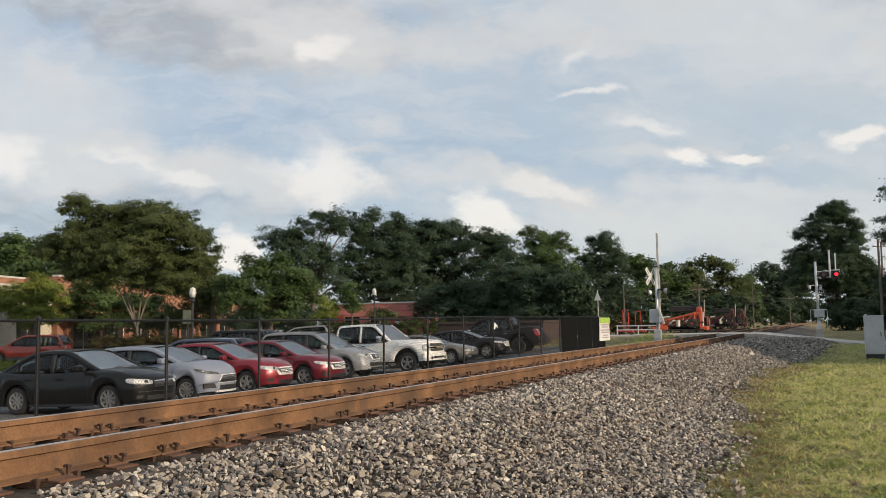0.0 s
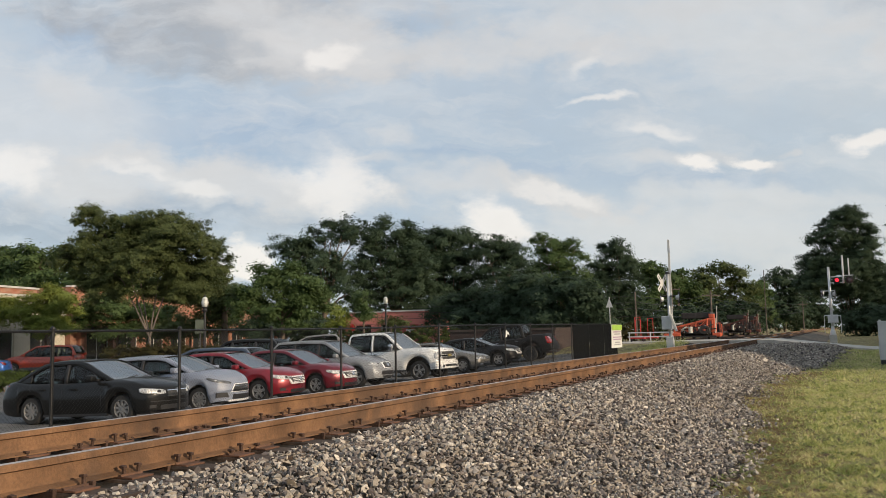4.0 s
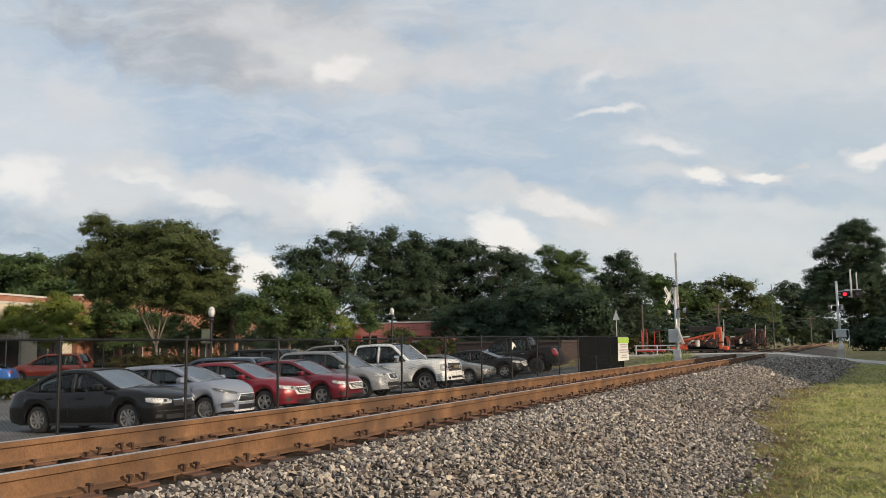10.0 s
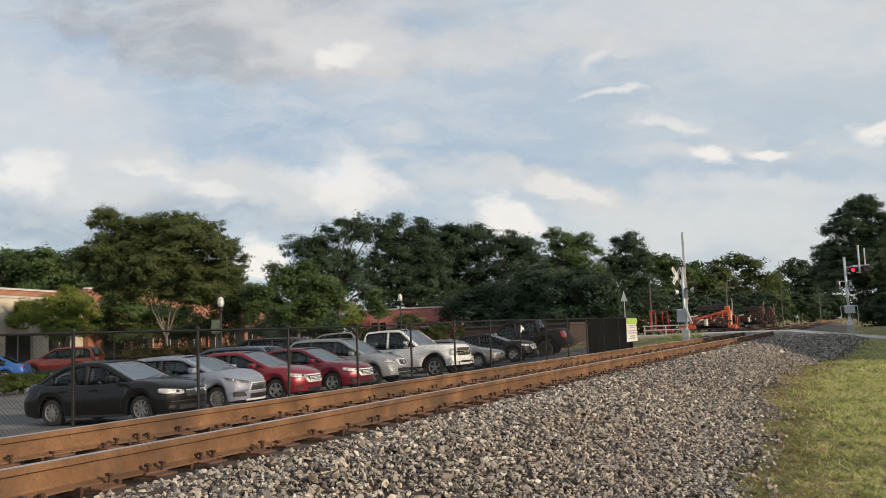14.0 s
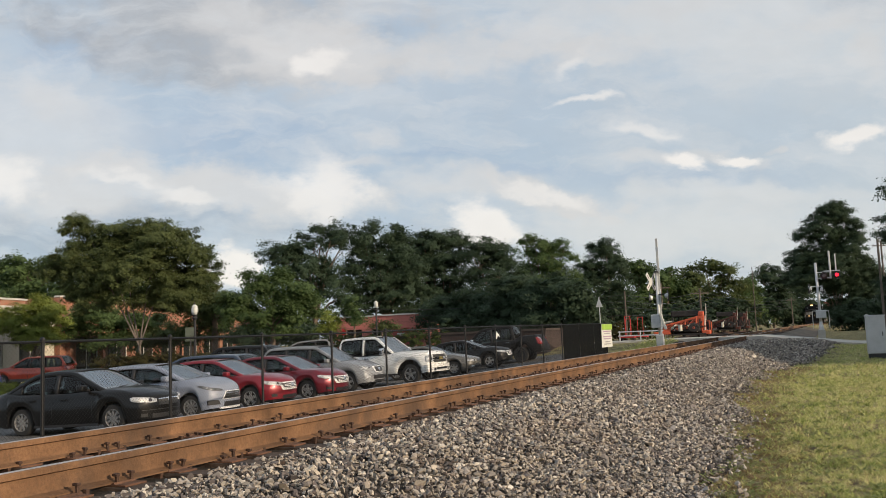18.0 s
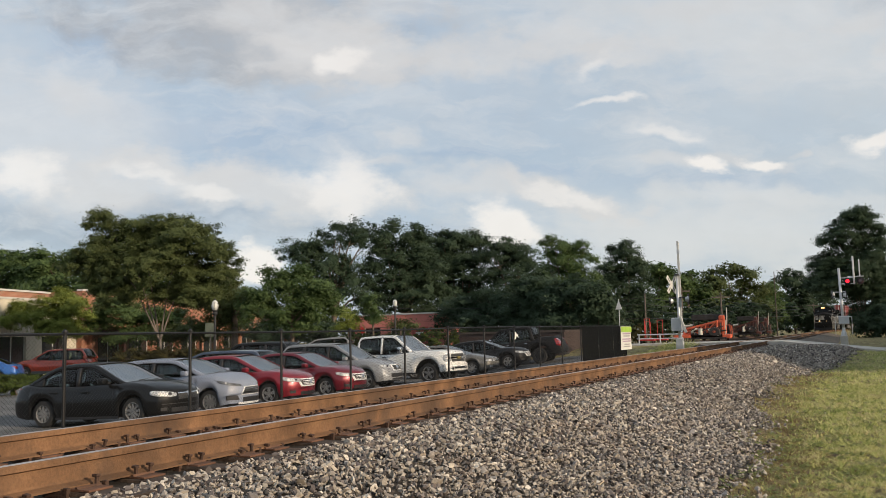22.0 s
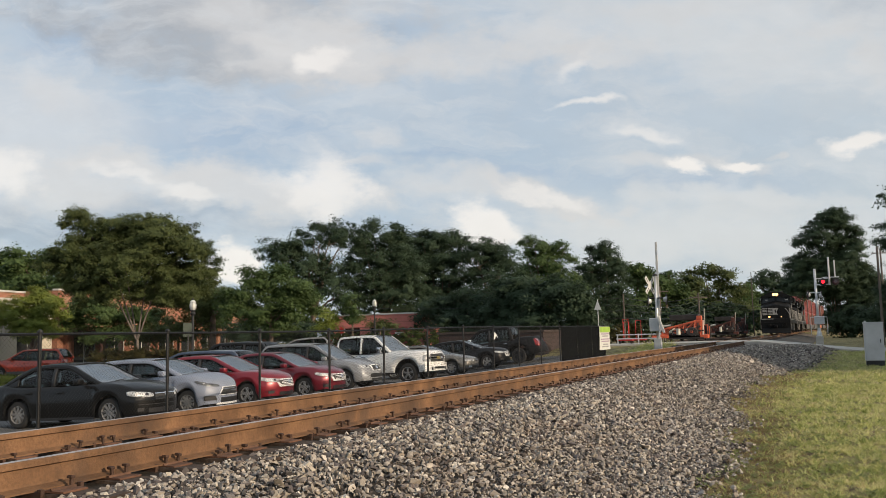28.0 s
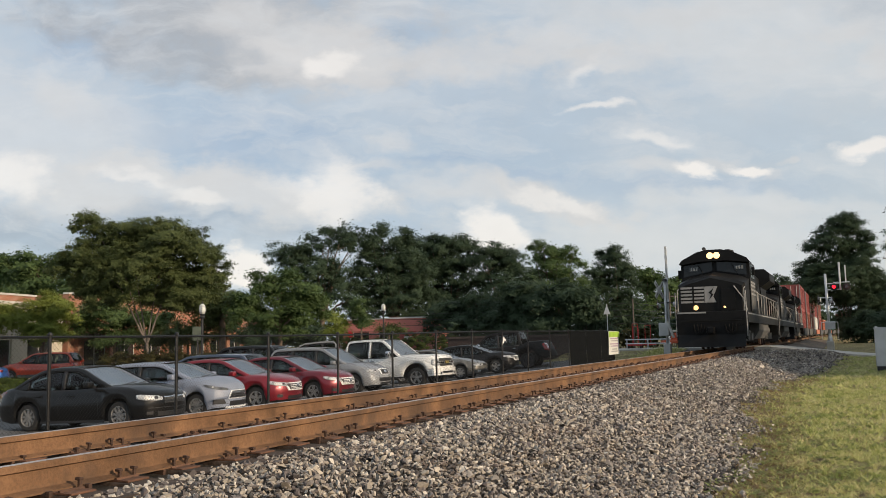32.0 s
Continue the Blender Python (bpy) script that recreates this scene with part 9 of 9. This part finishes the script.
# ---- what moves ----
CAMPER_WAY = [(0, -34.4, 59), (5.4, -34.4, 57.5), (6.4, -34.4, 53), (7.0, -34.4, 48.6), (7.5, -34.3, 44.4), (8.0, -34.2, 40.2), (8.5, -34.2, 35.8), (9.0, -34.2, 31.5), (9.5, -34.2, 27.3), (11, -34.2, 17), (13, -34.2, 8), (32, -34.2, 0)]
CROSSOVER_WAY = [(0, -34.6, 70), (24, -34.6, 66), (26.5, -34.6, 58), (28, -34.6, 50), (28.5, -34.6, 46.2), (29.0, -34.6, 41.8), (29.5, -34.6, 36.8), (30.0, -34.5, 32.2), (30.5, -34.4, 28.0), (32, -34.4, 17)]
def loco_y(t):
    """How far off the leading engine's front is, along the line."""
    ts = [0, 17, 19, 20, 21, 22, 23, 24, 25.5, 28, 29, 30, 31, 32]
    head = [425, 235.5, 212.5, 201, 190, 179.5, 168.5, 157.5, 140, 102.8, 88.2, 73.4, 58, 42.3]
    return float(np.interp(t, ts, head)) - 2.2


def on_track(y, length):
    x0, x1 = track_x(y), track_x(y + length)
    return pose(x0, y, 0, 0, 0, -math.degrees(math.asin((x1 - x0) / length)))


def drive(ob, legs, z):
    """legs: (t, x, y); the heading follows the way."""
    rows = []
    for i, (t, x, y) in enumerate(legs):
        a, b = legs[max(0, i - 1)], legs[min(len(legs) - 1, i + 1)]
        rows.append((t, pose(x, y, z, 0, 0, math.degrees(math.atan2(b[2] - a[2], b[1] - a[1])))))
    walk(ob, rows)


def motions():
    times = [0, 6, 12, 15, 17, 18, 19, 20, 21, 22, 23, 24, 25.5, 27, 28, 29, 30, 31, 32]
    for ob, off, length in TRAIN:
        walk(ob, [(t, on_track(loco_y(t) + off, length)) for t in times])
    drive(camper, CAMPER_WAY, -1.235)
    drive(crossover, CROSSOVER_WAY, -1.235)
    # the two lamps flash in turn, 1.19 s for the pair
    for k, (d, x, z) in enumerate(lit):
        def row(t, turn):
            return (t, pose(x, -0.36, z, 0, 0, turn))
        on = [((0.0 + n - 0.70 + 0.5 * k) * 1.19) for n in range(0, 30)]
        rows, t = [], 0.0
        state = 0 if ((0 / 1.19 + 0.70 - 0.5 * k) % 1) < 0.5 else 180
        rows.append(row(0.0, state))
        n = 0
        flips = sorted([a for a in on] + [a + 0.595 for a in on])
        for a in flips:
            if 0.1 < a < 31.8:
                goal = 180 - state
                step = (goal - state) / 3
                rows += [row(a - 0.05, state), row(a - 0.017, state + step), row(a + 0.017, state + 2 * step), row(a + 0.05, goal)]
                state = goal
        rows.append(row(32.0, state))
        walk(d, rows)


motions()
